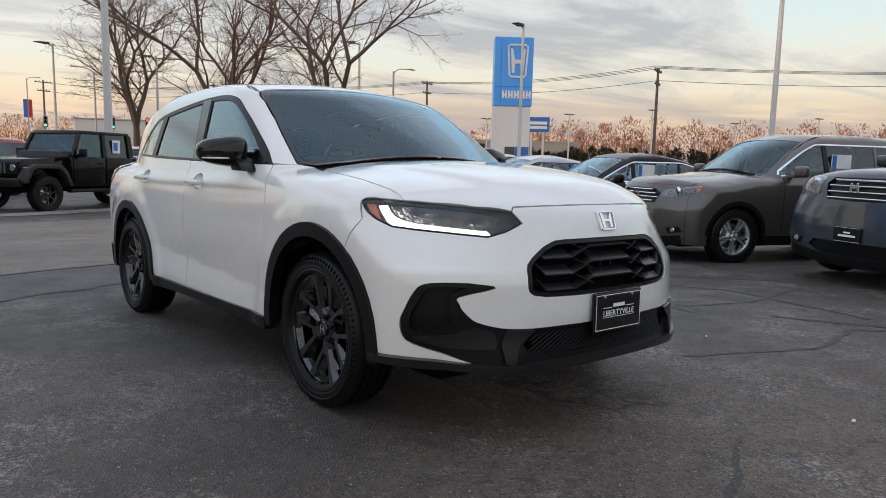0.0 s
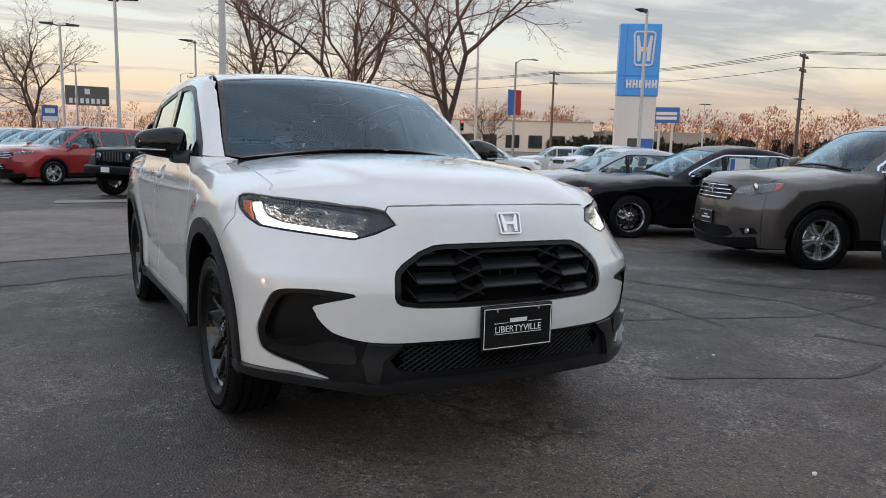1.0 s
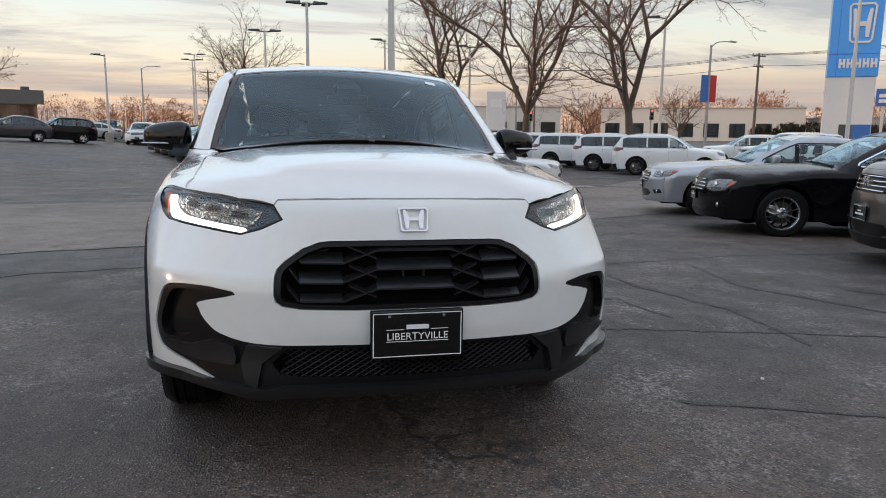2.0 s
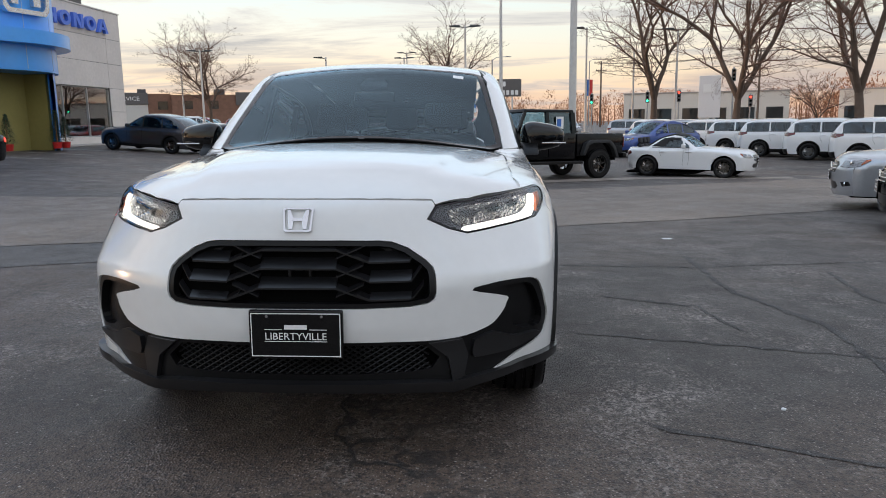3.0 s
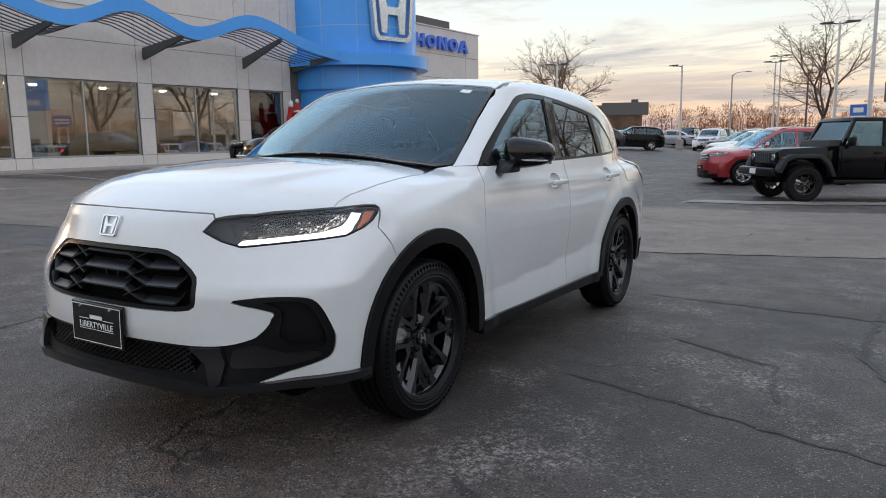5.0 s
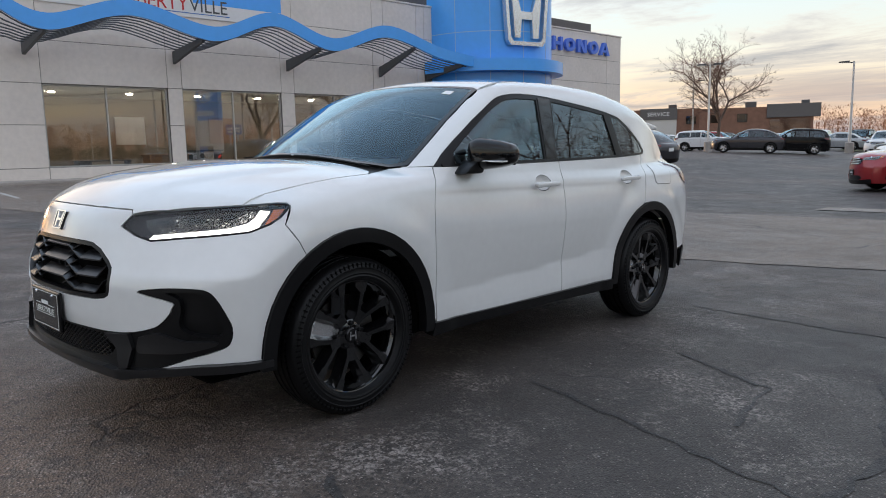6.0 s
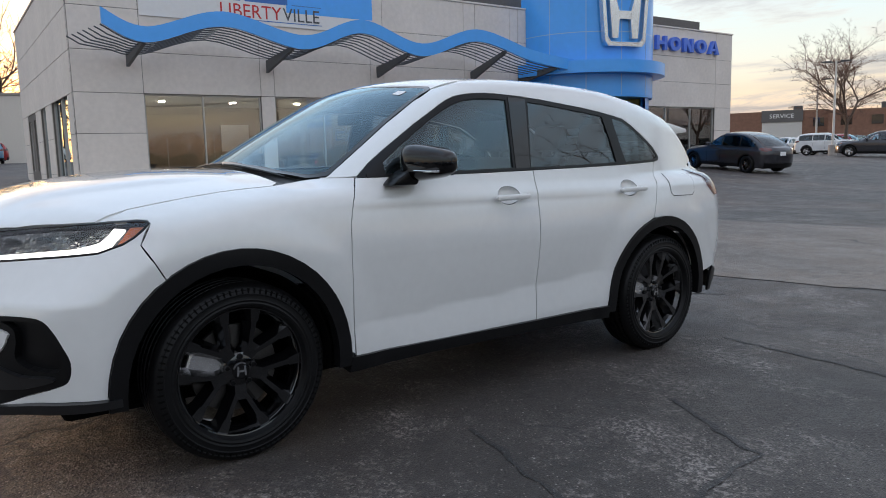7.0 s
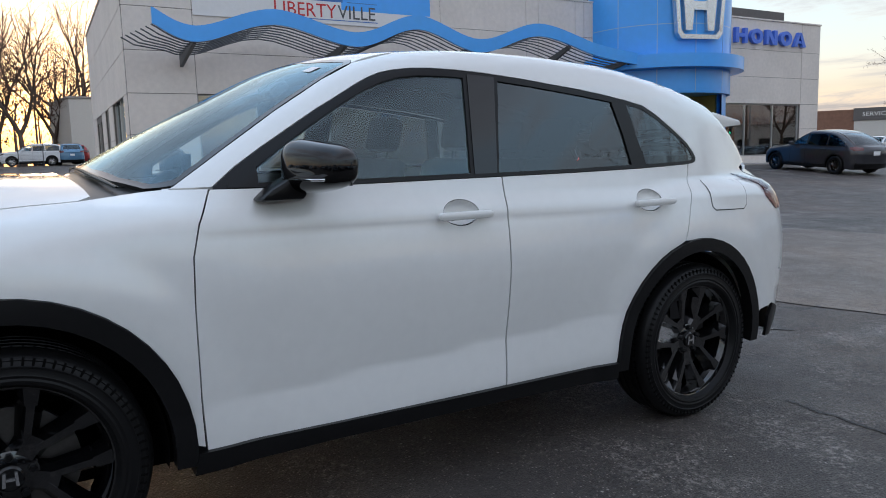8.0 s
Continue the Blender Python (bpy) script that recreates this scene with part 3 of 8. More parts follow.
def wheel(car, x, y, z, R, rim, w, style, face, near=True):
    """A wheel of a car at its hub: alloy with tyre, disc, cap and nuts."""
    key = (R, rim, w, style, face.name, near)
    m = pose(x, y, z, 0, 0, 0 if x > 0 else 180)
    if key not in wheel_cache:
        a = part("wheel", wheel_bm(rim, w, style, not near), face, car, smooth=True)
        t = part("tyre", tyre_bm(R, rim, w, near), RUBBER, a, "black rubber tyre with grooved tread", smooth=True)
        subs = [t]
        if near:
            tc_ = part("tread_cut", tread_bm(R, w), DARK, a)
            tc_["kind"] = "stuff"
            subs.append(tc_)
            for sb in spokes_of(rim, w, style):
                subs.append(part("spoke", sb, face, a, smooth=True))
        bm = bmesh.new()
        lathe(bm, [(-0.02, 0.05), (-0.02, rim * 0.68), (0.0, rim * 0.68), (0.0, 0.05)], 40)
        subs.append(part("brake_disc", bm, STEEL, a, "bare steel brake disc", smooth=True))
        bm = bmesh.new()
        box(bm, (-0.05, -0.055, 0.06), (0.03, 0.055, rim * 0.80), 0.012, Matrix.Rotation(radians(70), 4, "X"))
        subs.append(part("brake_caliper", bm, ALLOY, a))
        h = w / 2 * 0.80 - 0.020
        bm = bmesh.new()
        lathe(bm, [(h - 0.02, 0.034), (h - 0.006, 0.034), (h - 0.002, 0.029), (h - 0.002, 0.0)], 32)
        cap = part("hub_cap", bm, BLACK_GLOSS if face is WHEEL_BLACK else face, a, smooth=True)
        subs.append(cap)
        bm = bmesh.new()
        for s in (-1, 1):
            prism(bm, [(s * 0.020, -0.019), (s * 0.012, -0.019), (s * 0.010, 0.019), (s * 0.017, 0.019)], "x", h - 0.002, h + 0.002)
        box(bm, (h - 0.002, -0.012, -0.004), (h + 0.002, 0.012, 0.003))
        subs.append(part("cap_emblem", bm, CHROME, a))
        for k in range(5 if near else 0):
            bm = bmesh.new()
            t5 = 2 * math.pi * k / 5 - math.pi / 2 + math.pi / 5
            lathe(bm, [(h - 0.03, 0.011), (h - 0.004, 0.011), (h, 0.008), (h, 0)], 6, m=pose(0, 0.056 * math.cos(t5), 0.056 * math.sin(t5)))
            subs.append(part("wheel_nut", bm, TRIM if face is WHEEL_BLACK else CHROME, a))
        wheel_cache[key] = (a, subs)
        a.matrix_local = m
        return a
    src, subs = wheel_cache[key]
    a = new("wheel", src.data)
    a.parent = car
    for s in subs:
        o = new(s.name.split(".")[0], s.data)
        o.parent = a
        if "kind" in s:
            o["kind"] = s["kind"]
        if "label" in s:
            o["label"] = s["label"]
    a.matrix_local = m
    return a


def arch_line(yc, zc, ry, rz, a0, a1, n=22):
    """A wheel-arch line from angle a0 to a1, degrees from +y towards +z."""
    return [(yc + ry * math.cos(radians(a0 + (a1 - a0) * i / n)), zc + rz * math.sin(radians(a0 + (a1 - a0) * i / n))) for i in range(n + 1)]


def to_domain(p, mode):
    if mode == "top":
        return [(float(q[0]), float(q[1])) for q in p]
    if mode == "side":
        return [(float(q[1]), float(q[2])) for q in p]
    return [(math.atan2(q[0], Body.FAN - q[1]), float(q[2])) for q in p]


# ---- the white crossover ----
TILT = Matrix(((1, 0, 0.012, 0), (0, 1, 0.0195, 0), (-0.012, -0.0195, 1, 0), (0, 0, 0, 1)))
hrv = thing("parked_crossover", "clean white crossover with black wheels, black grille and lit lamps", "car", TILT)


def build_crossover(car):
    B = CROSSOVER
    F = lambda pts: B.from_front(np.array([p[0] for p in pts]), np.array([p[1] for p in pts]))
    S = lambda pts: B.from_side(np.array([p[0] for p in pts]), np.array([p[1] for p in pts]))
    T = lambda pts: B.from_top(np.array([p[0] for p in pts]), np.array([p[1] for p in pts]))
    # shared seam lines
    hood_edge = [(0, 0.940), (0.10, 0.940), (0.20, 0.938), (0.30, 0.935), (0.375, 0.931)]
    lamp_top = [(0.383, 0.913), (0.503, 0.929), (0.639, 0.942), (0.745, 0.949)]
    lamp_tip = [(0.80, 0.953), (0.865, 0.957), (0.898, 0.955), (0.911, 0.945)]
    lamp_low = [(0.898, 0.924), (0.878, 0.900), (0.845, 0.875), (0.779, 0.846), (0.70, 0.837), (0.587, 0.827), (0.47, 0.815), (0.412, 0.835), (0.353, 0.869)]
    seam = [(-0.355, 0.872), (-0.320, 0.808), (-0.285, 0.745)]
    archF = arch_line(-0.015, 0.345, 0.478, 0.492, 179, 1)
    archR = arch_line(2.617, 0.345, 0.474, 0.476, 179, 2)
    front_cut = [p for p in archF if p[0] <= -0.285]
    rear_cut = [p for p in archF if p[0] >= -0.285]
    low = [(0.837, 0.347), (0.74, 0.349), (0.649, 0.345), (0.517, 0.330), (0.600, 0.366), (0.701, 0.405), (0.730, 0.432), (0.738, 0.490),
           (0.722, 0.545), (0.700, 0.600), (0.675, 0.634), (0.63, 0.644), (0.56, 0.645), (0.51, 0.640), (0.46, 0.626), (0.567, 0.592), (0.566, 0.565), (0.558, 0.543), (0.535, 0.512), (0.508, 0.490), (0.437, 0.467), (0.347, 0.460),
           (0.242, 0.462), (0.12, 0.462), (0, 0.462)]
    low = low[:4] + curve_pts(low[4:], 3)
    half = hood_edge + [(0.383, 0.913), (0.353, 0.869)] + lamp_low[::-1][1:] + [lamp_tip[-1]] + to_domain(S(seam), "front") + to_domain(S(front_cut[::-1]), "front") + low
    grille = [(0, 0.805), (0.11, 0.805), (0.215, 0.803), (0.248, 0.799), (0.290, 0.778), (0.335, 0.736), (0.352, 0.712), (0.356, 0.690), (0.355, 0.625), (0.350, 0.606), (0.335, 0.594), (0.29, 0.586), (0.164, 0.583), (0, 0.583)]
    panel("front_bumper", B, "front", mirrored(half), WHITE, car, [mirrored(grille)], step=0.028)
    # lower apron with the two side intakes, in unpainted plastic
    lip = [(0, 0.318), (0.187, 0.320), (0.33, 0.322), (0.381, 0.316), (0.43, 0.322), (0.517, 0.330)]
    apron = lip + low[4:]
    pocket = [(0.545, 0.626), (0.60, 0.630), (0.655, 0.622), (0.685, 0.575), (0.712, 0.50), (0.700, 0.455), (0.62, 0.462), (0.585, 0.50), (0.592, 0.56), (0.585, 0.602)]
    pocket = curve_pts(pocket + pocket[:1], 3)[:-1]
    mesh = [(0, 0.450), (0.20, 0.450), (0.325, 0.448), (0.365, 0.400), (0.345, 0.365), (0.30, 0.355), (0.15, 0.347), (0, 0.345)]
    panel("front_apron", B, "front", mirrored(apron), PLASTIC, car, [mirrored(mesh), pocket, [(-a, b) for a, b in pocket[::-1]]], step=0.028, off=-0.006, gap=0, flange=0.03)
    lipo = [(0, 0.322), (0.187, 0.324), (0.33, 0.326), (0.381, 0.320), (0.43, 0.326), (0.517, 0.332), (0.649, 0.346), (0.74, 0.350), (0.84, 0.348), (0.84, 0.322), (0.74, 0.318), (0.6, 0.312), (0.45, 0.300), (0.40, 0.288), (0.37, 0.292), (0.2, 0.294), (0, 0.294)]
    panel("front_lip", B, "front", mirrored(lipo), SATIN, car, step=0.03, off=0.024, gap=0, flange=0.10)
    for s in (-1, 1):
        def shift(pts):
            return [(s * a, b) for a, b in pts]
        # the hollow of the intake, set back behind its rim
        panel("side_intake", B, "front", inset(resample(shift(pocket), 0.02), -0.012), PLASTIC, car, step=0.03, off=-0.034, gap=0, flange=0)
        fin = [(0.335, 0.457), (0.425, 0.462), (0.44, 0.405), (0.425, 0.330), (0.395, 0.318), (0.385, 0.40)]
        panel("apron_fin", B, "front", shift(fin), SATIN, car, step=0.02, off=0.014, gap=0, flange=0.03)
        crest = [(0.46, 0.452), (0.52, 0.470), (0.60, 0.440), (0.68, 0.440), (0.69, 0.425), (0.60, 0.395), (0.50, 0.390), (0.455, 0.395)]
        panel("intake_blade", B, "front", shift(curve_pts(crest + crest[:1], 3)[:-1]), SATIN, car, step=0.03, off=0.012, gap=0, flange=0.03)
    # the honeycomb mesh behind the plate
    bm = bmesh.new()
    for k in range(-17, 18):
        for s in (-1, 1):
            pts = []
            for j in range(9):
                z = 0.343 + 0.107 * j / 8
                u = k * 0.0235 + s * (z - 0.397) * 1.25
                if abs(u) < 0.345 - max(0, (z - 0.40) * 0.35):
                    pts.append((u, z))
            if len(pts) > 1:
                q = F(pts)
                tube(bm, [(p[0], p[1] + 0.014, p[2]) for p in q], 0.0032, 5)
    part("lower_mesh", bm, PLASTIC, car, "black diamond mesh")
    # added black sheet that stands in for the unlit depth behind the mesh
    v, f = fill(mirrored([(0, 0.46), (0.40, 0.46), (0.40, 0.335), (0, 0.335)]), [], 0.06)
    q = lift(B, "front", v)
    raw("mesh_void_sheet", q + np.array([0, 0.05, 0]), f, DARK, car)
    # upper grille: rim, a black sheet painting its unlit depth, and hexagon bars
    rim = inset(resample(mirrored(grille), 0.02), 0.015)
    panel("grille_rim", B, "front", mirrored(grille), PLASTIC, car, [rim], step=0.02, off=-0.006, gap=0, flange=0.03, label="black plastic grille surround")
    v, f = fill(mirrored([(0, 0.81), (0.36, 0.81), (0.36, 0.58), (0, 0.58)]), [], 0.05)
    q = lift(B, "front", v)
    raw("grille_void_sheet", q + np.array([0, 0.06, 0]), f, DARK, car)

    def blade(pts, depth, drop, th=0.006):
        """A bar of the grille: a slanted shelf with a thin front edge."""
        b = bmesh.new()
        q = F(pts)
        rows = []
        for p in q:
            p = Vector(p) + Vector((0, 0.006, 0))
            rows.append([b.verts.new(p), b.verts.new(p + Vector((0, 0, -th))), b.verts.new(p + Vector((0, depth, -th - drop))), b.verts.new(p + Vector((0, depth, -drop)))])
        for a, c in zip(rows, rows[1:]):
            for i in range(4):
                b.faces.new((a[i], a[(i + 1) % 4], c[(i + 1) % 4], c[i]))
        b.faces.new(rows[0]); b.faces.new(rows[-1][::-1])
        bmesh.ops.recalc_face_normals(b, faces=b.faces)
        return b

    def line(*p):
        out = []
        for a, c in zip(p, p[1:]):
            out += [(a[0] + (c[0] - a[0]) * i / 4, a[1] + (c[1] - a[1]) * i / 4) for i in range(4)]
        return out + [p[-1]]
    cx, tipx = 0.100, 0.330
    for z in (0.776, 0.715, 0.652):
        part("grille_bar", blade(line((-cx, z), (cx, z)), 0.045, -0.030), SATIN, car)
    for s in (-1, 1):
        for z in (0.735, 0.672):
            part("grille_bar", blade(line((s * 0.185, z), (s * 0.292, z)), 0.045, -0.030), SATIN, car)
        part("grille_bar", blade(line((s * 0.185, 0.794), (s * 0.262, 0.794)), 0.03, -0.02), SATIN, car)
        part("grille_bar", blade(line((s * 0.185, 0.612), (s * 0.29, 0.612)), 0.03, -0.02), SATIN, car)
        for z in (0.776, 0.715, 0.652):
            part("grille_bar", blade(line((s * cx, z), (s * 0.185, z - 0.041)), 0.03, -0.012), SATIN, car)
            part("grille_bar", blade(line((s * cx, z - 0.028), (s * 0.170, z + 0.010)), 0.03, -0.01, 0.004), SATIN, car)
        for z in (0.735, 0.672, 0.612):
            part("grille_bar", blade(line((s * 0.185, z), (s * 0.15, z + 0.022)), 0.03, -0.01, 0.004), SATIN, car)
            part("grille_bar", blade(line((s * 0.292, z), (s * (0.322 if z < 0.7 else 0.312), z + 0.045)), 0.03, -0.012), SATIN, car)
        part("grille_bar", blade(line((s * 0.185, 0.794), (s * 0.145, 0.772)), 0.03, -0.01, 0.004), SATIN, car)
        part("grille_bar", blade(line((s * 0.185, 0.794), (s * 0.172, 0.806)), 0.03, -0.01, 0.004), SATIN, car)
        bm = bmesh.new()
        q = F([(s * 0.245, 0.763)])[0]
        box(bm, (q[0] - 0.055, q[1] + 0.055, q[2] - 0.014), (q[0] + 0.055, q[1] + 0.065, q[2] + 0.014), 0.003)
        part("grille_vent_plate", bm, GREY_IN, car)
    bm = bmesh.new()
    for i in range(12):
        z = 0.600 + i * 0.0065
        box(bm, (-0.30, -0.862, z), (0.30, -0.856, z + 0.002))
    part("radiator_fins", bm, TRIM, car)
    for x in (-0.035, 0.035):
        bm = bmesh.new()
        box(bm, (x - 0.004, -0.90, 0.662), (x + 0.004, -0.86, 0.705), 0.001)
        part("grille_strut", bm, SATIN, car)
    # emblem: rounded tapered frame with the open mark in it
    q = F([(0, 0.872)])[0]
    n = B.normal(np.array([q]))[0]
    em = Matrix.Translation(Vector(q) + Vector(n) * 0.004) @ Vector(n).to_track_quat("Y", "Z").to_matrix().to_4x4()
    bm = bmesh.new()
    outer = [(-0.052, 0.036), (-0.046, 0.041), (0.046, 0.041), (0.052, 0.036), (0.046, -0.036), (0.040, -0.041), (-0.040, -0.041), (-0.046, -0.036)]
    inner = [(x * 0.88, z * 0.88) for x, z in outer]
    b = bmesh.new()
    o1 = [b.verts.new((x, 0.006, z)) for x, z in outer]; i1 = [b.verts.new((x, 0.006, z)) for x, z in inner]
    o0 = [b.verts.new((x * 1.03, -0.004, z * 1.03)) for x, z in outer]; i0 = [b.verts.new((x, -0.004, z)) for x, z in inner]
    for k in range(8):
        j = (k + 1) % 8
        b.faces.new((o1[k], o1[j], i1[j], i1[k])); b.faces.new((o1[j], o1[k], o0[k], o0[j])); b.faces.new((i1[k], i1[j], i0[j], i0[k]))
    merge(bm, b)
    for s in (-1, 1):
        prism(bm, [(s * 0.037, 0.034), (s * 0.026, 0.034), (s * 0.014, 0.004), (s * 0.018, -0.033), (s * 0.030, -0.033)], "y", -0.003, 0.005, 0.001)
    prism(bm, [(-0.017, 0.006), (0.017, 0.006), (0.0165, -0.004), (-0.0165, -0.004)], "y", -0.003, 0.005)
    bm.transform(em)
    part("front_emblem", bm, CHROME, car, "chrome badge in a rounded frame")
    # plate
    bm = bmesh.new()
    box(bm, (-0.158, -0.978, 0.417), (0.158, -0.960, 0.583), 0.006)
    plate = part("front_plate", bm, BLACK_GLOSS, car, "black dealer plate with white border and lettering")
    fr = [(-0.150, 0.426), (0.150, 0.426), (0.150, 0.574), (-0.150, 0.574)]
    bm = bmesh.new()
    b = bmesh.new()
    o = [b.verts.new((x, -0.980, z)) for x, z in fr]
    i = [b.verts.new((x * 0.978, -0.980, 0.5 + (z - 0.5) * 0.955)) for x, z in fr]
    for k in range(4):
        b.faces.new((o[k], o[(k + 1) % 4], i[(k + 1) % 4], i[k]))
    part("plate_border", merge(bm, b), LETTER_WHITE, plate)
    words("plate_word", "LIBERTYVILLE", 0.034, LETTER_WHITE, plate, Matrix.Translation((0, -0.9805, 0.484)) @ pose(0, 0, 0, 90), width=0.205)
    bm = bmesh.new()
    for z0, z1, x0, x1 in ((0.477, 0.479, -0.105, 0.105), (0.517, 0.519, -0.105, -0.045), (0.517, 0.519, 0.045, 0.105)):
        box(bm, (x0, -0.9805, z0), (x1, -0.9795, z1))
    box(bm, (-0.038, -0.9805, 0.519), (0.038, -0.9795, 0.534))
    part("plate_bars", bm, LETTER_WHITE, plate)
    for x in (-0.095, 0.088):
        bm = bmesh.new()
        lathe(bm, [(-0.984, 0.0), (-0.984, 0.005), (-0.978, 0.006)], 12, "y", m=pose(x, 0, 0.564))
        part("plate_screw", bm, CHROME, plate)
    # hood
    base = [(0.729, 0.17), (0.726, 0.215), (0.69, 0.25), (0.60, 0.245), (0.40, 0.228), (0.20, 0.215), (0, 0.21)]
    side_h = [to_domain(F(lamp_top[-1:]), "top")[0], (0.738, -0.36), (0.730, -0.15), (0.729, 0.0), (0.729, 0.09)]
    hd = to_domain(F(hood_edge + lamp_top[:-1]), "top") + side_h + base
    panel("hood", B, "top", mirrored(hd), WHITE, car, step=0.024)
    for s in (-1, 1):
        panel("hood_gutter", B, "top", [(s * x, y) for x, y in ((0.64, -0.52), (0.756, -0.465), (0.79, -0.41), (0.80, -0.30), (0.765, 0.05), (0.70, 0.05), (0.69, -0.30))], WHITE, car, step=0.03, off=-0.007, gap=0, flange=0)
    # windscreen and cowl
    ws = [(0, 0.27), (0.25, 0.28), (0.50, 0.33), (0.66, 0.395), (0.728, 0.47), (0.708, 0.62), (0.675, 0.80), (0.648, 0.98), (0.625, 1.10), (0.58, 1.12), (0.35, 1.085), (0, 1.07)]
    panel("windscreen_band", B, "top", mirrored(ws), BLACK_GLOSS, car, [inset(resample(mirrored(ws), 0.03), 0.028)], step=0.03, off=0.0, gap=0.001)
    panel("windscreen", B, "top", inset(resample(mirrored(ws), 0.03), 0.027), SCREEN, car, step=0.05, off=-0.001, gap=0, flange=0)
    cowl = [(0, 0.21), (0.20, 0.215), (0.40, 0.228), (0.60, 0.245), (0.69, 0.25), (0.726, 0.215), (0.732, 0.35), (0.728, 0.47), (0.66, 0.395), (0.50, 0.33), (0.25, 0.28), (0, 0.27)]
    panel("cowl", B, "top", mirrored(cowl), TRIM, car, step=0.04, off=-0.015, gap=0)
    for x0, x1 in ((-0.55, 0.02), (0.05, 0.60)):
        bm = bmesh.new()
        q = T([(x0 + (x1 - x0) * i / 6, 0.262 + 0.16 * abs(x0 + (x1 - x0) * i / 6) ** 2 + 0.012) for i in range(7)])
        tube(bm, [(p[0], p[1], p[2] + 0.001) for p in q], [0.004, 0.005, 0.006, 0.006, 0.006, 0.005, 0.004], 6)
        part("wiper", bm, TRIM, car, "black wiper blade")
    bm = bmesh.new()
    prism(bm, [(-0.085, 0.0), (-0.05, 0.075), (0.05, 0.075), (0.085, 0.0), (0.06, -0.02), (-0.06, -0.02)], "y", -0.02, 0.02, 0.01)
    q = T([(0, 0.97)])[0]
    bm.transform(Matrix.Translation((0, q[1] + 0.05, q[2] - 0.075)) @ Matrix.Rotation(radians(-55), 4, "X"))
    part("camera_pod", bm, TRIM, car, smooth=True)
    bm = bmesh.new()
    box(bm, (-0.12, 1.0, 1.345), (0.12, 1.03, 1.41), 0.015)
    part("inner_mirror", bm, TRIM, car, smooth=True)
    q = T([(0.50, 1.10)])[0]
    panel("windscreen_sticker", B, "top", [(0.46, 0.985), (0.52, 0.99), (0.52, 1.032), (0.46, 1.025)], PAPER, car, step=0.05, off=0.001, gap=0, flange=0)
    # roof
    roof_side = [(0.625, 1.10), (0.605, 1.28), (0.595, 1.5), (0.592, 1.8), (0.590, 2.2), (0.585, 2.6), (0.575, 2.95), (0.56, 3.20)]
    rf = [(0, 1.07), (0.35, 1.085), (0.58, 1.12)] + roof_side + [(0.40, 3.25), (0, 3.27)]
    panel("roof", B, "top", mirrored(rf), WHITE, car, step=0.045, gap=0.0012)
    panel("headliner", B, "top", mirrored([(0, 1.10), (0.35, 1.115), (0.58, 1.15), (0.60, 1.28), (0.605, 1.8), (0.60, 2.6), (0.58, 3.15), (0, 3.22)]), GREY_IN, car, step=0.06, off=-0.022, gap=0, flange=0.02, label="dark grey cloth headliner")
    rg = [(0, 3.27), (0.40, 3.25), (0.56, 3.20), (0.60, 3.34), (0.55, 3.42), (0, 3.47)]
    panel("rear_glass", B, "top", mirrored(rg), PRIVACY, car, step=0.05, gap=0.0012)
    bm = bmesh.new()
    q = T([(0, 3.0)])[0]
    prism(bm, [(2.93, q[2] - 0.02), (3.10, q[2] - 0.035), (3.10, q[2] + 0.03), (3.05, q[2] + 0.035)], "x", -0.018, 0.018, 0.006)
    part("antenna_fin", bm, WHITE, car)
    bm = bmesh.new()
    q = T([(0, 3.17)])[0]
    prism(bm, [(3.08, q[2] - 0.01), (3.12, q[2] + 0.030), (3.33, q[2] - 0.005), (3.345, q[2] - 0.030), (3.20, q[2] - 0.045)], "x", -0.57, 0.57, 0.008)
    part("roof_spoiler", bm, WHITE, car, "white spoiler over the rear glass", smooth=True)
    # rear: hatch and bumper as one closing skin
    hatch = [(0, 1.25), (0.35, 1.22), (0.62, 1.10), (0.66, 0.95), (0.66, 0.62), (0, 0.62)]
    panel("tailgate", B, "rear", mirrored(hatch), WHITE, car, step=0.06)
    rbm = [(0, 0.62), (0.66, 0.62), (0.72, 0.62), (0.735, 0.46), (0.60, 0.40), (0, 0.40)]
    panel("rear_bumper", B, "rear", mirrored(rbm), WHITE, car, step=0.06)
    rlow = [(0, 0.40), (0.60, 0.40), (0.735, 0.46), (0.76, 0.40), (0.76, 0.30), (0, 0.26)]
    panel("rear_diffuser", B, "rear", mirrored(rlow), PLASTIC, car, step=0.06, off=0.006)

    dlo = [(0.559, 1.092), (0.63, 1.150), (0.714, 1.207), (0.794, 1.258), (0.90, 1.325), (1.004, 1.385), (1.06, 1.418), (1.11, 1.444), (1.155, 1.462), (1.201, 1.473), (1.275, 1.484), (1.358, 1.489), (1.46, 1.488),
           (1.59, 1.483), (1.75, 1.471), (1.912, 1.455), (2.04, 1.443), (2.165, 1.428), (2.30, 1.408), (2.401, 1.390), (2.48, 1.354), (2.555, 1.311), (2.62, 1.272), (2.681, 1.231), (2.715, 1.195), (2.731, 1.169), (2.722, 1.152), (2.695, 1.146)]
    belt = [(2.695, 1.146), (2.32, 1.128), (1.95, 1.116), (1.58, 1.107), (0.962, 1.092), (0.559, 1.088)]
    wsl = to_domain(T([(0.730, 0.44), (0.728, 0.47), (0.708, 0.62), (0.675, 0.80), (0.648, 0.98)] + roof_side), "side")
    hood_line = to_domain(T(side_h + base[:2]), "side")
    tip_line = to_domain(F(lamp_tip), "side")
    doorF = [(0.549, 1.088), (0.500, 0.99), (0.478, 0.90), (0.474, 0.78), (0.475, 0.663), (0.480, 0.50), (0.490, 0.330)]
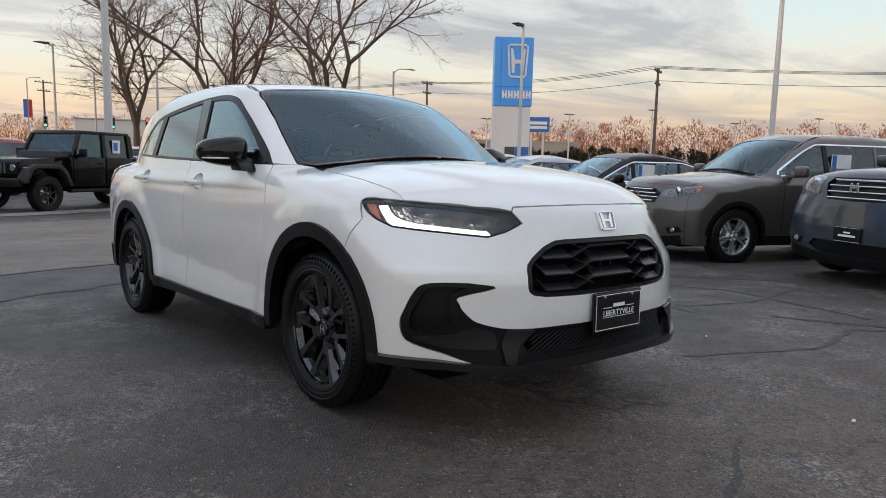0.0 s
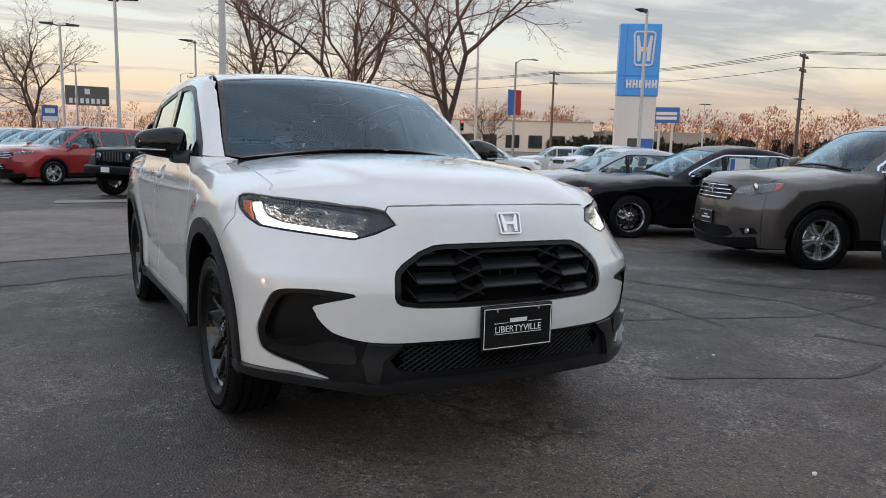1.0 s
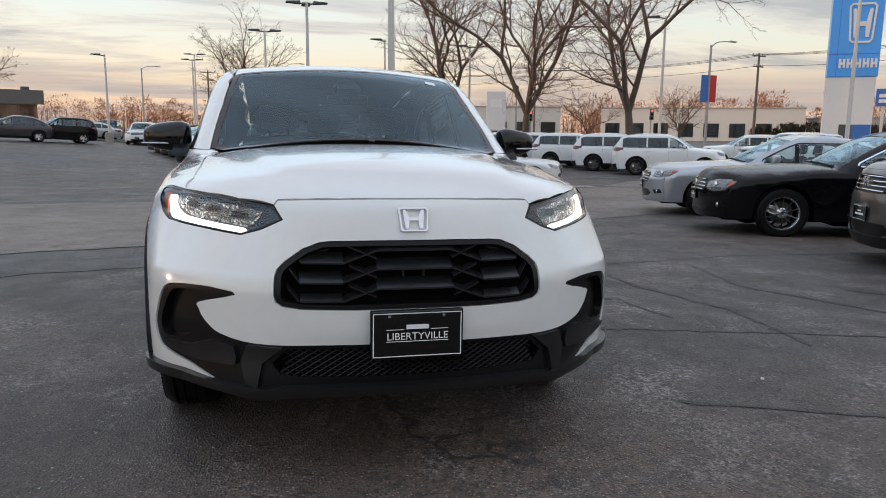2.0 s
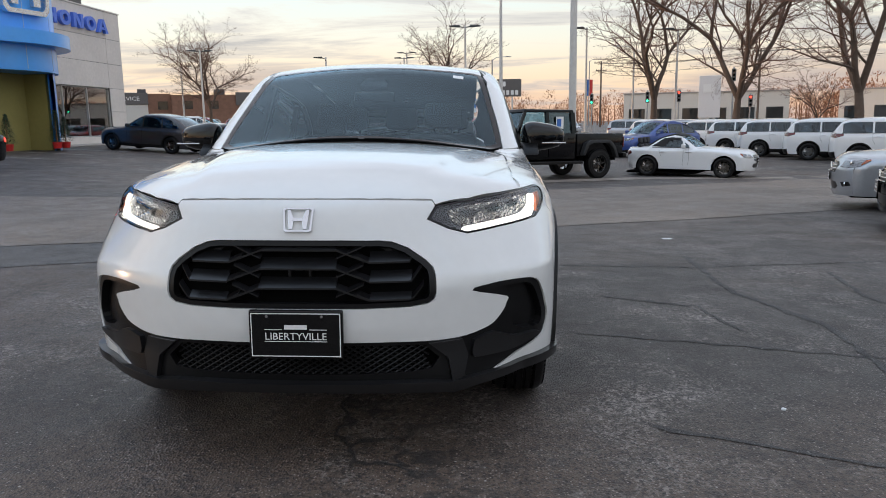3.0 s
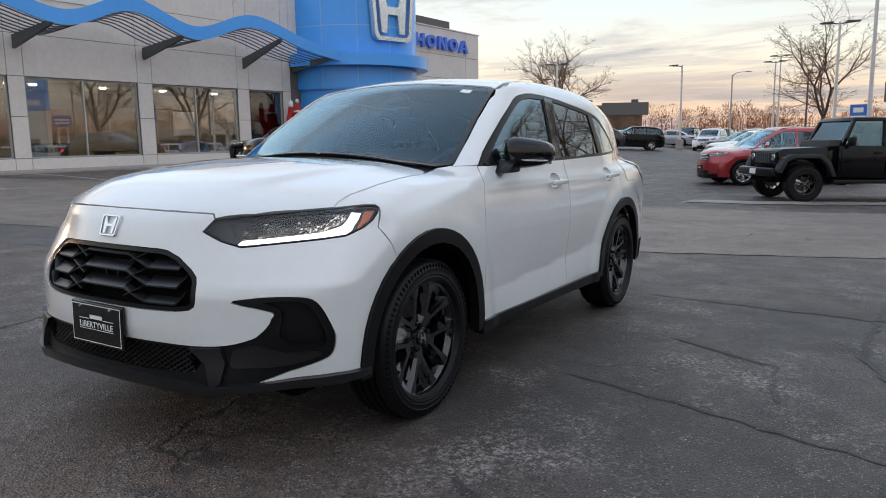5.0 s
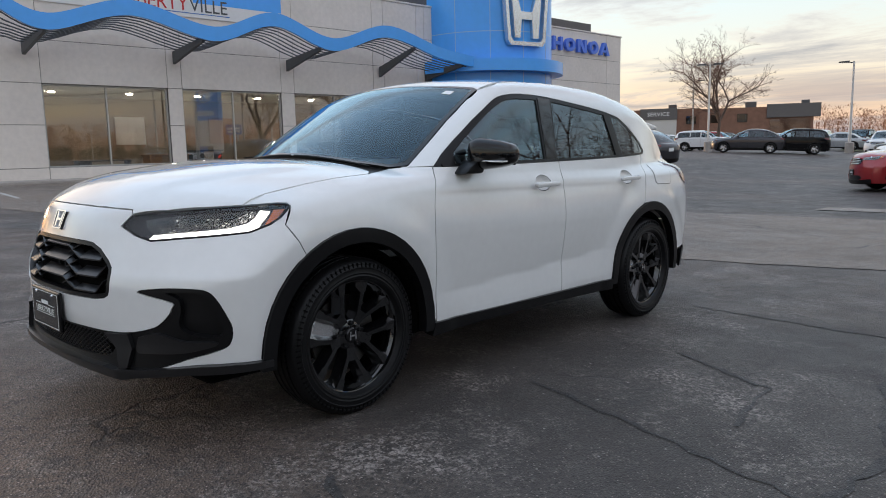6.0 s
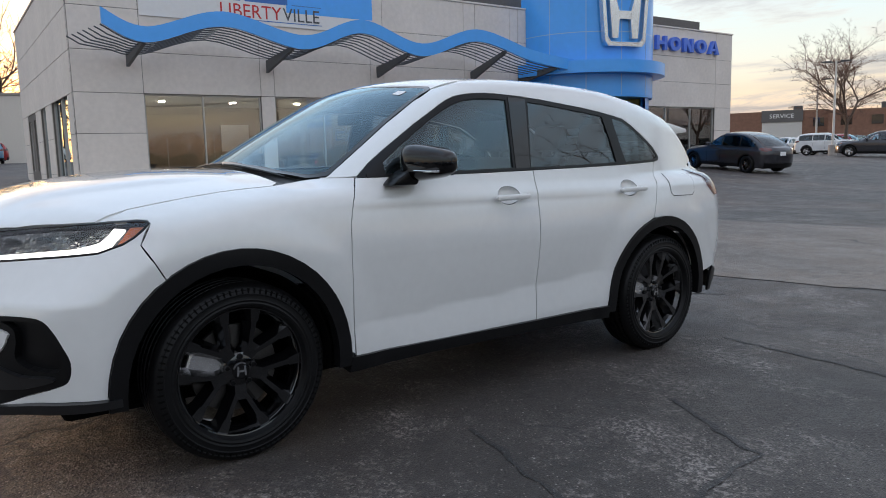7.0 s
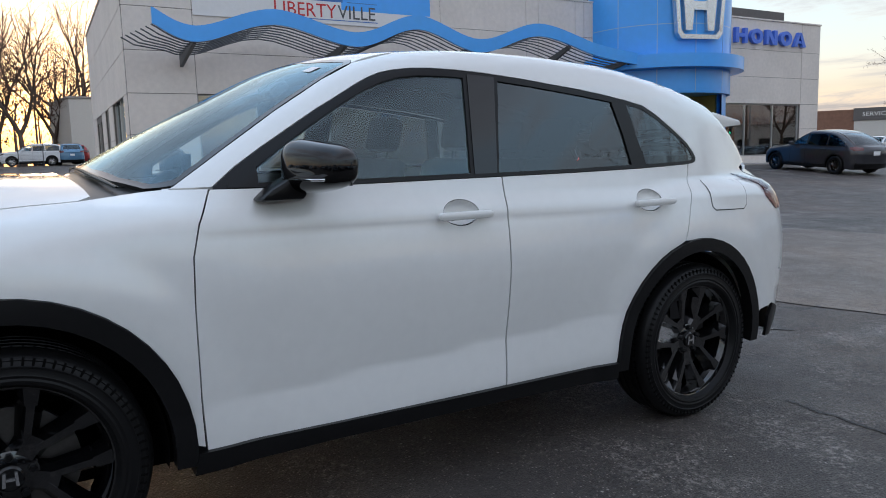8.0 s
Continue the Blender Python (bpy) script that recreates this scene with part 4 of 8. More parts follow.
    doorM = [(1.592, 1.107), (1.590, 0.93), (1.590, 0.70), (1.588, 0.50), (1.584, 0.330)]
    doorR = [(2.660, 1.143), (2.630, 1.08), (2.590, 1.00), (2.545, 0.90), (2.515, 0.815)]
    gF = [(0.690, 1.103), (0.690, 1.150), (0.80, 1.228), (0.90, 1.292), (1.002, 1.354), (1.08, 1.396), (1.15, 1.428), (1.22, 1.449), (1.30, 1.460), (1.40, 1.463), (1.487, 1.461), (1.460, 1.120), (1.1, 1.110)]
    gR = [(1.641, 1.457), (1.78, 1.446), (1.912, 1.433), (2.06, 1.418), (2.214, 1.400), (2.250, 1.27), (2.274, 1.142), (1.95, 1.129), (1.584, 1.120)]
    gQ = [(2.300, 1.392), (2.399, 1.374), (2.48, 1.336), (2.553, 1.296), (2.64, 1.243), (2.685, 1.21), (2.712, 1.170), (2.695, 1.156), (2.364, 1.138), (2.335, 1.24)]
    for s in (1, -1):
        k = dict(sign=s)
        fender = tip_line[::1] + seam + rear_cut + [(0.487, 0.345)] + doorF[::-1][1:] + [(0.44, 1.085)] + hood_line[::-1]
        panel("front_fender", B, "side", fender, WHITE, car, step=0.03, gap=0.0014, **k)
        archR1 = [p for p in archR if p[0] <= 2.515]
        archR2 = [p for p in archR if p[0] >= 2.515]
        d1 = doorF + doorM[::-1] + [(0.962, 1.092)]
        hollows = [[(y + 0.11 + 0.072 * math.cos(t), z + 0.006 + 0.043 * math.sin(t)) for t in [math.pi * 2 * i / 28 for i in range(28)]] for y, z in ((1.280, 0.979), (2.215, 0.990))]
        front = panel("front_door", B, "side", d1, WHITE, car, [hollows[0]], step=0.028, gap=0.0030, **k)
        d2 = doorM + [(2.139, 0.330)] + archR1 + doorR[::-1] + [(2.32, 1.128), (1.95, 1.116)]
        rear = panel("rear_door", B, "side", d2, WHITE, car, [hollows[1]], step=0.028, gap=0.0030, **k)
        cups = {front: hollows[0], rear: hollows[1]}
        tailline = to_domain(T([(0.56, 3.20), (0.60, 3.30)]), "side")[1:] + [tuple(p[1:3]) for p in B.from_rear(np.array([0.64, 0.66, 0.67, 0.68, 0.70, 0.735]), np.array([1.12, 1.05, 0.95, 0.80, 0.62, 0.46])).tolist()]
        quarter = [(0.44, 1.085)] + wsl + tailline + [(3.11, 0.44)] + archR2[::-1] + doorR[::-1] + dlo[::-1]
        panel("side_frame", B, "side", quarter, WHITE, car, step=0.03, gap=0.0015, **k)
        panel("pillar_trim", B, "side", quarter, GREY_IN, car, step=0.05, off=-0.024, gap=0.004, flange=0, label="dark inner pillar trim", **k)
        # window band in gloss black and the three panes
        band = dlo + belt[1:]
        frame_ = panel("window_frame", B, "side", band, TRIM, car, [gF, gR, gQ], step=0.03, off=-0.002, gap=0, flange=0.02, **k)
        panel("front_door_window", B, "side", gF, GLASS, front, step=0.06, off=-0.008, gap=0, flange=0, **k)
        panel("rear_door_window", B, "side", gR, PRIVACY, rear, step=0.06, off=-0.008, gap=0, flange=0, **k)
        panel("quarter_window", B, "side", gQ, PRIVACY, car, step=0.06, off=-0.004, gap=0, flange=0, **k)
        panel("pillar_cover", B, "side", [(1.505, 1.474), (1.625, 1.470), (1.574, 1.118), (1.475, 1.116)], BLACK_GLOSS, car, step=0.04, off=0.001, gap=0, **k)
        strip("belt_moulding", B, "side", [(0.60, 1.094), (0.962, 1.097), (1.58, 1.112), (1.95, 1.121), (2.32, 1.133), (2.69, 1.150)], 0.012, TRIM, car, 0.004, **k)
        # cladding round the wheels and along the sill
        for c, line_, w0 in ((-0.015, archF, 0.060), (2.617, archR, 0.055)):
            inn = [(c + (y - c) * (1 - w0 / 0.48), 0.345 + (z - 0.345) * (1 - w0 / 0.48)) for y, z in line_]
            lowf = 0.30
            o = [(line_[0][0], lowf)] + list(line_) + [(line_[-1][0], 0.30)]
            i2 = [(inn[0][0], lowf)] + inn + [(inn[-1][0], 0.30)]
            panel("arch_cladding", B, "side", o + i2[::-1], PLASTIC, car, step=0.03, off=0.014, gap=0, flange=0.05, label="black plastic wheel arch cladding", **k)
            bm = bmesh.new()
            lathe(bm, [(s * 0.50, 0.41), (s * 0.86, 0.41)], 36, "x", m=pose(0, c, 0.345), arc=(radians(-8), radians(188)))
            lathe(bm, [(s * 0.50, 0.0), (s * 0.50, 0.41)], 36, "x", m=pose(0, c, 0.345), arc=(radians(-8), radians(188)))
            part("wheel_well", bm, DARK, car)
        sill = [(0.465, 0.335), (0.905, 0.333), (1.585, 0.335), (2.14, 0.338), (2.14, 0.272), (1.592, 0.282), (0.909, 0.282), (0.45, 0.272)]
        panel("sill_cladding", B, "side", sill, PLASTIC, car, step=0.04, off=0.018, gap=0, flange=0.06, **k)
        # handles
        for y0, y1, z, d in ((1.280, 1.500, 0.979, front), (2.215, 2.440, 0.990, rear)):
            p = B.from_side(np.array([(y0 + y1) / 2]), np.array([z]), s)[0]
            bm = bmesh.new()
            L = (y1 - y0) / 2
            sec = [(-L, -0.013), (-L + 0.012, -0.018), (L - 0.012, -0.014), (L, -0.008), (L, 0.010), (L - 0.012, 0.014), (-L + 0.015, 0.012), (-L, 0.006)]
            prism(bm, sec, "x", 0.016, 0.044, 0.008)
            bm.transform(Matrix.Translation(p) @ Matrix.Diagonal((s, 1, 1, 1)))
            part("door_handle", bm, WHITE, d, smooth=True)
            cv, cf = fill(cups[d], [], 0.012)
            cp = B.from_side(cv[:, 0], cv[:, 1], s)
            rad = ((cv[:, 0] - (y0 + 0.11)) / 0.072) ** 2 + ((cv[:, 1] - z - 0.006) / 0.043) ** 2
            cp[:, 0] -= s * (0.003 + 0.030 * np.clip(1 - rad, 0, 1) ** 0.6)
            raw("handle_hollow", cp, cf, WHITE, d, smooth=True)
        # fuel flap on one side
        if s == 1:
            fl = [(2.725, 1.068), (2.745, 1.076), (2.98, 1.073), (2.995, 1.06), (2.975, 0.955), (2.95, 0.936), (2.74, 0.938), (2.72, 0.952)]
            panel("fuel_flap", B, "side", fl, WHITE, car, step=0.03, off=0.0025, gap=0, flange=0.002, **k)
            b = [inset(resample(fl, 0.02), -0.004)]
            panel("fuel_flap_gap", B, "side", b[0], TRIM, car, [inset(resample(fl, 0.02), 0.0)], step=0.02, off=0.0012, gap=0, flange=0, **k)
        # tail lamp
        panel("tail_lamp", B, "rear", [(s * u, z) for u, z in [(0.745, 1.085), (0.66, 1.06), (0.55, 1.05), (0.54, 0.97), (0.66, 0.925), (0.735, 0.925), (0.77, 0.985)]], RED_LENS, car, step=0.03, off=0.005, gap=0, label="red tail lamp")
        panel("tail_lamp_lens", B, "rear", [(s * u, z) for u, z in [(0.752, 1.090), (0.69, 1.072), (0.70, 1.035), (0.772, 1.005)]], LENS, car, step=0.03, off=0.008, gap=0)
        # headlamp: dark housing, lit strip, amber corner, reflector blocks, clear lens
        outline = [(s * u, z) for u, z in [lamp_low[-1]] + lamp_top + lamp_tip + lamp_low[:-1]]
        housing = panel("headlamp", B, "front", outline, LAMP_DARK, car, step=0.03, off=-0.028, gap=0.001, flange=0, label="clear headlamp with lit strip and amber corner")
        panel("lamp_rim", B, "front", outline, BLACK_GLOSS, housing, [inset(resample(outline, 0.02), 0.007)], step=0.02, off=0.0005, gap=0.0015, flange=0.028)
        lit = [(0.455, 0.824), (0.60, 0.837), (0.70, 0.846), (0.775, 0.854), (0.806, 0.874), (0.826, 0.902), (0.840, 0.932), (0.806, 0.936), (0.793, 0.908), (0.772, 0.884), (0.70, 0.866), (0.60, 0.855), (0.47, 0.841)]
        panel("lamp_strip", B, "front", [(s * u, z) for u, z in lit], LIT, housing, step=0.02, off=-0.012, gap=0, flange=0.012)
        amb = [(0.820, 0.868), (0.866, 0.900), (0.893, 0.940), (0.853, 0.938), (0.840, 0.902)]
        panel("lamp_amber", B, "front", [(s * u, z) for u, z in amb], AMBER, housing, step=0.02, off=-0.012, gap=0, flange=0.01)
        bowl = [(0.440, 0.862), (0.47, 0.848), (0.60, 0.861), (0.70, 0.872), (0.765, 0.889), (0.784, 0.910), (0.795, 0.938), (0.745, 0.938), (0.639, 0.930), (0.503, 0.915), (0.425, 0.898)]
        panel("lamp_reflector", B, "front", [(s * u, z) for u, z in bowl], FACETS, housing, step=0.02, off=-0.022, gap=0, flange=0.006, label="faceted bright lamp reflector")
        for u, z in ((0.50, 0.884), (0.60, 0.897), (0.70, 0.908)):
            pr = [(s * (u + 0.030 * math.cos(t)), z + 0.013 * math.sin(t)) for t in [math.pi * 2 * i / 16 for i in range(16)]]
            panel("lamp_projector", B, "front", pr, BLACK_GLOSS, housing, step=0.012, off=-0.016, gap=0, flange=0.006)
        panel("lamp_lens", B, "front", outline, LENS, housing, step=0.04, off=-0.001, gap=0.003, flange=0)
        # mirror
        bm = bmesh.new()
        b = bmesh.new()
        bmesh.ops.create_uvsphere(b, u_segments=28, v_segments=18, radius=1)
        for v in b.verts:
            c = v.co
            e = [math.copysign(abs(t) ** 0.62, t) for t in c]
            x, y, z = e[0] * 0.125, e[1] * (0.085 if c.y < 0 else 0.045), e[2] * (0.075 - 0.018 * e[0])
            v.co = Vector((x, y + 0.02 * e[0], z))
        merge(bm, b, Matrix.Translation((0.965, 0.845, 1.150)) @ Matrix.Rotation(radians(9), 4, "Z"))
        bm.transform(Matrix.Diagonal((s, 1, 1, 1)))
        mir = part("door_mirror", bm, BLACK_GLOSS, car, "gloss black door mirror", smooth=True)
        bm = bmesh.new()
        prism(bm, [(0.66, 1.050), (0.80, 1.052), (0.83, 1.115), (0.76, 1.120), (0.70, 1.085)], "x", 0.83, 0.935, 0.012)
        bm.transform(Matrix.Diagonal((s, 1, 1, 1)))
        part("mirror_foot", bm, TRIM, mir, smooth=True)
        bm = bmesh.new()
        box(bm, (0.875, 0.892, 1.095), (1.065, 0.8935, 1.200), 0)
        bm.transform(Matrix.Diagonal((s, 1, 1, 1)))
        part("mirror_glass", bm, CHROME, mir)
        strip_ = bmesh.new()
        box(strip_, (0.90, 0.757, 1.110), (1.088, 0.80, 1.118), 0.003, Matrix.Translation((0, 0, 0.0)))
        strip_.transform(Matrix.Diagonal((s, 1, 1, 1)))
        part("mirror_signal", strip_, CHROME, mir)
        for yc in (0.0, 2.655):
            wheel(car, s * 0.785, yc, 0.348, 0.352, 0.257, 0.225, "fork", WHEEL_BLACK)
    # underbody
    bm = bmesh.new()
    box(bm, (-0.66, -0.60, 0.21), (0.66, 3.20, 0.32), 0.03)
    part("underbody", bm, DARK, car)


def words(name, text, size, mat, parent, m, width=None, depth=0.0006):
    """Raised lettering in the built-in font, as a mesh."""
    cu = bpy.data.curves.new(name, "FONT")
    cu.body, cu.size, cu.extrude, cu.align_x, cu.resolution_u = text, size, depth, "CENTER", 2
    tmp = bpy.data.objects.new(name, cu)
    scene.collection.objects.link(tmp)
    bpy.context.view_layer.update()
    me = bpy.data.meshes.new_from_object(tmp.evaluated_get(bpy.context.evaluated_depsgraph_get()))
    w = tmp.dimensions.x
    bpy.data.objects.remove(tmp)
    k = width / w if width else 1
    me.transform(m @ Matrix.Diagonal((k, 1, 1, 1)))
    me.materials.clear()
    me.materials.append(mat)
    ob = new(name, me)
    ob.parent = parent
    return ob


def cabin(car, w=0.56, y0=1.15, z0=0.62, rows=2, dash=0.55, side=1, seat=None, length=2.9):
    """Seats, dashboard and steering wheel behind the glass."""
    seat = seat or CLOTH
    for r in range(rows):
        for x in ((-0.37, 0.37) if r == 0 else (-0.40, 0.0, 0.40)):
            bm = bmesh.new()
            y = y0 + 0.42 + r * 0.85
            hw = 0.25 if r == 0 else 0.20
            prism(bm, [(y - 0.50, z0 - 0.05), (y - 0.02, z0 - 0.12), (y + 0.02, z0 + 0.02), (y - 0.47, z0 + 0.08)], "x", x - hw, x + hw, 0.04)
            prism(bm, [(y - 0.06, z0), (y + 0.06, z0), (y + 0.20, z0 + 0.54), (y + 0.09, z0 + 0.56)], "x", x - hw * 0.94, x + hw * 0.94, 0.045)
            prism(bm, [(y + 0.11, z0 + 0.59), (y + 0.20, z0 + 0.58), (y + 0.235, z0 + 0.74), (y + 0.15, z0 + 0.77)], "x", x - 0.13, x + 0.13, 0.035)
            for dx in (-0.06, 0.06):
                tube(bm, [(x + dx, y + 0.15, z0 + 0.52), (x + dx, y + 0.17, z0 + 0.62)], 0.008, 6)
            part("seat", bm, seat, car, smooth=True)
    bm = bmesh.new()
    prism(bm, [(dash - 0.10, z0 + 0.05), (dash + 0.42, z0 + 0.10), (dash + 0.45, z0 + 0.38), (dash + 0.25, z0 + 0.43), (dash - 0.05, z0 + 0.42)], "x", -0.68, 0.68, 0.03)
    part("dashboard", bm, GREY_IN, car, smooth=True)
    bm = bmesh.new()
    ring = [(0.19 * math.cos(a), 0.19 * math.sin(a), 0) for a in [2 * math.pi * i / 28 for i in range(29)]]
    tube(bm, ring, 0.016, 8, cap=False)
    box(bm, (-0.18, -0.03, -0.012), (0.18, 0.03, 0.012), 0.008)
    box(bm, (-0.07, -0.06, -0.015), (0.07, 0.06, 0.02), 0.02)
    bm.transform(Matrix.Translation((0.37, dash + 0.58, z0 + 0.36)) @ Matrix.Rotation(radians(65), 4, "X"))
    part("steering_wheel", bm, CLOTH, car, smooth=True)
    bm = bmesh.new()
    box(bm, (-0.72, dash, z0 - 0.35), (0.72, dash + length * 0.92, z0 - 0.28), 0.02)
    part("cabin_floor", bm, DARK, car)


build_crossover(hrv)
cabin(hrv, dash=0.45)


# ---- the other cars on the lot ----
def make_body(front=-0.90, rear=3.60, axle=2.65, h=1.65, hw=0.905, hood=1.02, belt=1.07, ws=(0.35, 1.20), back=(3.05, 3.50), deck=None, bow=0.30, edge=0.07, lean=0.28, **more):
    dk = deck or belt
    nose = [(0.15, front + 0.08), (0.30, front + 0.02), (0.50, front), (0.65, front + 0.01), (hood - 0.18, front + 0.05), (hood - 0.06, front + 0.12), (hood + 0.05, front + 0.30), (hood + 0.3, front + 0.8)]
    tail = [(0.20, rear - 0.10), (0.45, rear), (0.75, rear), (dk - 0.05, rear - 0.05), (dk + 0.10, rear - 0.10)]
    tail += [(h, back[0] + 0.12)] if not deck else [(h, rear - 0.6)]
    side = [(0.15, hw - 0.055), (0.30, hw - 0.025), (0.50, hw - 0.010), (0.70, hw), (0.85, hw - 0.003), (belt - 0.10, hw - 0.018), (belt - 0.03, hw - 0.04), (belt + 0.03, hw - 0.065)]
    hd = [(front - 0.1, hood - 0.16), (front + 0.10, hood - 0.055), (front + 0.30, hood), (0.0, hood + 0.045), (ws[0], hood + 0.075), (ws[0] + 0.6, max(belt, hood + 0.06) + 0.01), (back[0] - 0.3, belt + 0.02), (back[1], dk + 0.02), (rear, dk - 0.04), (rear + 0.1, dk - 0.09)]
    sl = (h - 0.08 - hood - 0.06) / (ws[1] - ws[0])
    rf = [(ws[0] - 0.3, hood + 0.06 - 0.3 * sl), (ws[0], hood + 0.06), (ws[1], h - 0.08), (ws[1] + 0.25, h - 0.015), ((ws[1] + back[0]) / 2, h), (back[0] - 0.35, h - 0.03), (back[0], h - 0.10), (back[1], dk + 0.03), (back[1] + 0.2, dk - 0.2)]
    return Body(nose, tail, side, hd, rf, bow=bow, belt=(belt, hw - 0.065), axle=axle, edge=edge, lean=lean, cabin_in=(0.06, axle - 0.2), drop=(0.10, 0.05), **more)


def car(name, label, body, coat, m, axle=2.65, R=0.345, rim=0.225, style="split", face=None, step=0.075, grille=None, lamp=None, lit=False, belt=1.07, h=1.65, ws=(0.35, 1.2), back=(3.05, 3.5), front=-0.9, rear=3.6,
        hood=1.02, sedan=False, clad=True, sheet=False, seat=None, privacy=True, plate=True, hw=0.905, near=False, rails=False, tail_mat=None, group="", chrome=False):
    root = thing(name, label, "car", m, group)
    B = body
    F = lambda pts: B.from_front(np.array([p[0] for p in pts]), np.array([p[1] for p in pts]))
    Rr = lambda pts: B.from_rear(np.array([p[0] for p in pts]), np.array([p[1] for p in pts]))
    T = lambda pts: B.from_top(np.array([p[0] for p in pts]), np.array([p[1] for p in pts]))
    uc, za = 0.66, hood - 0.09
    zb = (belt if sedan else belt + 0.02)
    ur = 0.58
    fa = [(uc * i / 8, za) for i in range(9)]
    corner = F([(uc, za)])[0]
    re = [(ur * i / 6, zb - (0.06 if sedan else 0.0)) for i in range(7)]
    rcorner = Rr([(ur, re[0][1])])[0]
    wt = 0.60
    if sedan:
        edge = [(hw - 0.20, -0.1), (hw - 0.19, ws[0] - 0.05), (hw - 0.185, ws[0] + 0.14), (wt + 0.02, ws[1] + 0.02), (wt - 0.02, (ws[1] + back[0]) / 2), (wt - 0.02, back[0]), (hw - 0.24, back[1] - 0.05), (hw - 0.22, rear - 0.4)]
    else:
        edge = [(hw - 0.20, -0.1), (hw - 0.19, ws[0] - 0.05), (hw - 0.185, ws[0] + 0.14), (wt + 0.02, ws[1] + 0.02), (wt - 0.02, (ws[1] + back[0]) / 2), (wt - 0.04, back[0] - 0.05), (hw - 0.26, back[1] - 0.15)]
    edge = [(float(corner[0]), float(corner[1]))] + edge + [(float(rcorner[0]), float(rcorner[1]))]
    edge = [p for p in curve_pts(edge, 4)]
    top = to_domain(F(fa), "top")[:-1] + edge + to_domain(Rr(re), "top")[::-1][1:]
    wsp = [(0, ws[0] + 0.05), (0.35, ws[0] + 0.07), (hw - 0.23, ws[0] + 0.19), (wt - 0.01, ws[1]), (0.3, ws[1] - 0.02), (0, ws[1] - 0.03)]
    b0, b1 = back[0] + (0.10 if sedan else 0.06), back[1] - (0.08 if sedan else 0.06)
    rgp = [(0, b0), (0.35, b0), (wt - 0.08, b0 - 0.02), (hw - 0.33, b1 - 0.03), (0.3, b1), (0, b1)]
    panel("bonnet_and_roof", B, "top", mirrored(top), coat, root, [mirrored(wsp), mirrored(rgp)], step=step, gap=0.001)
    panel("windscreen", B, "top", mirrored(wsp), SCREEN, root, step=step * 1.5, off=-0.004, gap=0, flange=0)
    panel("rear_window", B, "top", mirrored(rgp), PRIVACY if privacy else GLASS, root, step=step * 1.5, off=-0.004, gap=0, flange=0)
    if near:
        for x0, x1 in ((-0.56, 0.0), (0.04, 0.58)):
            strip("wiper", B, "top", [(x0 + (x1 - x0) * i / 4, ws[0] + 0.085 + 0.25 * (x0 + (x1 - x0) * i / 4) ** 2) for i in range(5)], 0.020, TRIM, root, 0.014)
    # sides with arches and side windows
    upper = to_domain(T(edge), "side")
    low = 0.24
    b_front = to_domain(F([(uc, za - (za - low) * i / 5) for i in range(1, 6)]), "side")
    b_rear = to_domain(Rr([(ur, low + (re[0][1] - low) * i / 5) for i in range(0, 5)]), "side")
    ro = R + 0.055
    arF, arR = arch_line(0, R, ro, ro, 182, -2, 16), arch_line(axle, R, ro, ro, 182, -2, 16)
    side = upper + b_rear[::-1] + [(axle + ro, low)] + arR[::-1] + [(axle - ro, low), (ro, low)] + arF[::-1] + [(-ro, low)] + b_front[::-1]
    zt = lambda y: float(B.cabin(np.array([wt]), np.array([y]))[0]) - 0.085
    ys = [ws[0] + 0.30 + i * (b1 - ws[0] - 0.30) / 40 for i in range(41)]
    zl = belt + 0.025
    tops = [(y, min(zt(y), h - 0.17)) for y in ys if zt(y) > zl + 0.02 and y < (back[1] - 0.32 if not sedan else back[1])]
    ya, yb = tops[0][0], tops[-1][0]
    yB, yC = 1.40 * axle / 2.65, 2.25 * axle / 2.65

    def pane_line(y0, y1):
        t = [p for p in tops if y0 < p[0] < y1]
        e0, e1 = max(y0, ya), min(y1, yb)
        ends = [(e0, max(min(zt(e0), h - 0.17), zl + 0.01))] + t + [(e1, max(min(zt(e1), h - 0.17), zl + 0.01))]
        return ends + [(e1, zl), (e0, zl)]
    panes = [pane_line(ya + 0.02, yB - 0.035), pane_line(yB + 0.035, yC - 0.03)]
    if yb - yC > 0.22:
        panes.append(pane_line(yC + 0.03, yb - 0.02))
    for s in (1, -1):
        k = dict(sign=s)
        panel("side_skin", B, "side", side, coat, root, panes, step=step, gap=0.001, **k)
        for i, p in enumerate(panes):
            panel("side_window", B, "side", p, GLASS if i == 0 or not privacy else PRIVACY, root, step=step * 1.6, off=-0.006, gap=0, flange=0, **k)
        strip("window_trim", B, "side", [(ya, zl - 0.012), (yB, zl - 0.008), (yC, zl - 0.008), (yb, zl - 0.008)], 0.018, CHROME if chrome else TRIM, root, 0.004, **k)
        if near:
            arc = [(y, z + 0.012) for y, z in tops]
            strip("roof_trim", B, "side", [(ya - 0.03, zl)] + arc + [(yb + 0.02, zl)], 0.016, CHROME if chrome else TRIM, root, 0.004, **k)
            panel("pillar_cover", B, "side", [(yB - 0.035, zl), (yB + 0.035, zl), (yB + 0.035, min(zt(yB), h - 0.17)), (yB - 0.035, min(zt(yB), h - 0.17))], TRIM, root, step=0.1, off=0.003, gap=0, **k)
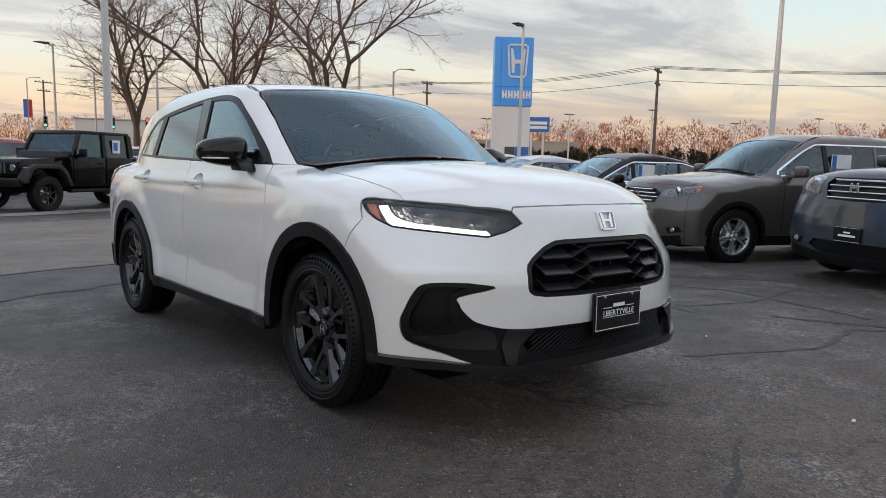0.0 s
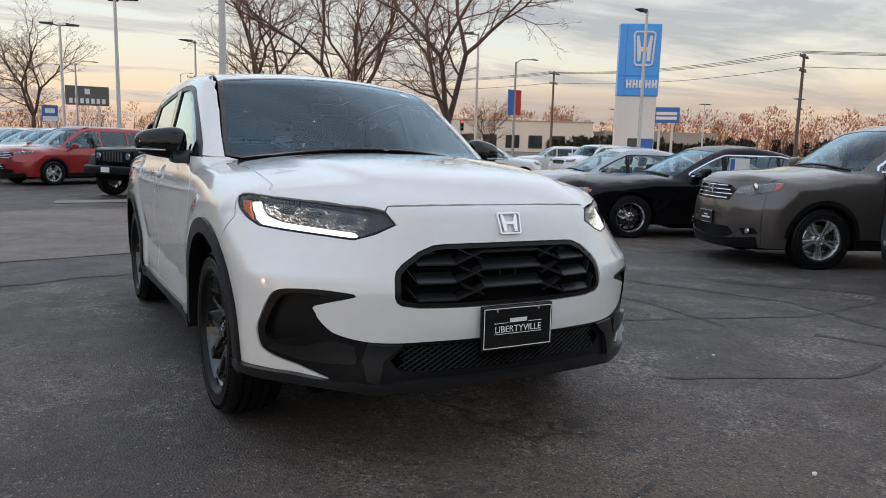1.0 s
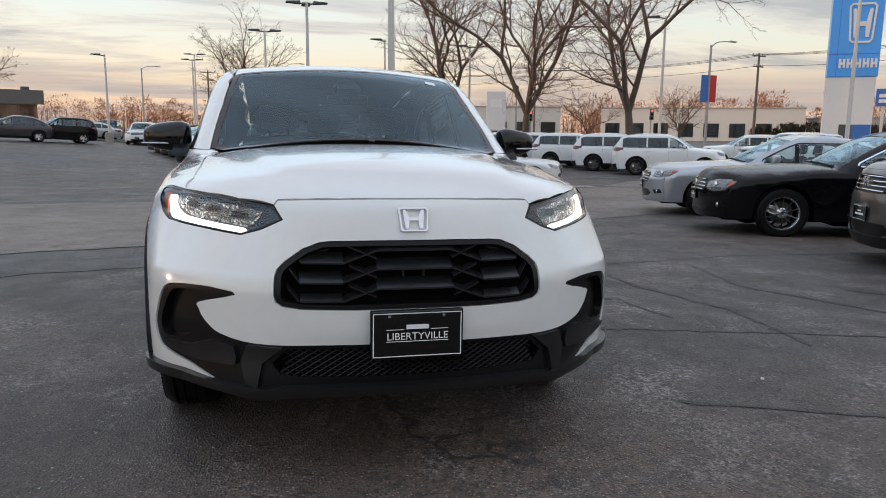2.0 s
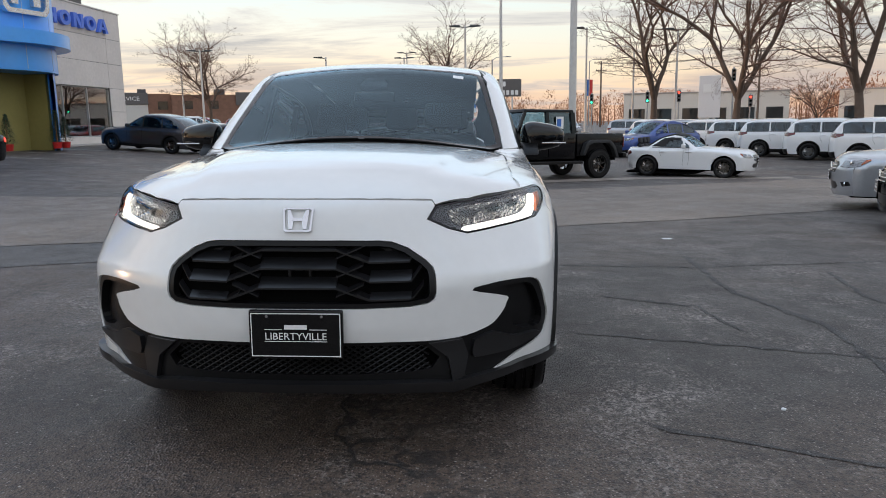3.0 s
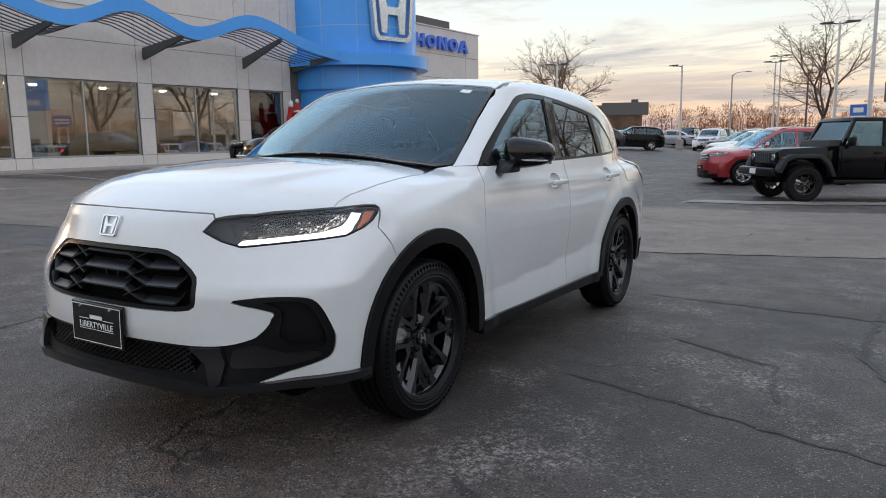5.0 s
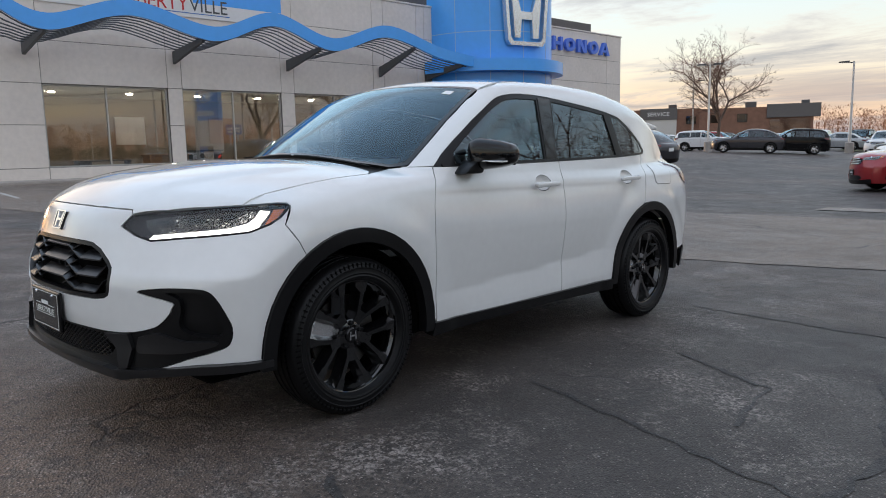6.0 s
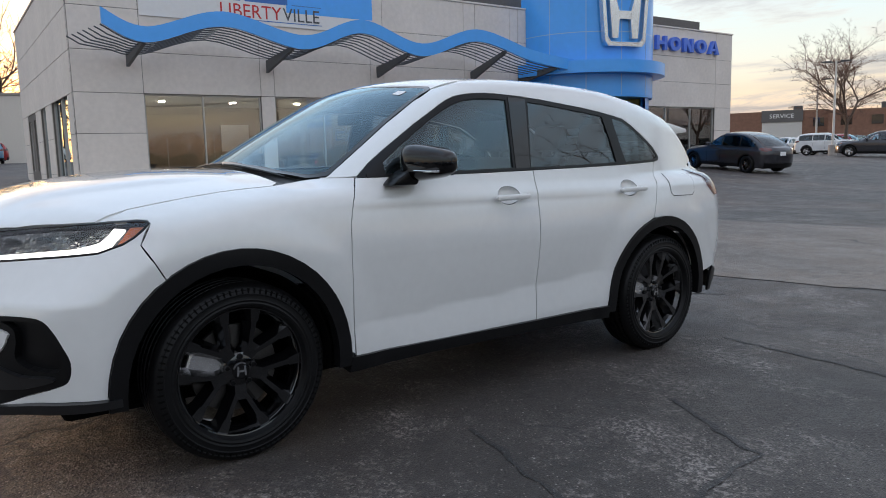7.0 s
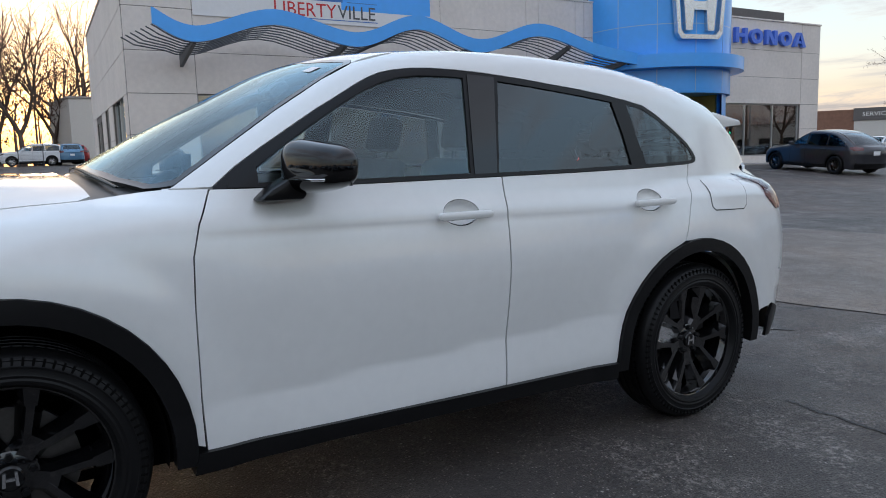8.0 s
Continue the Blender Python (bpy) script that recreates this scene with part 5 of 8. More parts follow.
        for yy in (ya + 0.02, yB + 0.0, yC + 0.02):
            strip("door_gap", B, "side", [(yy, zl - 0.02), (yy - 0.02, 0.8), (yy - 0.02, 0.5), (yy, 0.36)] if yy < yC else [(yy, zl - 0.02), (yy - 0.02, 0.85), (yy - 0.10, R + ro * 0.9)], 0.006, DARK, root, 0.0012, **k)
        for yy in (yB - 0.17, yC - 0.12):
            p = B.from_side(np.array([yy]), np.array([belt - 0.11]), s)[0]
            bm = bmesh.new()
            box(bm, (p[0] - 0.01 if s > 0 else p[0] - 0.035, yy - 0.10, belt - 0.125), (p[0] + 0.035 if s > 0 else p[0] + 0.01, yy + 0.10, belt - 0.095), 0.01)
            part("door_handle", bm, CHROME if chrome else coat, root)
        if clad:
            sl = [(ro, 0.36), (axle - ro, 0.36), (axle - ro, 0.24), (ro, 0.24)]
            panel("sill_cladding", B, "side", sl, PLASTIC, root, step=0.12, off=0.012, gap=0, flange=0.04, **k)
            for c in (0, axle):
                o = arch_line(c, R, ro + 0.035, ro + 0.04, 178, 2, 16)
                i2 = arch_line(c, R, ro - 0.015, ro - 0.015, 178, 2, 16)
                panel("arch_cladding", B, "side", o + i2[::-1], PLASTIC, root, step=0.06, off=0.010, gap=0, flange=0.03, **k)
        for c in (0, axle):
            bm = bmesh.new()
            lathe(bm, [(s * 0.50, 0.0), (s * 0.50, ro - 0.01), (s * (hw - 0.05), ro - 0.01)], 24, "x", m=pose(0, c, R), arc=(radians(-10), radians(190)))
            part("wheel_well", bm, DARK, root)
            wheel(root, s * (hw - 0.115), c, R, R, rim, 0.215, style, face or ALLOY, near)
        # mirrors
        bm = bmesh.new()
        box(bm, (hw + 0.02, ya + 0.08, belt + 0.0), (hw + 0.20, ya + 0.19, belt + 0.14), 0.035, seg=3)
        box(bm, (hw - 0.08, ya + 0.10, belt - 0.01), (hw + 0.06, ya + 0.17, belt + 0.04), 0.01)
        bm.transform(Matrix.Diagonal((s, 1, 1, 1)))
        part("door_mirror", bm, coat, root, smooth=True)
        # lamps
        lp = lamp or [(0.40, hood - 0.22), (0.43, hood - 0.13), (0.60, hood - 0.115), (0.76, hood - 0.09), (0.79, hood - 0.12), (0.72, hood - 0.20), (0.55, hood - 0.235)]
        o = [(s * u, z) for u, z in lp]
        hl = panel("headlamp", B, "front", o, FACETS, root, step=0.05, off=0.004, gap=0, flange=0.01)
        panel("lamp_lens", B, "front", o, LENS, hl, step=0.06, off=0.010, gap=0, flange=0)
        bm = bmesh.new()
        cu, cz = sum(u for u, z in lp) / len(lp), sum(z for u, z in lp) / len(lp)
        q = F([(s * (cu - 0.05), cz)])[0]
        lathe(bm, [(-0.012, 0.0), (-0.012, 0.035), (0.01, 0.055)], 16, "y", m=Matrix.Translation(q))
        part("lamp_bowl", bm, LIT if lit else CHROME, hl, smooth=True)
        bu = max(u for u, z in lp)
        panel("turn_signal", B, "front", [(s * (bu - 0.075), cz - 0.02), (s * (bu - 0.06), cz + 0.05), (s * (bu - 0.004), cz + 0.06), (s * (bu - 0.03), cz + 0.01)], AMBER, hl, step=0.05, off=0.006, gap=0, flange=0.004)
        tz = belt - 0.02 if not sedan else belt - 0.12
        tp = [(0.40, tz - 0.10), (0.40, tz), (0.56, tz + 0.03), (0.72, tz + 0.02), (0.74, tz - 0.06), (0.60, tz - 0.13)]
        panel("tail_lamp", B, "rear", [(s * u, z) for u, z in tp], tail_mat or RED_LENS, root, step=0.06, off=0.006, gap=0, flange=0.01)
    # nose: skin, grille, lower intake
    g = grille or [(0, hood - 0.14), (0.28, hood - 0.15), (0.36, hood - 0.20), (0.30, hood - 0.32), (0, hood - 0.33)]
    lowg = [(0, 0.44), (0.34, 0.44), (0.40, 0.37), (0.30, 0.31), (0, 0.30)]
    nose = fa + to_domain(F([(uc, za - (za - 0.24) * i / 6) for i in range(1, 7)]), "front") + [(0.3, 0.22), (0, 0.21)]
    panel("front_bumper", B, "front", mirrored(nose), coat, root, [mirrored(g), mirrored(lowg)], step=step, gap=0.001)
    gr = panel("grille", B, "front", mirrored(g), TRIM, root, step=0.06, off=-0.03, gap=0, flange=0)
    zs = [z for _, z in g]
    n = 4
    for i in range(n):
        z = min(zs) + 0.03 + (max(zs) - min(zs) - 0.05) * i / (n - 1)
        w = 0.33 - 0.05 * abs(i - 1.2)
        w = min(w, max(u for u, _ in g) - 0.03)
        q = F([(-w + 2 * w * j / 8, z) for j in range(9)])
        bm = bmesh.new()
        tube(bm, [(p[0], p[1] + 0.004, p[2]) for p in q], 0.009, 6)
        part("grille_bar", bm, CHROME, gr)
    if near:
        q = F([(0, (min(zs) + max(zs)) / 2 + 0.02)])[0]
        bm = bmesh.new()
        for s in (-1, 1):
            prism(bm, [(s * 0.055, -0.045), (s * 0.030, -0.045), (s * 0.022, 0.045), (s * 0.045, 0.045)], "y", q[1] - 0.03, q[1] - 0.01, 0.003, m=Matrix.Translation((0, 0, q[2])))
        box(bm, (-0.03, q[1] - 0.028, q[2] - 0.008), (0.03, q[1] - 0.012, q[2] + 0.008), 0.002)
        part("grille_badge", bm, CHROME, gr)
        for s in (1, -1):
            fo = [(s * u, z) for u, z in [(0.46, 0.44), (0.60, 0.46), (0.64, 0.40), (0.50, 0.37)]]
            fp = panel("fog_pocket", B, "front", fo, TRIM, root, step=0.05, off=0.003, gap=0, flange=0.01)
            q2 = F([(s * 0.545, 0.418)])[0]
            bm = bmesh.new()
            lathe(bm, [(-0.02, 0.0), (-0.018, 0.03), (0.0, 0.034)], 16, "y", m=Matrix.Translation(q2))
            part("fog_lamp", bm, CHROME, fp, smooth=True)
    lo_ = panel("lower_intake", B, "front", mirrored(lowg), TRIM, root, step=0.08, off=-0.02, gap=0, flange=0)
    skirt = [(0, 0.30), (0.30, 0.31), (0.62, 0.36), (0.64, 0.24), (0.3, 0.20), (0, 0.19)]
    if clad:
        panel("front_skirt", B, "front", mirrored(skirt), PLASTIC, root, step=0.1, off=0.008, gap=0, flange=0.03)
    tl = re + [(ur, re[0][1] - (re[0][1] - 0.24) * i / 5) for i in range(1, 6)] + [(0, 0.24)]
    panel("rear_bumper", B, "rear", mirrored(tl), coat, root, step=step * 1.2, gap=0.001)
    if clad:
        panel("rear_skirt", B, "rear", mirrored([(0, 0.42), (0.5, 0.43), (0.60, 0.46), (0.60, 0.24), (0, 0.24)]), PLASTIC, root, step=0.12, off=0.008, gap=0, flange=0.03)
    if plate:
        q = F([(0, 0.52)])[0]
        bm = bmesh.new()
        box(bm, (-0.155, q[1] - 0.022, 0.445), (0.155, q[1] - 0.006, 0.60), 0.005)
        pl = part("front_plate", bm, BLACK_GLOSS, root, "black dealer plate with pale lettering bars")
        bm = bmesh.new()
        for x0, x1, z0, z1 in ((-0.10, 0.10, 0.50, 0.52), (-0.04, 0.04, 0.535, 0.55), (-0.148, 0.148, 0.452, 0.455), (-0.148, 0.148, 0.590, 0.593)):
            box(bm, (x0, q[1] - 0.0235, z0), (x1, q[1] - 0.0215, z1))
        part("plate_bars", bm, LETTER_WHITE, pl)
    q = Rr([(0, 0.80)])[0]
    bm = bmesh.new()
    box(bm, (-0.155, q[1] + 0.004, 0.72), (0.155, q[1] + 0.016, 0.87), 0.004)
    part("rear_plate", bm, PAPER, root)
    if rails:
        for s in (-1, 1):
            q = T([(s * 0.60, ws[1] + 0.25 + i * (back[0] - ws[1] - 0.35) / 5) for i in range(6)])
            bm = bmesh.new()
            tube(bm, [(p[0], p[1], p[2] + (0.045 if 0 < i < 5 else 0.01)) for i, p in enumerate(q)], 0.014, 6)
            part("roof_rail", bm, TRIM, root)
    if sheet:
        p = B.from_side(np.array([yB + 0.22]), np.array([belt + 0.17]), 1)[0]
        for s in (1,):
            bm = bmesh.new()
            box(bm, (p[0] + 0.004, yB + 0.08, belt + 0.05), (p[0] + 0.007, yB + 0.40, belt + 0.30))
            sh = part("price_sheet", bm, PAPER, root, "white price sheet on the window")
            bm = bmesh.new()
            box(bm, (p[0] + 0.0075, yB + 0.09, belt + 0.06), (p[0] + 0.009, yB + 0.16, belt + 0.29))
            part("sheet_column", bm, BLUE_INK, sh)
    cabin(root, y0=ws[1] - 0.05, z0=belt - 0.45, dash=ws[0] + 0.18, seat=seat, length=axle)
    bm = bmesh.new()
    box(bm, (-0.66, front + 0.25, 0.20), (0.66, rear - 0.3, 0.32), 0.03)
    part("underbody", bm, DARK, root)
    return root


def ground_z(x, y):
    """The lot falls away from the showroom and flattens further out."""
    near = -0.012 * max(min(x, 14), -14) - 0.0195 * max(min(y, 17), -14)
    t = min(max((-x - 5) / 14, 0), 1)
    t = t * t * (3 - 2 * t)
    far = min(max((math.hypot(x, y) - 40) / 60, 0), 1)
    z = near * (1 - t) + (0.36 + 0.002 * y) * t
    rise = min(max((-x - 28) / 38, 0), 1) * min(max((30 - y) / 15, 0), 1)
    return z * (1 - far) + 0.2 * far + 1.1 * rise * rise * (3 - 2 * rise)


def stand(x, y, heading):
    """A car's pose: front axle middle at x, y; heading: where its front points, degrees from +x."""
    a = radians(heading)
    z0 = ground_z(x, y)
    z1 = ground_z(x - 2.6 * math.cos(a), y - 2.6 * math.sin(a))
    return Matrix.Translation((x, y, z0)) @ Matrix.Rotation(a + math.pi / 2, 4, "Z") @ Matrix.Rotation(math.atan2(z1 - z0, 2.6), 4, "X")


GREY_PAINT = paint("warm_grey_paint", (0.105, 0.092, 0.085), 0.55, 0.34, 0.05)
SLATE_PAINT = paint("slate_blue_paint", (0.055, 0.068, 0.090), 0.5, 0.34, 0.05)
BLACK_PAINT = paint("black_paint", (0.004, 0.004, 0.005), 0.0, 0.25)
SILVER_PAINT = paint("silver_paint", (0.42, 0.44, 0.47), 0.6, 0.34, 0.05)
RED_PAINT = paint("deep_red_paint", (0.30, 0.012, 0.016), 0.25, 0.30)
BLUE_PAINT = paint("blue_paint", (0.02, 0.06, 0.25), 0.3, 0.30)
LIGHTBLUE_PAINT = paint("light_blue_paint", (0.10, 0.22, 0.36), 0.4, 0.30)
DARKGREY_PAINT = paint("dark_grey_paint", (0.045, 0.045, 0.052), 0.5, 0.33)
WHITE2 = paint("plain_white_paint", (0.74, 0.75, 0.76), 0.0, 0.32)
TAN = surface("tan_leather", (0.35, 0.29, 0.22), 0.6, grain=0.1)

SUV = dict(front=-0.90, rear=3.64, axle=2.62, h=1.68, hood=1.06, belt=1.10, ws=(0.30, 1.15), back=(3.15, 3.55), hw=0.91)
SEDAN = dict(front=-0.98, rear=3.95, axle=2.80, h=1.46, hood=0.90, belt=0.96, ws=(0.52, 1.42), back=(2.62, 3.30), hw=0.915)
VAN = dict(front=-0.95, rear=4.15, axle=3.00, h=1.74, hood=1.06, belt=1.06, ws=(0.05, 1.05), back=(3.75, 4.08), hw=0.98)
HATCH = dict(front=-0.88, rear=3.85, axle=2.89, h=1.62, hood=0.96, belt=1.03, ws=(0.25, 1.35), back=(2.75, 3.60), hw=0.955)


def body_of(spec, deck=None, **more):
    return make_body(deck=deck, **spec, **more)


SUV_BODY, SEDAN_BODY, VAN_BODY, HATCH_BODY = body_of(SUV), body_of(SEDAN, deck=0.98), body_of(VAN), body_of(HATCH)
PILOT = dict(front=-0.92, rear=3.85, axle=2.77, h=1.80, hood=1.17, belt=1.20, ws=(0.40, 1.10), back=(3.55, 3.80), hw=0.99)
PILOT_BODY = body_of(PILOT, bow=0.16)

car("grey_crossover", "brown-grey crossover with chrome grille and alloy wheels, price sheet on window", SUV_BODY, GREY_PAINT, stand(6.36, 2.56, 157), style="split", step=0.05, near=True, chrome=True, sheet=True, seat=TAN, R=0.35, rim=0.232,
    lamp=[(0.36, 0.83), (0.40, 0.90), (0.56, 0.935), (0.74, 0.965), (0.79, 0.955), (0.70, 0.87), (0.52, 0.815)], **SUV)
car("slate_suv", "slate-blue boxy sport utility with chrome bar grille", PILOT_BODY, SLATE_PAINT, stand(6.02, -0.20, 160), style="split", step=0.05, near=True, R=0.38, rim=0.225,
    grille=[(0, 1.08), (0.26, 1.08), (0.30, 1.02), (0.27, 0.86), (0, 0.85)], lamp=[(0.36, 0.90), (0.36, 1.08), (0.52, 1.09), (0.62, 1.07), (0.60, 0.93)], **PILOT)
car("black_sedan", "black older sedan with chrome trim and multi-spoke wheels", SEDAN_BODY, BLACK_PAINT, stand(6.62, 5.80, 158), style="ten", step=0.05, near=True, chrome=True, sedan=True, clad=False, sheet=True, seat=TAN, face=CHROME, R=0.335, privacy=False,
    lamp=[(0.36, 0.62), (0.36, 0.72), (0.50, 0.76), (0.66, 0.76), (0.72, 0.71), (0.62, 0.62), (0.48, 0.59)], **SEDAN)
car("silver_sedan", "silver sedan with dark bar grille parked in line", SEDAN_BODY, SILVER_PAINT, stand(7.41, 8.72, 158), style="split", step=0.06, near=True, sedan=True, clad=False, R=0.33, privacy=False, **SEDAN)


# ---- the showroom building ----
PRECAST = surface("warm_grey_precast", (0.72, 0.66, 0.605), 0.82, grain=0.10, scale=0.7, bump=0.12, bump_scale=120)
JOINT = surface("panel_joint", (0.16, 0.145, 0.13), 0.9, grain=0.1)
SKY_BLUE = surface("blue_metal_cladding", (0.065, 0.37, 0.92), 0.34, grain=0.06, scale=0.5, coat=0.3)
SEAM_BLUE = surface("pale_blue_joint", (0.30, 0.48, 0.75), 0.5, grain=0.05)
DARK_METAL = surface("dark_grey_metal", (0.075, 0.078, 0.082), 0.55, grain=0.15)
CHARCOAL = surface("charcoal_parapet", (0.13, 0.12, 0.115), 0.7, grain=0.15)
FRAME = surface("anodised_frame", (0.42, 0.41, 0.39), 0.45, 0.4, grain=0.06)
STOREFRONT = pane("showroom_glass", (0.85, 0.87, 0.85), 3.0)
OLIVE = surface("olive_wall", (0.30, 0.26, 0.085), 0.8, grain=0.08)
INSIDE = surface("showroom_wall", (0.32, 0.26, 0.20), 0.8, grain=0.08)
TILE = surface("showroom_floor", (0.30, 0.28, 0.26), 0.35, grain=0.12)
CEIL = surface("ceiling_board", (0.62, 0.60, 0.56), 0.9, grain=0.05)
LAMP = surface("ceiling_lamp", (1, 1, 1), 0.5, emit=(1.0, 0.86, 0.68), power=75)
WOODISH = surface("display_wood", (0.32, 0.17, 0.08), 0.5, grain=0.2)
CONCRETE = surface("pale_concrete", (0.36, 0.33, 0.30), 0.85, grain=0.16, scale=2, bump=0.2, bump_scale=90)
SIGN_BLUE = surface("sign_blue", (0.08, 0.19, 0.72), 0.4, grain=0.05)
BANNER_WHITE = surface("white_vinyl", (0.75, 0.74, 0.73), 0.6, grain=0.04)
RED_PRINT = surface("red_print", (0.55, 0.03, 0.03), 0.6, grain=0.05)

BM = Matrix.Translation((-20.17, 3.70, 0)) @ Matrix.Rotation(radians(87.06), 4, "Z")
shop = thing("showroom_building", "grey precast car showroom with blue round entrance tower and wavy canopy", "building", BM)
GR = 0.36
WIN = [(1.98, 3.81, 5.75), (6.24, 8.10, 10.02), (10.58, 12.43, 14.35), (14.93, 16.75)]
WINR = [(25.20, 27.08, 29.10, 31.07)]
TOP = 7.15


def build_shop(root):
    rows = [GR - 0.3, 0.80, 2.06, 3.27, 4.52, 5.78, TOP]
    cuts = sorted({0.0, 32.5, 21.2, 23.5, 17.2} | {w[0] for w in WIN + WINR} | {w[-1] for w in WIN + WINR})
    backing = bmesh.new()
    # solid wall behind the panels, leaving the openings
    spans = [(w[0], w[-1]) for w in WIN + WINR] + [(18.6, 23.4)]
    a = 0.0
    for s0, s1 in sorted(spans):
        box(backing, (a, 0.03, GR - 0.3), (s0, 0.30, TOP))
        box(backing, (s0, 0.03, 3.27), (s1, 0.30, TOP))
        if s0 != 18.6:
            box(backing, (s0, 0.03, GR - 0.3), (s1, 0.30, 0.80))
        a = s1
    box(backing, (a, 0.03, GR - 0.3), (32.5, 0.30, TOP))
    box(backing, (0.03, 0.30, 3.4), (0.33, 15, TOP))
    box(backing, (0.03, 0.30, GR - 0.3), (0.33, 1.2, 3.4))
    for y0, y1 in ((5.0, 6.6), (8.2, 9.8), (10.9, 11.8), (12.9, 15)):
        box(backing, (0.03, y0, GR - 0.3), (0.33, y1, 3.4))
    for y0, y1 in ((9.8, 10.9), (11.8, 12.9)):
        box(backing, (0.03, y0, GR - 0.3), (0.33, y1, 0.9))
        box(backing, (0.03, y0, 3.0), (0.33, y1, 3.4))
    box(backing, (32.2, 0.30, GR - 0.3), (32.47, 15, TOP))
    box(backing, (0.3, 14.7, GR - 0.3), (32.2, 15, TOP))
    part("wall_core", backing, JOINT, root, "dark recessed joints between precast panels")
    for i in range(len(rows) - 1):
        for x0, x1 in zip(cuts, cuts[1:]):
            mid = (x0 + x1) / 2
            if rows[i] >= 0.79 and rows[i + 1] <= 3.28 and any(s0 < mid < s1 for s0, s1 in spans[:-1]):
                continue
            if 17.9 < mid < 24.2 and rows[i + 1] <= 4.6:
                continue
            bm = bmesh.new()
            box(bm, (x0 + 0.008, 0.0, rows[i] + 0.008), (x1 - 0.008, 0.05, rows[i + 1] - 0.008), 0.006, seg=1)
            part("wall_panel", bm, PRECAST, root)
    for i in range(len(rows) - 1):
        for y0, y1 in ((0.06, 1.2), (1.2, 5.0), (5.0, 6.6), (6.6, 8.2), (8.2, 9.8), (9.8, 12.9), (12.9, 15)):
            if rows[i] < 3.2 and (y0, y1) in ((1.2, 5.0), (6.6, 8.2), (9.8, 12.9)):
                continue
            bm = bmesh.new()
            box(bm, (0.0, y0 + 0.008, rows[i] + 0.008), (0.05, y1 - 0.008, rows[i + 1] - 0.008), 0.006, seg=1)
            part("wall_panel", bm, PRECAST, root)
            bm = bmesh.new()
            box(bm, (32.45, y0 + 0.008, rows[i] + 0.008), (32.5, y1 - 0.008, rows[i + 1] - 0.008), 0.006, seg=1)
            part("wall_panel", bm, PRECAST, root)
    bm = bmesh.new()
    box(bm, (-0.04, -0.04, TOP), (32.54, 0.36, TOP + 0.07), 0.01)
    box(bm, (-0.04, 0.36, TOP), (0.36, 15, TOP + 0.07), 0.01)
    box(bm, (32.14, 0.36, TOP), (32.54, 15, TOP + 0.07), 0.01)
    part("coping", bm, PRECAST, root, "thin pale wall coping")
    bm = bmesh.new()
    box(bm, (14.0, 1.5, TOP - 0.2), (31.7, 1.8, 8.02), 0.01)
    box(bm, (31.4, 1.8, TOP - 0.2), (31.7, 20, 8.02), 0.01)
    part("roof_screen", bm, CHARCOAL, root, "charcoal metal roof screen")
    bm = bmesh.new()
    box(bm, (0.2, 0.25, 6.6), (32.3, 14.8, 6.75))
    part("roof", bm, CHARCOAL, root)
    # windows
    def window(x0, x1, z0, z1, mull, d=0.14, side=False):
        bm = bmesh.new()
        f = 0.045
        for p, q in (((x0, d - 0.05, z0), (x1, d + 0.05, z0 + f)), ((x0, d - 0.05, z1 - f), (x1, d + 0.05, z1)), ((x0, d - 0.05, z0 + f), (x0 + f, d + 0.05, z1 - f)), ((x1 - f, d - 0.05, z0 + f), (x1, d + 0.05, z1 - f))):
            box(bm, p, q, 0.004, seg=1)
        for c in mull:
            box(bm, (c - f / 2, d - 0.05, z0 + f), (c + f / 2, d + 0.05, z1 - f), 0.004, seg=1)
        turn = Matrix.Rotation(radians(90), 4, "Z") @ Matrix.Diagonal((1, -1, 1, 1)) if side else Matrix.Identity(4)
        bm.transform(turn)
        w = part("window", bm, FRAME, root)
        edges = [x0 + f] + [c for c in mull] + [x1 - f]
        for p, q in zip(edges, edges[1:]):
            bm = bmesh.new()
            box(bm, (p + 0.012, d - 0.005, z0 + f), (q - 0.012, d + 0.005, z1 - f))
            bm.transform(turn)
            part("pane", bm, PRIVACY if side else STOREFRONT, w)
    for w in WIN + WINR:
        window(w[0], w[-1], 0.80, 3.27, w[1:-1])
    window(1.2, 3.05, GR, 3.4, [], side=True)
    window(3.15, 5.0, GR, 3.4, [], side=True)
    window(6.6, 8.2, GR, 3.4, [], side=True)
    window(9.8, 10.9, 0.9, 3.0, [], side=True)
    window(11.8, 12.9, 0.9, 3.0, [], side=True)
    # inside: floor, ceiling, back wall, lamps and a few dark shapes
    bm = bmesh.new(); box(bm, (0.35, 0.31, GR - 0.05), (32.1, 14, GR + 0.04)); part("showroom_floor", bm, TILE, root)
    bm = bmesh.new(); box(bm, (0.35, 0.31, 3.75), (32.1, 14, 3.85)); part("showroom_ceiling", bm, CEIL, root)
    bm = bmesh.new(); box(bm, (0.35, 12.0, GR), (32.1, 12.2, 3.75)); part("back_wall", bm, INSIDE, root, "beige inner showroom wall")
    for i in range(10):
        for j in range(3):
            bm = bmesh.new()
            lathe(bm, [(3.70, 0.0), (3.70, 0.13), (3.76, 0.14)], 14, "z", m=pose(1.6 + i * 3.1, 1.6 + j * 3.6, 0))
            part("ceiling_lamp", bm, LAMP, root)
    rnd = random.Random(5)
    for i in range(16):
        x, y = 1.5 + i * 1.9 + rnd.uniform(-0.5, 0.5), rnd.uniform(2.2, 9)
        bm = bmesh.new()
        w, hh = rnd.uniform(0.5, 1.1), rnd.uniform(0.7, 1.25)
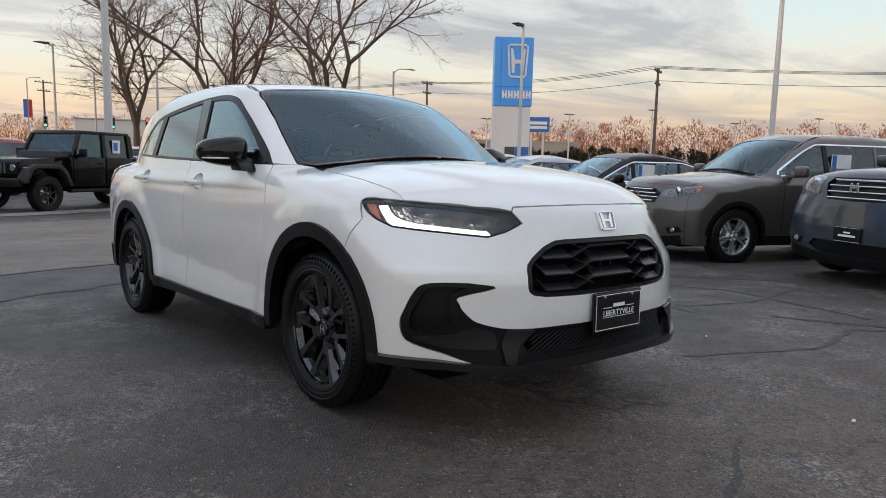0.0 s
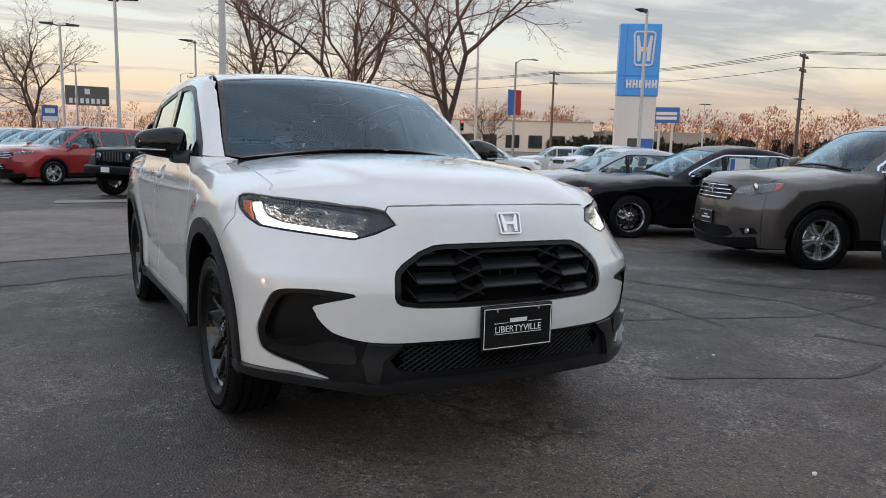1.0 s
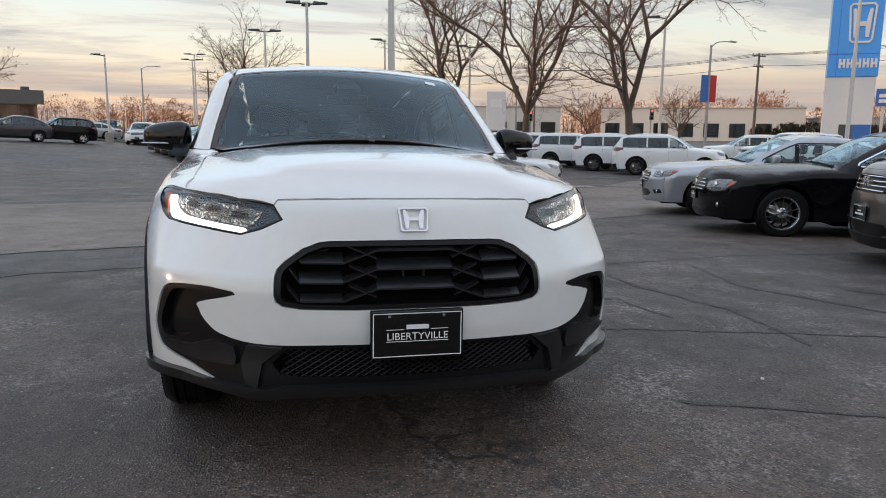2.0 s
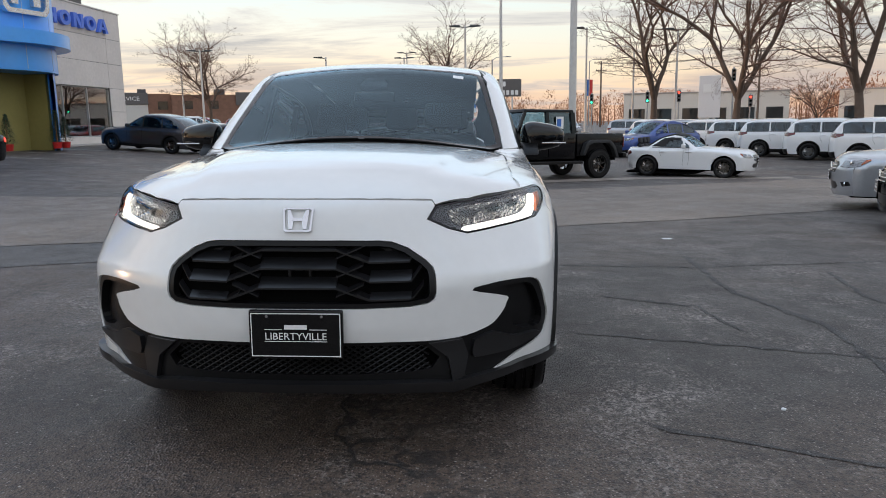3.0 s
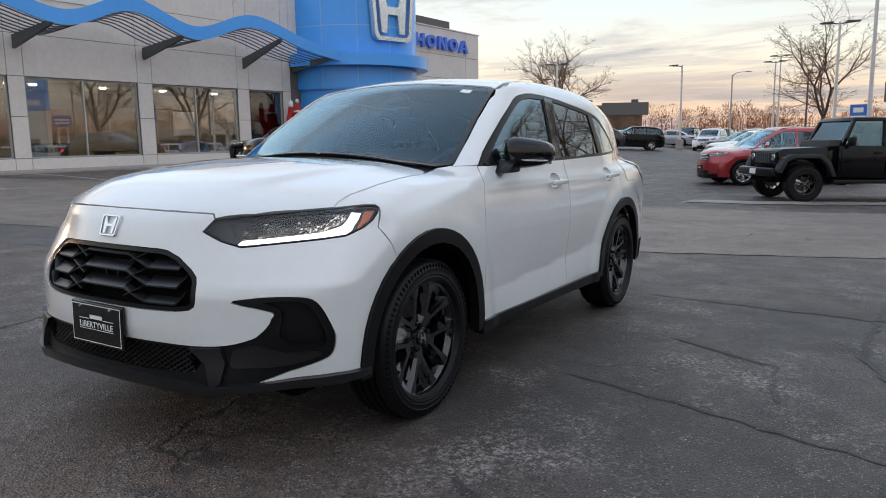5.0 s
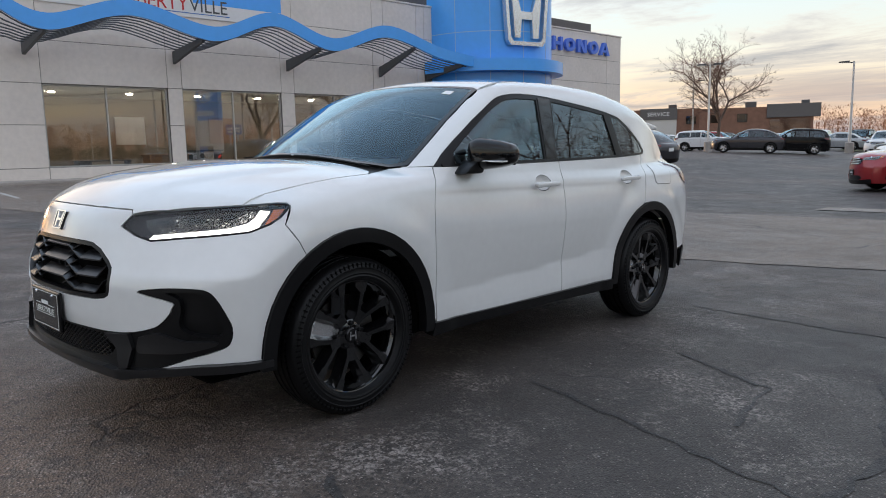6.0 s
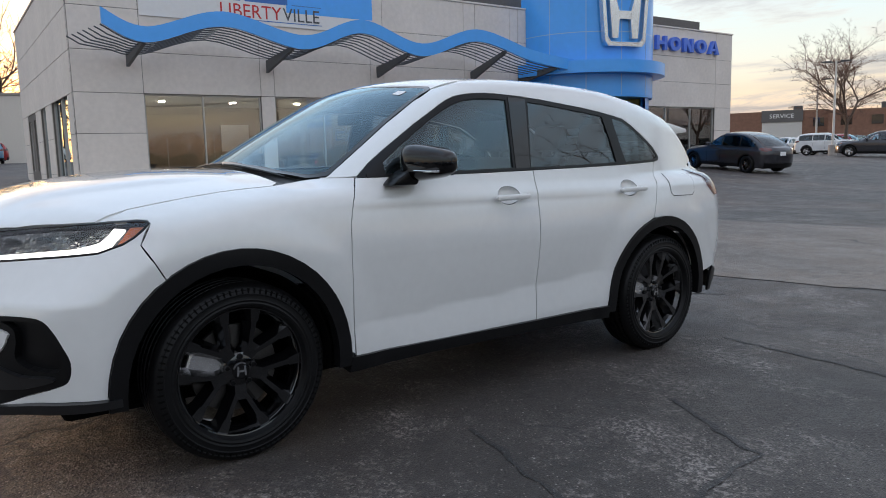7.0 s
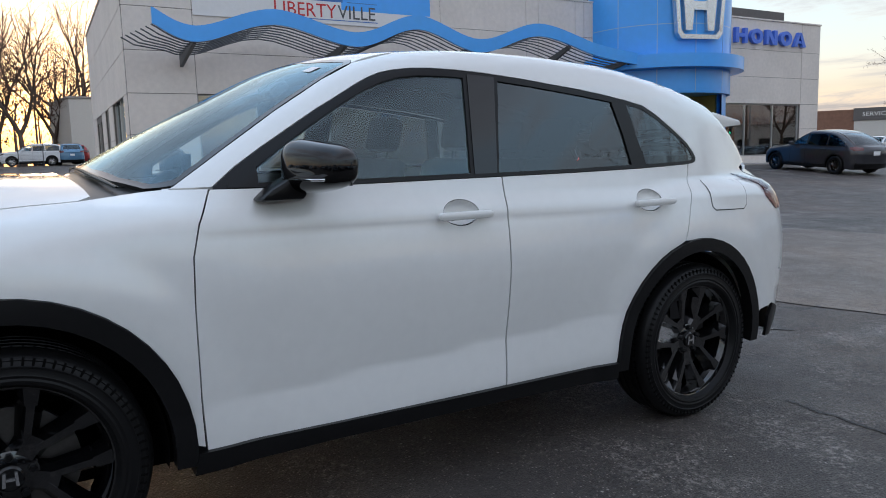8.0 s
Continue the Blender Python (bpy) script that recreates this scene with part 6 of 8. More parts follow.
        box(bm, (x - w, y - 0.4, GR + 0.7 * hh), (x + w, y + 0.4, GR + 0.75 * hh), 0.02)
        box(bm, (x - w + 0.05, y - 0.35, GR + 0.04), (x - w + 0.5, y + 0.35, GR + 0.7 * hh), 0.01)
        box(bm, (x + w - 0.12, y - 0.3, GR + 0.04), (x + w - 0.06, y + 0.3, GR + 0.7 * hh), 0.01)
        part("showroom_desk", bm, (WOODISH, DARK_METAL, GREY_IN)[i % 3], root)
    for x in (2.6, 8.9, 13.6, 20.5, 27.3, 30.0):
        bm = bmesh.new()
        box(bm, (x - 0.7, 11.90, 1.6), (x + 0.7, 11.96, 2.9), 0.01)
        part("wall_picture", bm, (SKY_BLUE, WOODISH, PAPER)[int(x) % 3], root)
    # kerb and pavement in front
    bm = bmesh.new()
    box(bm, (-0.5, -1.15, GR - 0.4), (33.5, -0.01, GR + 0.10), 0.03)
    part("front_walk", bm, CONCRETE, root, "pale concrete walk along the wall")
    # round tower
    cx, cy = 20.75, -0.22

    def ring(r0, r1, z0, z1, a0=170, a1=370, n=48):
        b = bmesh.new()
        lathe(b, [(z0, r0), (z1, r0), (z1, r1), (z0, r1), (z0, r0)], n, "z", m=pose(cx, cy, 0), arc=(radians(a0), radians(a1)))
        return b
    part("tower_upper", ring(3.10, 2.9, 3.40, 9.2), SKY_BLUE, root, "blue round upper drum", smooth=True)
    part("tower_lower", ring(2.95, 2.75, GR - 0.2, 3.40, 170, 230), SKY_BLUE, root, "blue round lower drum", smooth=True)
    part("tower_lower", ring(2.95, 2.75, GR - 0.2, 3.40, 291, 372), SKY_BLUE, root, smooth=True)
    part("tower_soffit", ring(3.10, 0.02, 3.36, 3.42), SKY_BLUE, root)
    for z in (5.95, 7.6):
        part("tower_seam", ring(3.104, 3.09, z, z + 0.03), SEAM_BLUE, root, smooth=True)
    part("tower_seam", ring(2.954, 2.94, 1.95, 1.98, 170, 230), SEAM_BLUE, root, smooth=True)
    for a in (200, 228, 256, 284, 312, 340):
        b = bmesh.new()
        box(b, (3.095, -0.015, 3.42), (3.106, 0.015, 9.2), m=pose(cx, cy, 0) @ Matrix.Rotation(radians(a), 4, "Z"))
        part("tower_seam", b, SEAM_BLUE, root)
    part("tower_flange", ring(3.62, 3.0, 4.30, 4.80, 178, 368), SKY_BLUE, root, "blue ring canopy round the drum", smooth=True)
    for lo, hi in (((18.6, -1.7, GR - 0.1), (22.2, -1.5, 3.4)), ((18.80, -2.2, GR - 0.1), (18.95, -1.7, 3.4)), ((21.85, -2.6, GR - 0.1), (22.0, -1.7, 3.4))):
        b = bmesh.new()
        box(b, lo, hi)
        part("recess_wall", b, OLIVE, root, "olive entrance recess wall")
    # badge on the tower: rounded frame with an open mark
    b = bmesh.new()
    out = [(-1.15, 1.0), (-1.0, 1.2), (1.0, 1.2), (1.15, 1.0), (0.98, -1.0), (0.82, -1.2), (-0.82, -1.2), (-0.98, -1.0)]
    inn = [(x * 0.85, z * 0.86) for x, z in out]
    bb = bmesh.new()
    v = [[bb.verts.new((x, y, z)) for x, z in p] for p, y in ((out, 0), (inn, 0), (out, 0.25), (inn, 0.25))]
    for k in range(8):
        j = (k + 1) % 8
        bb.faces.new((v[0][k], v[0][j], v[1][j], v[1][k])); bb.faces.new((v[0][j], v[0][k], v[2][k], v[2][j])); bb.faces.new((v[1][k], v[1][j], v[3][j], v[3][k]))
    merge(b, bb)
    for s in (-1, 1):
        prism(b, [(s * 0.78, 0.9), (s * 0.52, 0.9), (s * 0.25, 0.1), (s * 0.34, -0.88), (s * 0.62, -0.88)], "y", 0.02, 0.22)
    prism(b, [(-0.32, 0.2), (0.32, 0.2), (0.30, -0.12), (-0.30, -0.12)], "y", 0.02, 0.22)
    b.transform(pose(cx, cy, 6.55) @ Matrix.Rotation(radians(257 + 90), 4, "Z") @ Matrix.Translation((0, -3.30, 0)))
    part("tower_badge", b, ALLOY, root, "large silver badge in a rounded frame")
    # wavy canopy: blue fascia, dark slats, brackets
    wave = curve_pts([(0.5, 5.11), (1.65, 4.68), (3.83, 5.27), (6.34, 4.77), (8.47, 5.41), (10.78, 4.80), (13.23, 5.46), (15.8, 4.91), (17.4, 4.70), (18.4, 4.62)], 10)
    d = -2.35
    b = bmesh.new()
    prev = None
    for x, z in wave:
        c = [b.verts.new((x, d + dy, z + dz)) for dy, dz in ((0, -0.215), (0, 0.215), (0.10, 0.215), (0.10, -0.215))]
        if prev:
            for i in range(4):
                b.faces.new((prev[i], prev[(i + 1) % 4], c[(i + 1) % 4], c[i]))
        else:
            b.faces.new(c)
        prev = c
    b.faces.new(prev[::-1])
    part("canopy_fascia", b, SKY_BLUE, root, "wavy blue metal canopy fascia", smooth=True)
    for i in range(7):
        y = d + 0.28 + i * 0.28
        b = bmesh.new()
        tube(b, [(x - 0.10 * i if x < 1 else x, y, z - 0.20 - 0.02 * i) for x, z in wave[::2]], 0.022, 5)
        part("canopy_slat", b, DARK_METAL, root)
    for x in (1.57, 6.0, 10.28, 14.65, 17.3):
        z = min(wave, key=lambda p: abs(p[0] - x - 0.15))[1]
        b = bmesh.new()
        prism(b, [(-0.06, 4.05), (-0.06, 4.45), (d + 0.1, z - 0.12), (d + 0.1, z - 0.26)], "x", x - 0.05, x + 0.05, 0.008)
        part("canopy_bracket", b, DARK_METAL, root, "dark steel bracket")
    # letters along the right of the facade, as plain blocks in their colours
    x = 26.0
    for k, w in enumerate((0.95, 0.95, 0.95, 0.95, 0.95)):
        b = bmesh.new()
        x0, x1 = x, x + w * 0.86
        z0, z1 = 6.02, 6.70
        t = 0.22
        if k == 0:
            for p, q in (((x0, z0), (x0 + t, z1)), ((x1 - t, z0), (x1, z1)), ((x0 + t, 6.27), (x1 - t, 6.45))):
                box(b, (p[0], -0.20, p[1]), (q[0], -0.02, q[1]), 0.01, seg=1)
        elif k in (1, 3):
            o = [((x0 + x1) / 2 + 0.43 * math.cos(a), 6.36 + 0.34 * math.sin(a)) for a in [2 * math.pi * i / 20 for i in range(20)]]
            n_ = [((x0 + x1) / 2 + 0.20 * math.cos(a), 6.36 + 0.17 * math.sin(a)) for a in [2 * math.pi * i / 20 for i in range(20)]]
            if k == 3:
                o = [(max(p[0], x0), p[1]) for p in o]
            bb = bmesh.new()
            vo = [bb.verts.new((p[0], -0.20, p[1])) for p in o]; vi = [bb.verts.new((p[0], -0.20, p[1])) for p in n_]
            wo = [bb.verts.new((p[0], -0.02, p[1])) for p in o]; wi = [bb.verts.new((p[0], -0.02, p[1])) for p in n_]
            for i in range(20):
                j = (i + 1) % 20
                bb.faces.new((vo[i], vo[j], vi[j], vi[i])); bb.faces.new((vo[j], vo[i], wo[i], wo[j])); bb.faces.new((vi[i], vi[j], wi[j], wi[i]))
            merge(b, bb)
        elif k == 2:
            for p, q in (((x0, z0), (x0 + t, z1)), ((x1 - t, z0), (x1, z1))):
                box(b, (p[0], -0.20, p[1]), (q[0], -0.02, q[1]), 0.01, seg=1)
            prism(b, [(x0 + 0.05, z1), (x0 + 0.30, z1), (x1 - 0.05, z0), (x1 - 0.30, z0)], "y", -0.19, -0.03)
        else:
            m_ = (x0 + x1) / 2
            prism(b, [(x0 - 0.05, z0), (x0 + 0.18, z0), (m_ + 0.02, z1), (m_ - 0.10, z1)], "y", -0.20, -0.02)
            prism(b, [(x1 + 0.05, z0), (x1 - 0.20, z0), (m_ - 0.06, z1), (m_ + 0.12, z1)], "y", -0.195, -0.025)
            box(b, (x0 + 0.2, -0.18, 6.18), (x1 - 0.2, -0.04, 6.30))
        part("sign_letter", b, SIGN_BLUE, root, "raised blue sign letter shape")
        x += 1.06
    # vinyl banner above the canopy
    b = bmesh.new()
    box(b, (2.0, -0.035, 5.62), (10.15, -0.012, 7.1))
    bn = part("banner", b, BANNER_WHITE, root, "white vinyl banner with red and blue print")
    b = bmesh.new(); box(b, (6.8, -0.040, 6.10), (10.15, -0.036, 7.1)); part("banner_field", b, SKY_BLUE, bn)
    words("banner_word", "LIBERTY", 0.62, RED_PRINT, bn, Matrix.Translation((5.55, -0.042, 5.82)) @ pose(0, 0, 0, 90), width=2.1, depth=0.002)
    words("banner_word", "VILLE", 0.62, DARK_METAL, bn, Matrix.Translation((7.35, -0.044, 5.82)) @ pose(0, 0, 0, 90), width=1.35, depth=0.002)
    for x0, x1, z0, z1 in ((4.2, 8.1, 5.74, 5.765), (4.2, 5.2, 6.34, 6.365), (7.0, 8.1, 6.34, 6.365), (5.35, 6.85, 6.34, 6.62)):
        b = bmesh.new()
        box(b, (x0, -0.042, z0), (x1, -0.037, z1))
        part("banner_bar", b, BLUE_INK, bn)


build_shop(shop)

# holiday things by the entrance
def lathe_thing(name, label, category, prof, mat, m, extra=None, n=20):
    bm = bmesh.new()
    lathe(bm, prof, n, "z")
    if extra:
        extra(bm)
    ob = part(name, bm, mat, None, smooth=True)
    ob.matrix_world = m
    return tagged(ob, label, category)


def shop_at(a, d, z):
    return BM @ pose(a, d, z)


RED_CLOTH = surface("red_fabric", (0.50, 0.015, 0.015), 0.6, grain=0.1)
WHITE_CLOTH = surface("white_fleece", (0.75, 0.74, 0.72), 0.9, grain=0.06)


def holiday_figure():
    bm = bmesh.new()
    lathe(bm, [(0, 0.0), (0, 0.34), (0.35, 0.42), (0.85, 0.40), (1.2, 0.26), (1.32, 0.20), (1.45, 0.21), (1.62, 0.17), (1.80, 0.08), (1.92, 0.03), (1.95, 0)], 24, "z")
    tube(bm, [(-0.25, 0, 1.05), (-0.48, -0.05, 1.35), (-0.42, -0.1, 1.75)], [0.13, 0.12, 0.10], 10)
    tube(bm, [(0.25, 0, 1.0), (0.42, -0.12, 0.75), (0.50, -0.2, 0.45)], [0.13, 0.12, 0.10], 10)
    k = len(bm.faces)
    for c, r in (((0, -0.22, 1.15), (0.19, 0.14, 0.28)), ((0, -0.02, 1.60), (0.22, 0.21, 0.06)), ((-0.42, -0.1, 1.85), (0.10, 0.08, 0.12)), ((0.52, -0.22, 0.38), (0.11, 0.10, 0.12)), ((0, 0, 1.97), (0.07, 0.07, 0.07)), ((0, -0.36, 0.8), (0.05, 0.08, 0.35))):
        b = bmesh.new()
        bmesh.ops.create_uvsphere(b, u_segments=14, v_segments=10, radius=1)
        merge(bm, b, Matrix.Translation(c) @ Matrix.Diagonal((*r, 1)))
    bm.faces.ensure_lookup_table()
    for f in bm.faces[k:]:
        f.material_index = 1
    ob = part("holiday_figure", bm, RED_CLOTH, None, smooth=True)
    ob.data.materials.append(WHITE_CLOTH)
    ob.matrix_world = shop_at(16.9, -0.65, GR + 0.10) @ Matrix.Diagonal((1.12, 1.1, 1.22, 1))
    tagged(ob, "tall red and white inflatable holiday figure by the wall", "holiday figure")


holiday_figure()
GREEN_NEEDLE = surface("dark_green_needles", (0.02, 0.05, 0.022), 0.8, grain=0.4, scale=20)


def little_tree(a, d, hh, name="christmas_tree"):
    root = thing(name, "small dark green christmas tree with white lights in a pot", "christmas tree", shop_at(a, d, GR + 0.10))
    rnd = random.Random(int(a * 10))
    vs, fs = [], []
    for i in range(900):
        t = rnd.random() ** 0.8
        r = (1 - t) * 0.42 * hh / 1.6 * rnd.uniform(0.5, 1.05)
        an = rnd.uniform(0, 6.283)
        p = Vector((r * math.cos(an), r * math.sin(an), 0.25 + t * (hh - 0.25)))
        o = Vector((math.cos(an), math.sin(an), -0.3)) * 0.09
        s = Vector((-math.sin(an), math.cos(an), 0)) * 0.022
        k = len(vs)
        vs += [p - s, p + s, p + o]
        fs.append((k, k + 1, k + 2))
    raw("crown", vs, fs, GREEN_NEEDLE, root)
    bm = bmesh.new(); tube(bm, [(0, 0, 0), (0, 0, hh * 0.9)], [0.03, 0.01], 6); part("trunk", bm, WOODISH, root)
    bm = bmesh.new(); lathe(bm, [(0, 0.0), (0, 0.14), (0.24, 0.18), (0.24, 0.0)], 16, "z"); part("pot", bm, RED_CLOTH, root, "red pot", smooth=True)


little_tree(21.0, -3.4, 1.5)
little_tree(21.7, -3.3, 1.25)
little_tree(18.2, -3.4, 1.3)


# ---- pickup truck, roadster and the rows of parked cars ----
def pickup(m):
    root = thing("black_pickup", "black boxy off-road pickup truck with wide fenders and black wheels", "pickup truck", m)
    P = BLACK_PAINT

    def sheet(name, outline, x, mat=P, bevel=0.03, parent=root, label=""):
        bm = bmesh.new()
        prism(bm, outline, "x", -x, x, bevel)
        return part(name, bm, mat, parent, label, smooth=True)
    sheet("bonnet", [(-0.55, 0.72), (-0.55, 1.12), (-0.45, 1.17), (0.75, 1.25), (0.75, 0.60), (0.45, 0.55), (-0.30, 0.70)], 0.70)
    sheet("cab_lower", [(0.75, 0.55), (0.75, 1.25), (2.72, 1.25), (2.72, 0.55)], 0.80)
    sheet("bed", [(2.76, 0.62), (2.76, 1.24), (4.42, 1.24), (4.42, 0.66), (4.1, 0.62)], 0.80)
    sheet("ladder_frame", [(-0.6, 0.42), (-0.6, 0.55), (4.4, 0.62), (4.4, 0.48)], 0.52, DARK, 0.01)
    sheet("hard_top", [(1.06, 1.82), (1.10, 1.87), (2.66, 1.87), (2.70, 1.83), (2.70, 1.80), (1.04, 1.79)], 0.70, TRIM, 0.02)
    for s in (-1, 1):
        # window posts
        for poly in ([(0.78, 1.25), (0.86, 1.25), (1.12, 1.80), (1.04, 1.80)], [(1.72, 1.25), (1.84, 1.25), (1.82, 1.80), (1.74, 1.80)], [(2.58, 1.25), (2.72, 1.25), (2.70, 1.80), (2.56, 1.80)]):
            bm = bmesh.new()
            prism(bm, poly, "x", 0.66, 0.74)
            for v in bm.verts:
                v.co.x += 0.07 * (1.80 - v.co.z) / 0.55
            bm.transform(Matrix.Diagonal((s, 1, 1, 1)))
            part("window_post", bm, P, root)
        for poly, g in (([(0.86, 1.25), (1.72, 1.25), (1.74, 1.79), (1.12, 1.79)], GLASS), ([(1.84, 1.25), (2.58, 1.25), (2.56, 1.79), (1.82, 1.79)], PRIVACY)):
            bm = bmesh.new()
            prism(bm, poly, "x", 0.69, 0.70)
            for v in bm.verts:
                v.co.x += 0.07 * (1.80 - v.co.z) / 0.55
            bm.transform(Matrix.Diagonal((s, 1, 1, 1)))
            part("side_window", bm, g, root)
        for y0, y1 in ((0.80, 1.76), (1.80, 2.68)):
            bm = bmesh.new()
            box(bm, (0.795, y0, 0.62), (0.825, y1, 1.24), 0.012)
            box(bm, (0.82, y1 - 0.24, 1.08), (0.85, y1 - 0.06, 1.12), 0.008)
            bm.transform(Matrix.Diagonal((s, 1, 1, 1)))
            part("door", bm, P, root, smooth=True)
        for c in (0.0, 3.49):
            bm = bmesh.new()
            o = [(c - 0.62, 0.66), (c - 0.50, 0.98), (c - 0.34, 1.06), (c + 0.34, 1.06), (c + 0.52, 0.90), (c + 0.66, 0.58), (c + 0.58, 0.56), (c + 0.44, 0.84), (c + 0.28, 0.97), (c - 0.28, 0.97), (c - 0.42, 0.90), (c - 0.54, 0.64)]
            prism(bm, o, "x", 0.66, 0.95, 0.012)
            bm.transform(Matrix.Diagonal((s, 1, 1, 1)))
            part("wheel_fender", bm, surface_black_satin, root, "grey-black plastic fender flare", smooth=True)
            wheel(root, s * 0.80, c, 0.405, 0.405, 0.235, 0.25, "seven", WHEEL_BLACK)
            bm = bmesh.new()
            lathe(bm, [(s * 0.40, 0.0), (s * 0.40, 0.50), (s * 0.78, 0.50)], 18, "x", m=pose(0, c, 0.45), arc=(0, math.pi))
            part("wheel_well", bm, DARK, root)
        bm = bmesh.new(); box(bm, (0.76, 0.62, 0.42), (0.92, 2.9, 0.50), 0.02)
        bm.transform(Matrix.Diagonal((s, 1, 1, 1))); part("side_step", bm, PLASTIC, root)
        bm = bmesh.new(); box(bm, (0.86, 0.88, 1.24), (1.06, 0.98, 1.44), 0.03); box(bm, (0.74, 0.90, 1.24), (0.90, 0.96, 1.30), 0.01)
        bm.transform(Matrix.Diagonal((s, 1, 1, 1))); part("door_mirror", bm, PLASTIC, root, smooth=True)
        bm = bmesh.new(); lathe(bm, [(-0.60, 0.0), (-0.585, 0.075), (-0.55, 0.088)], 20, "y", m=pose(s * 0.53, 0, 0.98)); part("headlamp", bm, CHROME, root, "round headlamp", smooth=True)
        bm = bmesh.new(); box(bm, (s * 0.80 - 0.08, -0.30, 0.93), (s * 0.80 + 0.08, -0.27, 0.97), 0.01, m=Matrix.Translation((0, -0.20, 0.02))); part("turn_signal", bm, AMBER, root)
        bm = bmesh.new(); box(bm, (s * 0.74 - 0.07, 4.41, 0.85), (s * 0.74 + 0.07, 4.45, 1.15), 0.02); part("tail_lamp", bm, RED_LENS, root)
        bm = bmesh.new(); lathe(bm, [(-0.78, 0.0), (-0.77, 0.05), (-0.74, 0.055)], 14, "y", m=pose(s * 0.42, 0, 0.66)); part("fog_lamp", bm, CHROME, root, smooth=True)
    bm = bmesh.new(); box(bm, (-0.66, -0.57, 0.80), (0.66, -0.53, 1.12), 0.04); part("grille", bm, TRIM, root)
    for i in range(7):
        bm = bmesh.new(); box(bm, (-0.36 + i * 0.105, -0.585, 0.84), (-0.31 + i * 0.105, -0.56, 1.07), 0.015); part("grille_slot", bm, DARK_METAL, root)
    bm = bmesh.new(); prism(bm, [(-0.78, 0.56), (-0.78, 0.74), (-0.66, 0.76), (-0.60, 0.58)], "x", -0.84, 0.84, 0.03); part("front_bumper", bm, PLASTIC, root, smooth=True)
    bm = bmesh.new(); box(bm, (-0.15, -0.80, 0.60), (0.15, -0.79, 0.72)); part("front_plate", bm, PAPER, root)
    bm = bmesh.new(); prism(bm, [(4.42, 0.55), (4.42, 0.70), (4.56, 0.70), (4.56, 0.56)], "x", -0.82, 0.82, 0.03); part("rear_bumper", bm, PLASTIC, root, smooth=True)
    bm = bmesh.new(); prism(bm, [(0.80, 1.25), (0.82, 1.25), (1.10, 1.80), (1.08, 1.80)], "x", -0.70, 0.70); part("windscreen", bm, SCREEN, root)
    bm = bmesh.new(); box(bm, (0.770, 2.05, 1.36), (0.775, 2.30, 1.68)); sh = part("price_sheet", bm, PAPER, root, "white price sheet on the window")
    bm = bmesh.new(); box(bm, (0.776, 2.08, 1.42), (0.778, 2.22, 1.62)); part("sheet_print", bm, BLUE_INK, sh)
    cabin(root, y0=1.25, z0=0.95, dash=0.65, length=2.2)
    return root


surface_black_satin = surface("grey_black_plastic", (0.028, 0.029, 0.031), 0.5, grain=0.12, spec=0.25)


def heading_of(f, r):
    return math.degrees(math.atan2(f[1] - r[1], f[0] - r[0]))


def from_wheels(f, r, half, side):
    """The pose of a car whose visible wheels stand at f (front) and r (rear), on the given side (1 left, -1 right)."""
    a = heading_of(f, r)
    n = Vector((-math.sin(radians(a)), math.cos(radians(a))))
    x, y = f[0] - n.x * half * side, f[1] - n.y * half * side
    return stand(x, y, a)


pickup(from_wheels((1.06, 15.19), (4.04, 17.01), 0.93, 1))

ROADSTER = dict(front=-0.80, rear=3.10, axle=2.31, h=1.33, hood=0.84, belt=0.88, ws=(0.70, 1.30), back=(1.85, 2.35), hw=0.865)
ROAD_BODY = make_body(deck=0.90, **ROADSTER)
road = car("white_roadster", "small white roadster with folding black soft top", ROAD_BODY, WHITE2, from_wheels((7.42, 17.05), (5.62, 18.10), 0.75, -1) @ Matrix.Scale(0.92, 4), style="ten", R=0.31, rim=0.215, sedan=True, clad=False, face=STEEL, step=0.06, **ROADSTER)
top_ = [(0, 1.26), (0.50, 1.30), (0.56, 1.60), (0.54, 1.90), (0.60, 2.28), (0.3, 2.36), (0, 2.38)]
panel("soft_top", ROAD_BODY, "top", mirrored(top_), CLOTH, road, step=0.04, off=0.03, gap=0, label="black cloth soft top")
for sg in (1, -1):
    panel("soft_top_side", ROAD_BODY, "side", [(1.30, 1.13), (1.32, 1.19), (1.6, 1.20), (1.84, 1.17), (2.03, 1.02), (2.20, 0.93), (1.80, 0.93), (1.74, 1.0), (1.66, 1.11), (1.45, 1.14)], CLOTH, road, step=0.05, off=0.014, gap=0, sign=sg)

car("red_minivan", "red minivan with dark glass parked behind the truck", VAN_BODY, RED_PAINT, stand(-1.55, 21.25, 212), style="split", R=0.35, rim=0.24, sheet=False, plate=True, lit=False, step=0.07,
    lamp=[(0.34, 0.86), (0.36, 0.93), (0.60, 0.955), (0.80, 0.985), (0.80, 0.93), (0.62, 0.87)], **VAN)

# the row that runs off beside the red van
row_van = [(-2.1, 24.4, WHITE2, "white"), (-2.8, 27.4, BLUE_PAINT, "blue"), (-3.1, 30.9, WHITE2, "white"), (-3.8, 33.8, DARKGREY_PAINT, "dark grey"), (-4.5, 36.7, WHITE2, "white"), (-5.2, 39.6, SILVER_PAINT, "silver"), (-5.9, 42.5, BLACK_PAINT, "black")]
for i, (x, y, p, c) in enumerate(row_van):
    car("parked_car", f"{c} crossover in a long row of parked cars", HATCH_BODY if i % 2 else SUV_BODY, p, stand(x, y, 212), step=0.11, group="row beside the red van", **(HATCH if i % 2 else SUV))

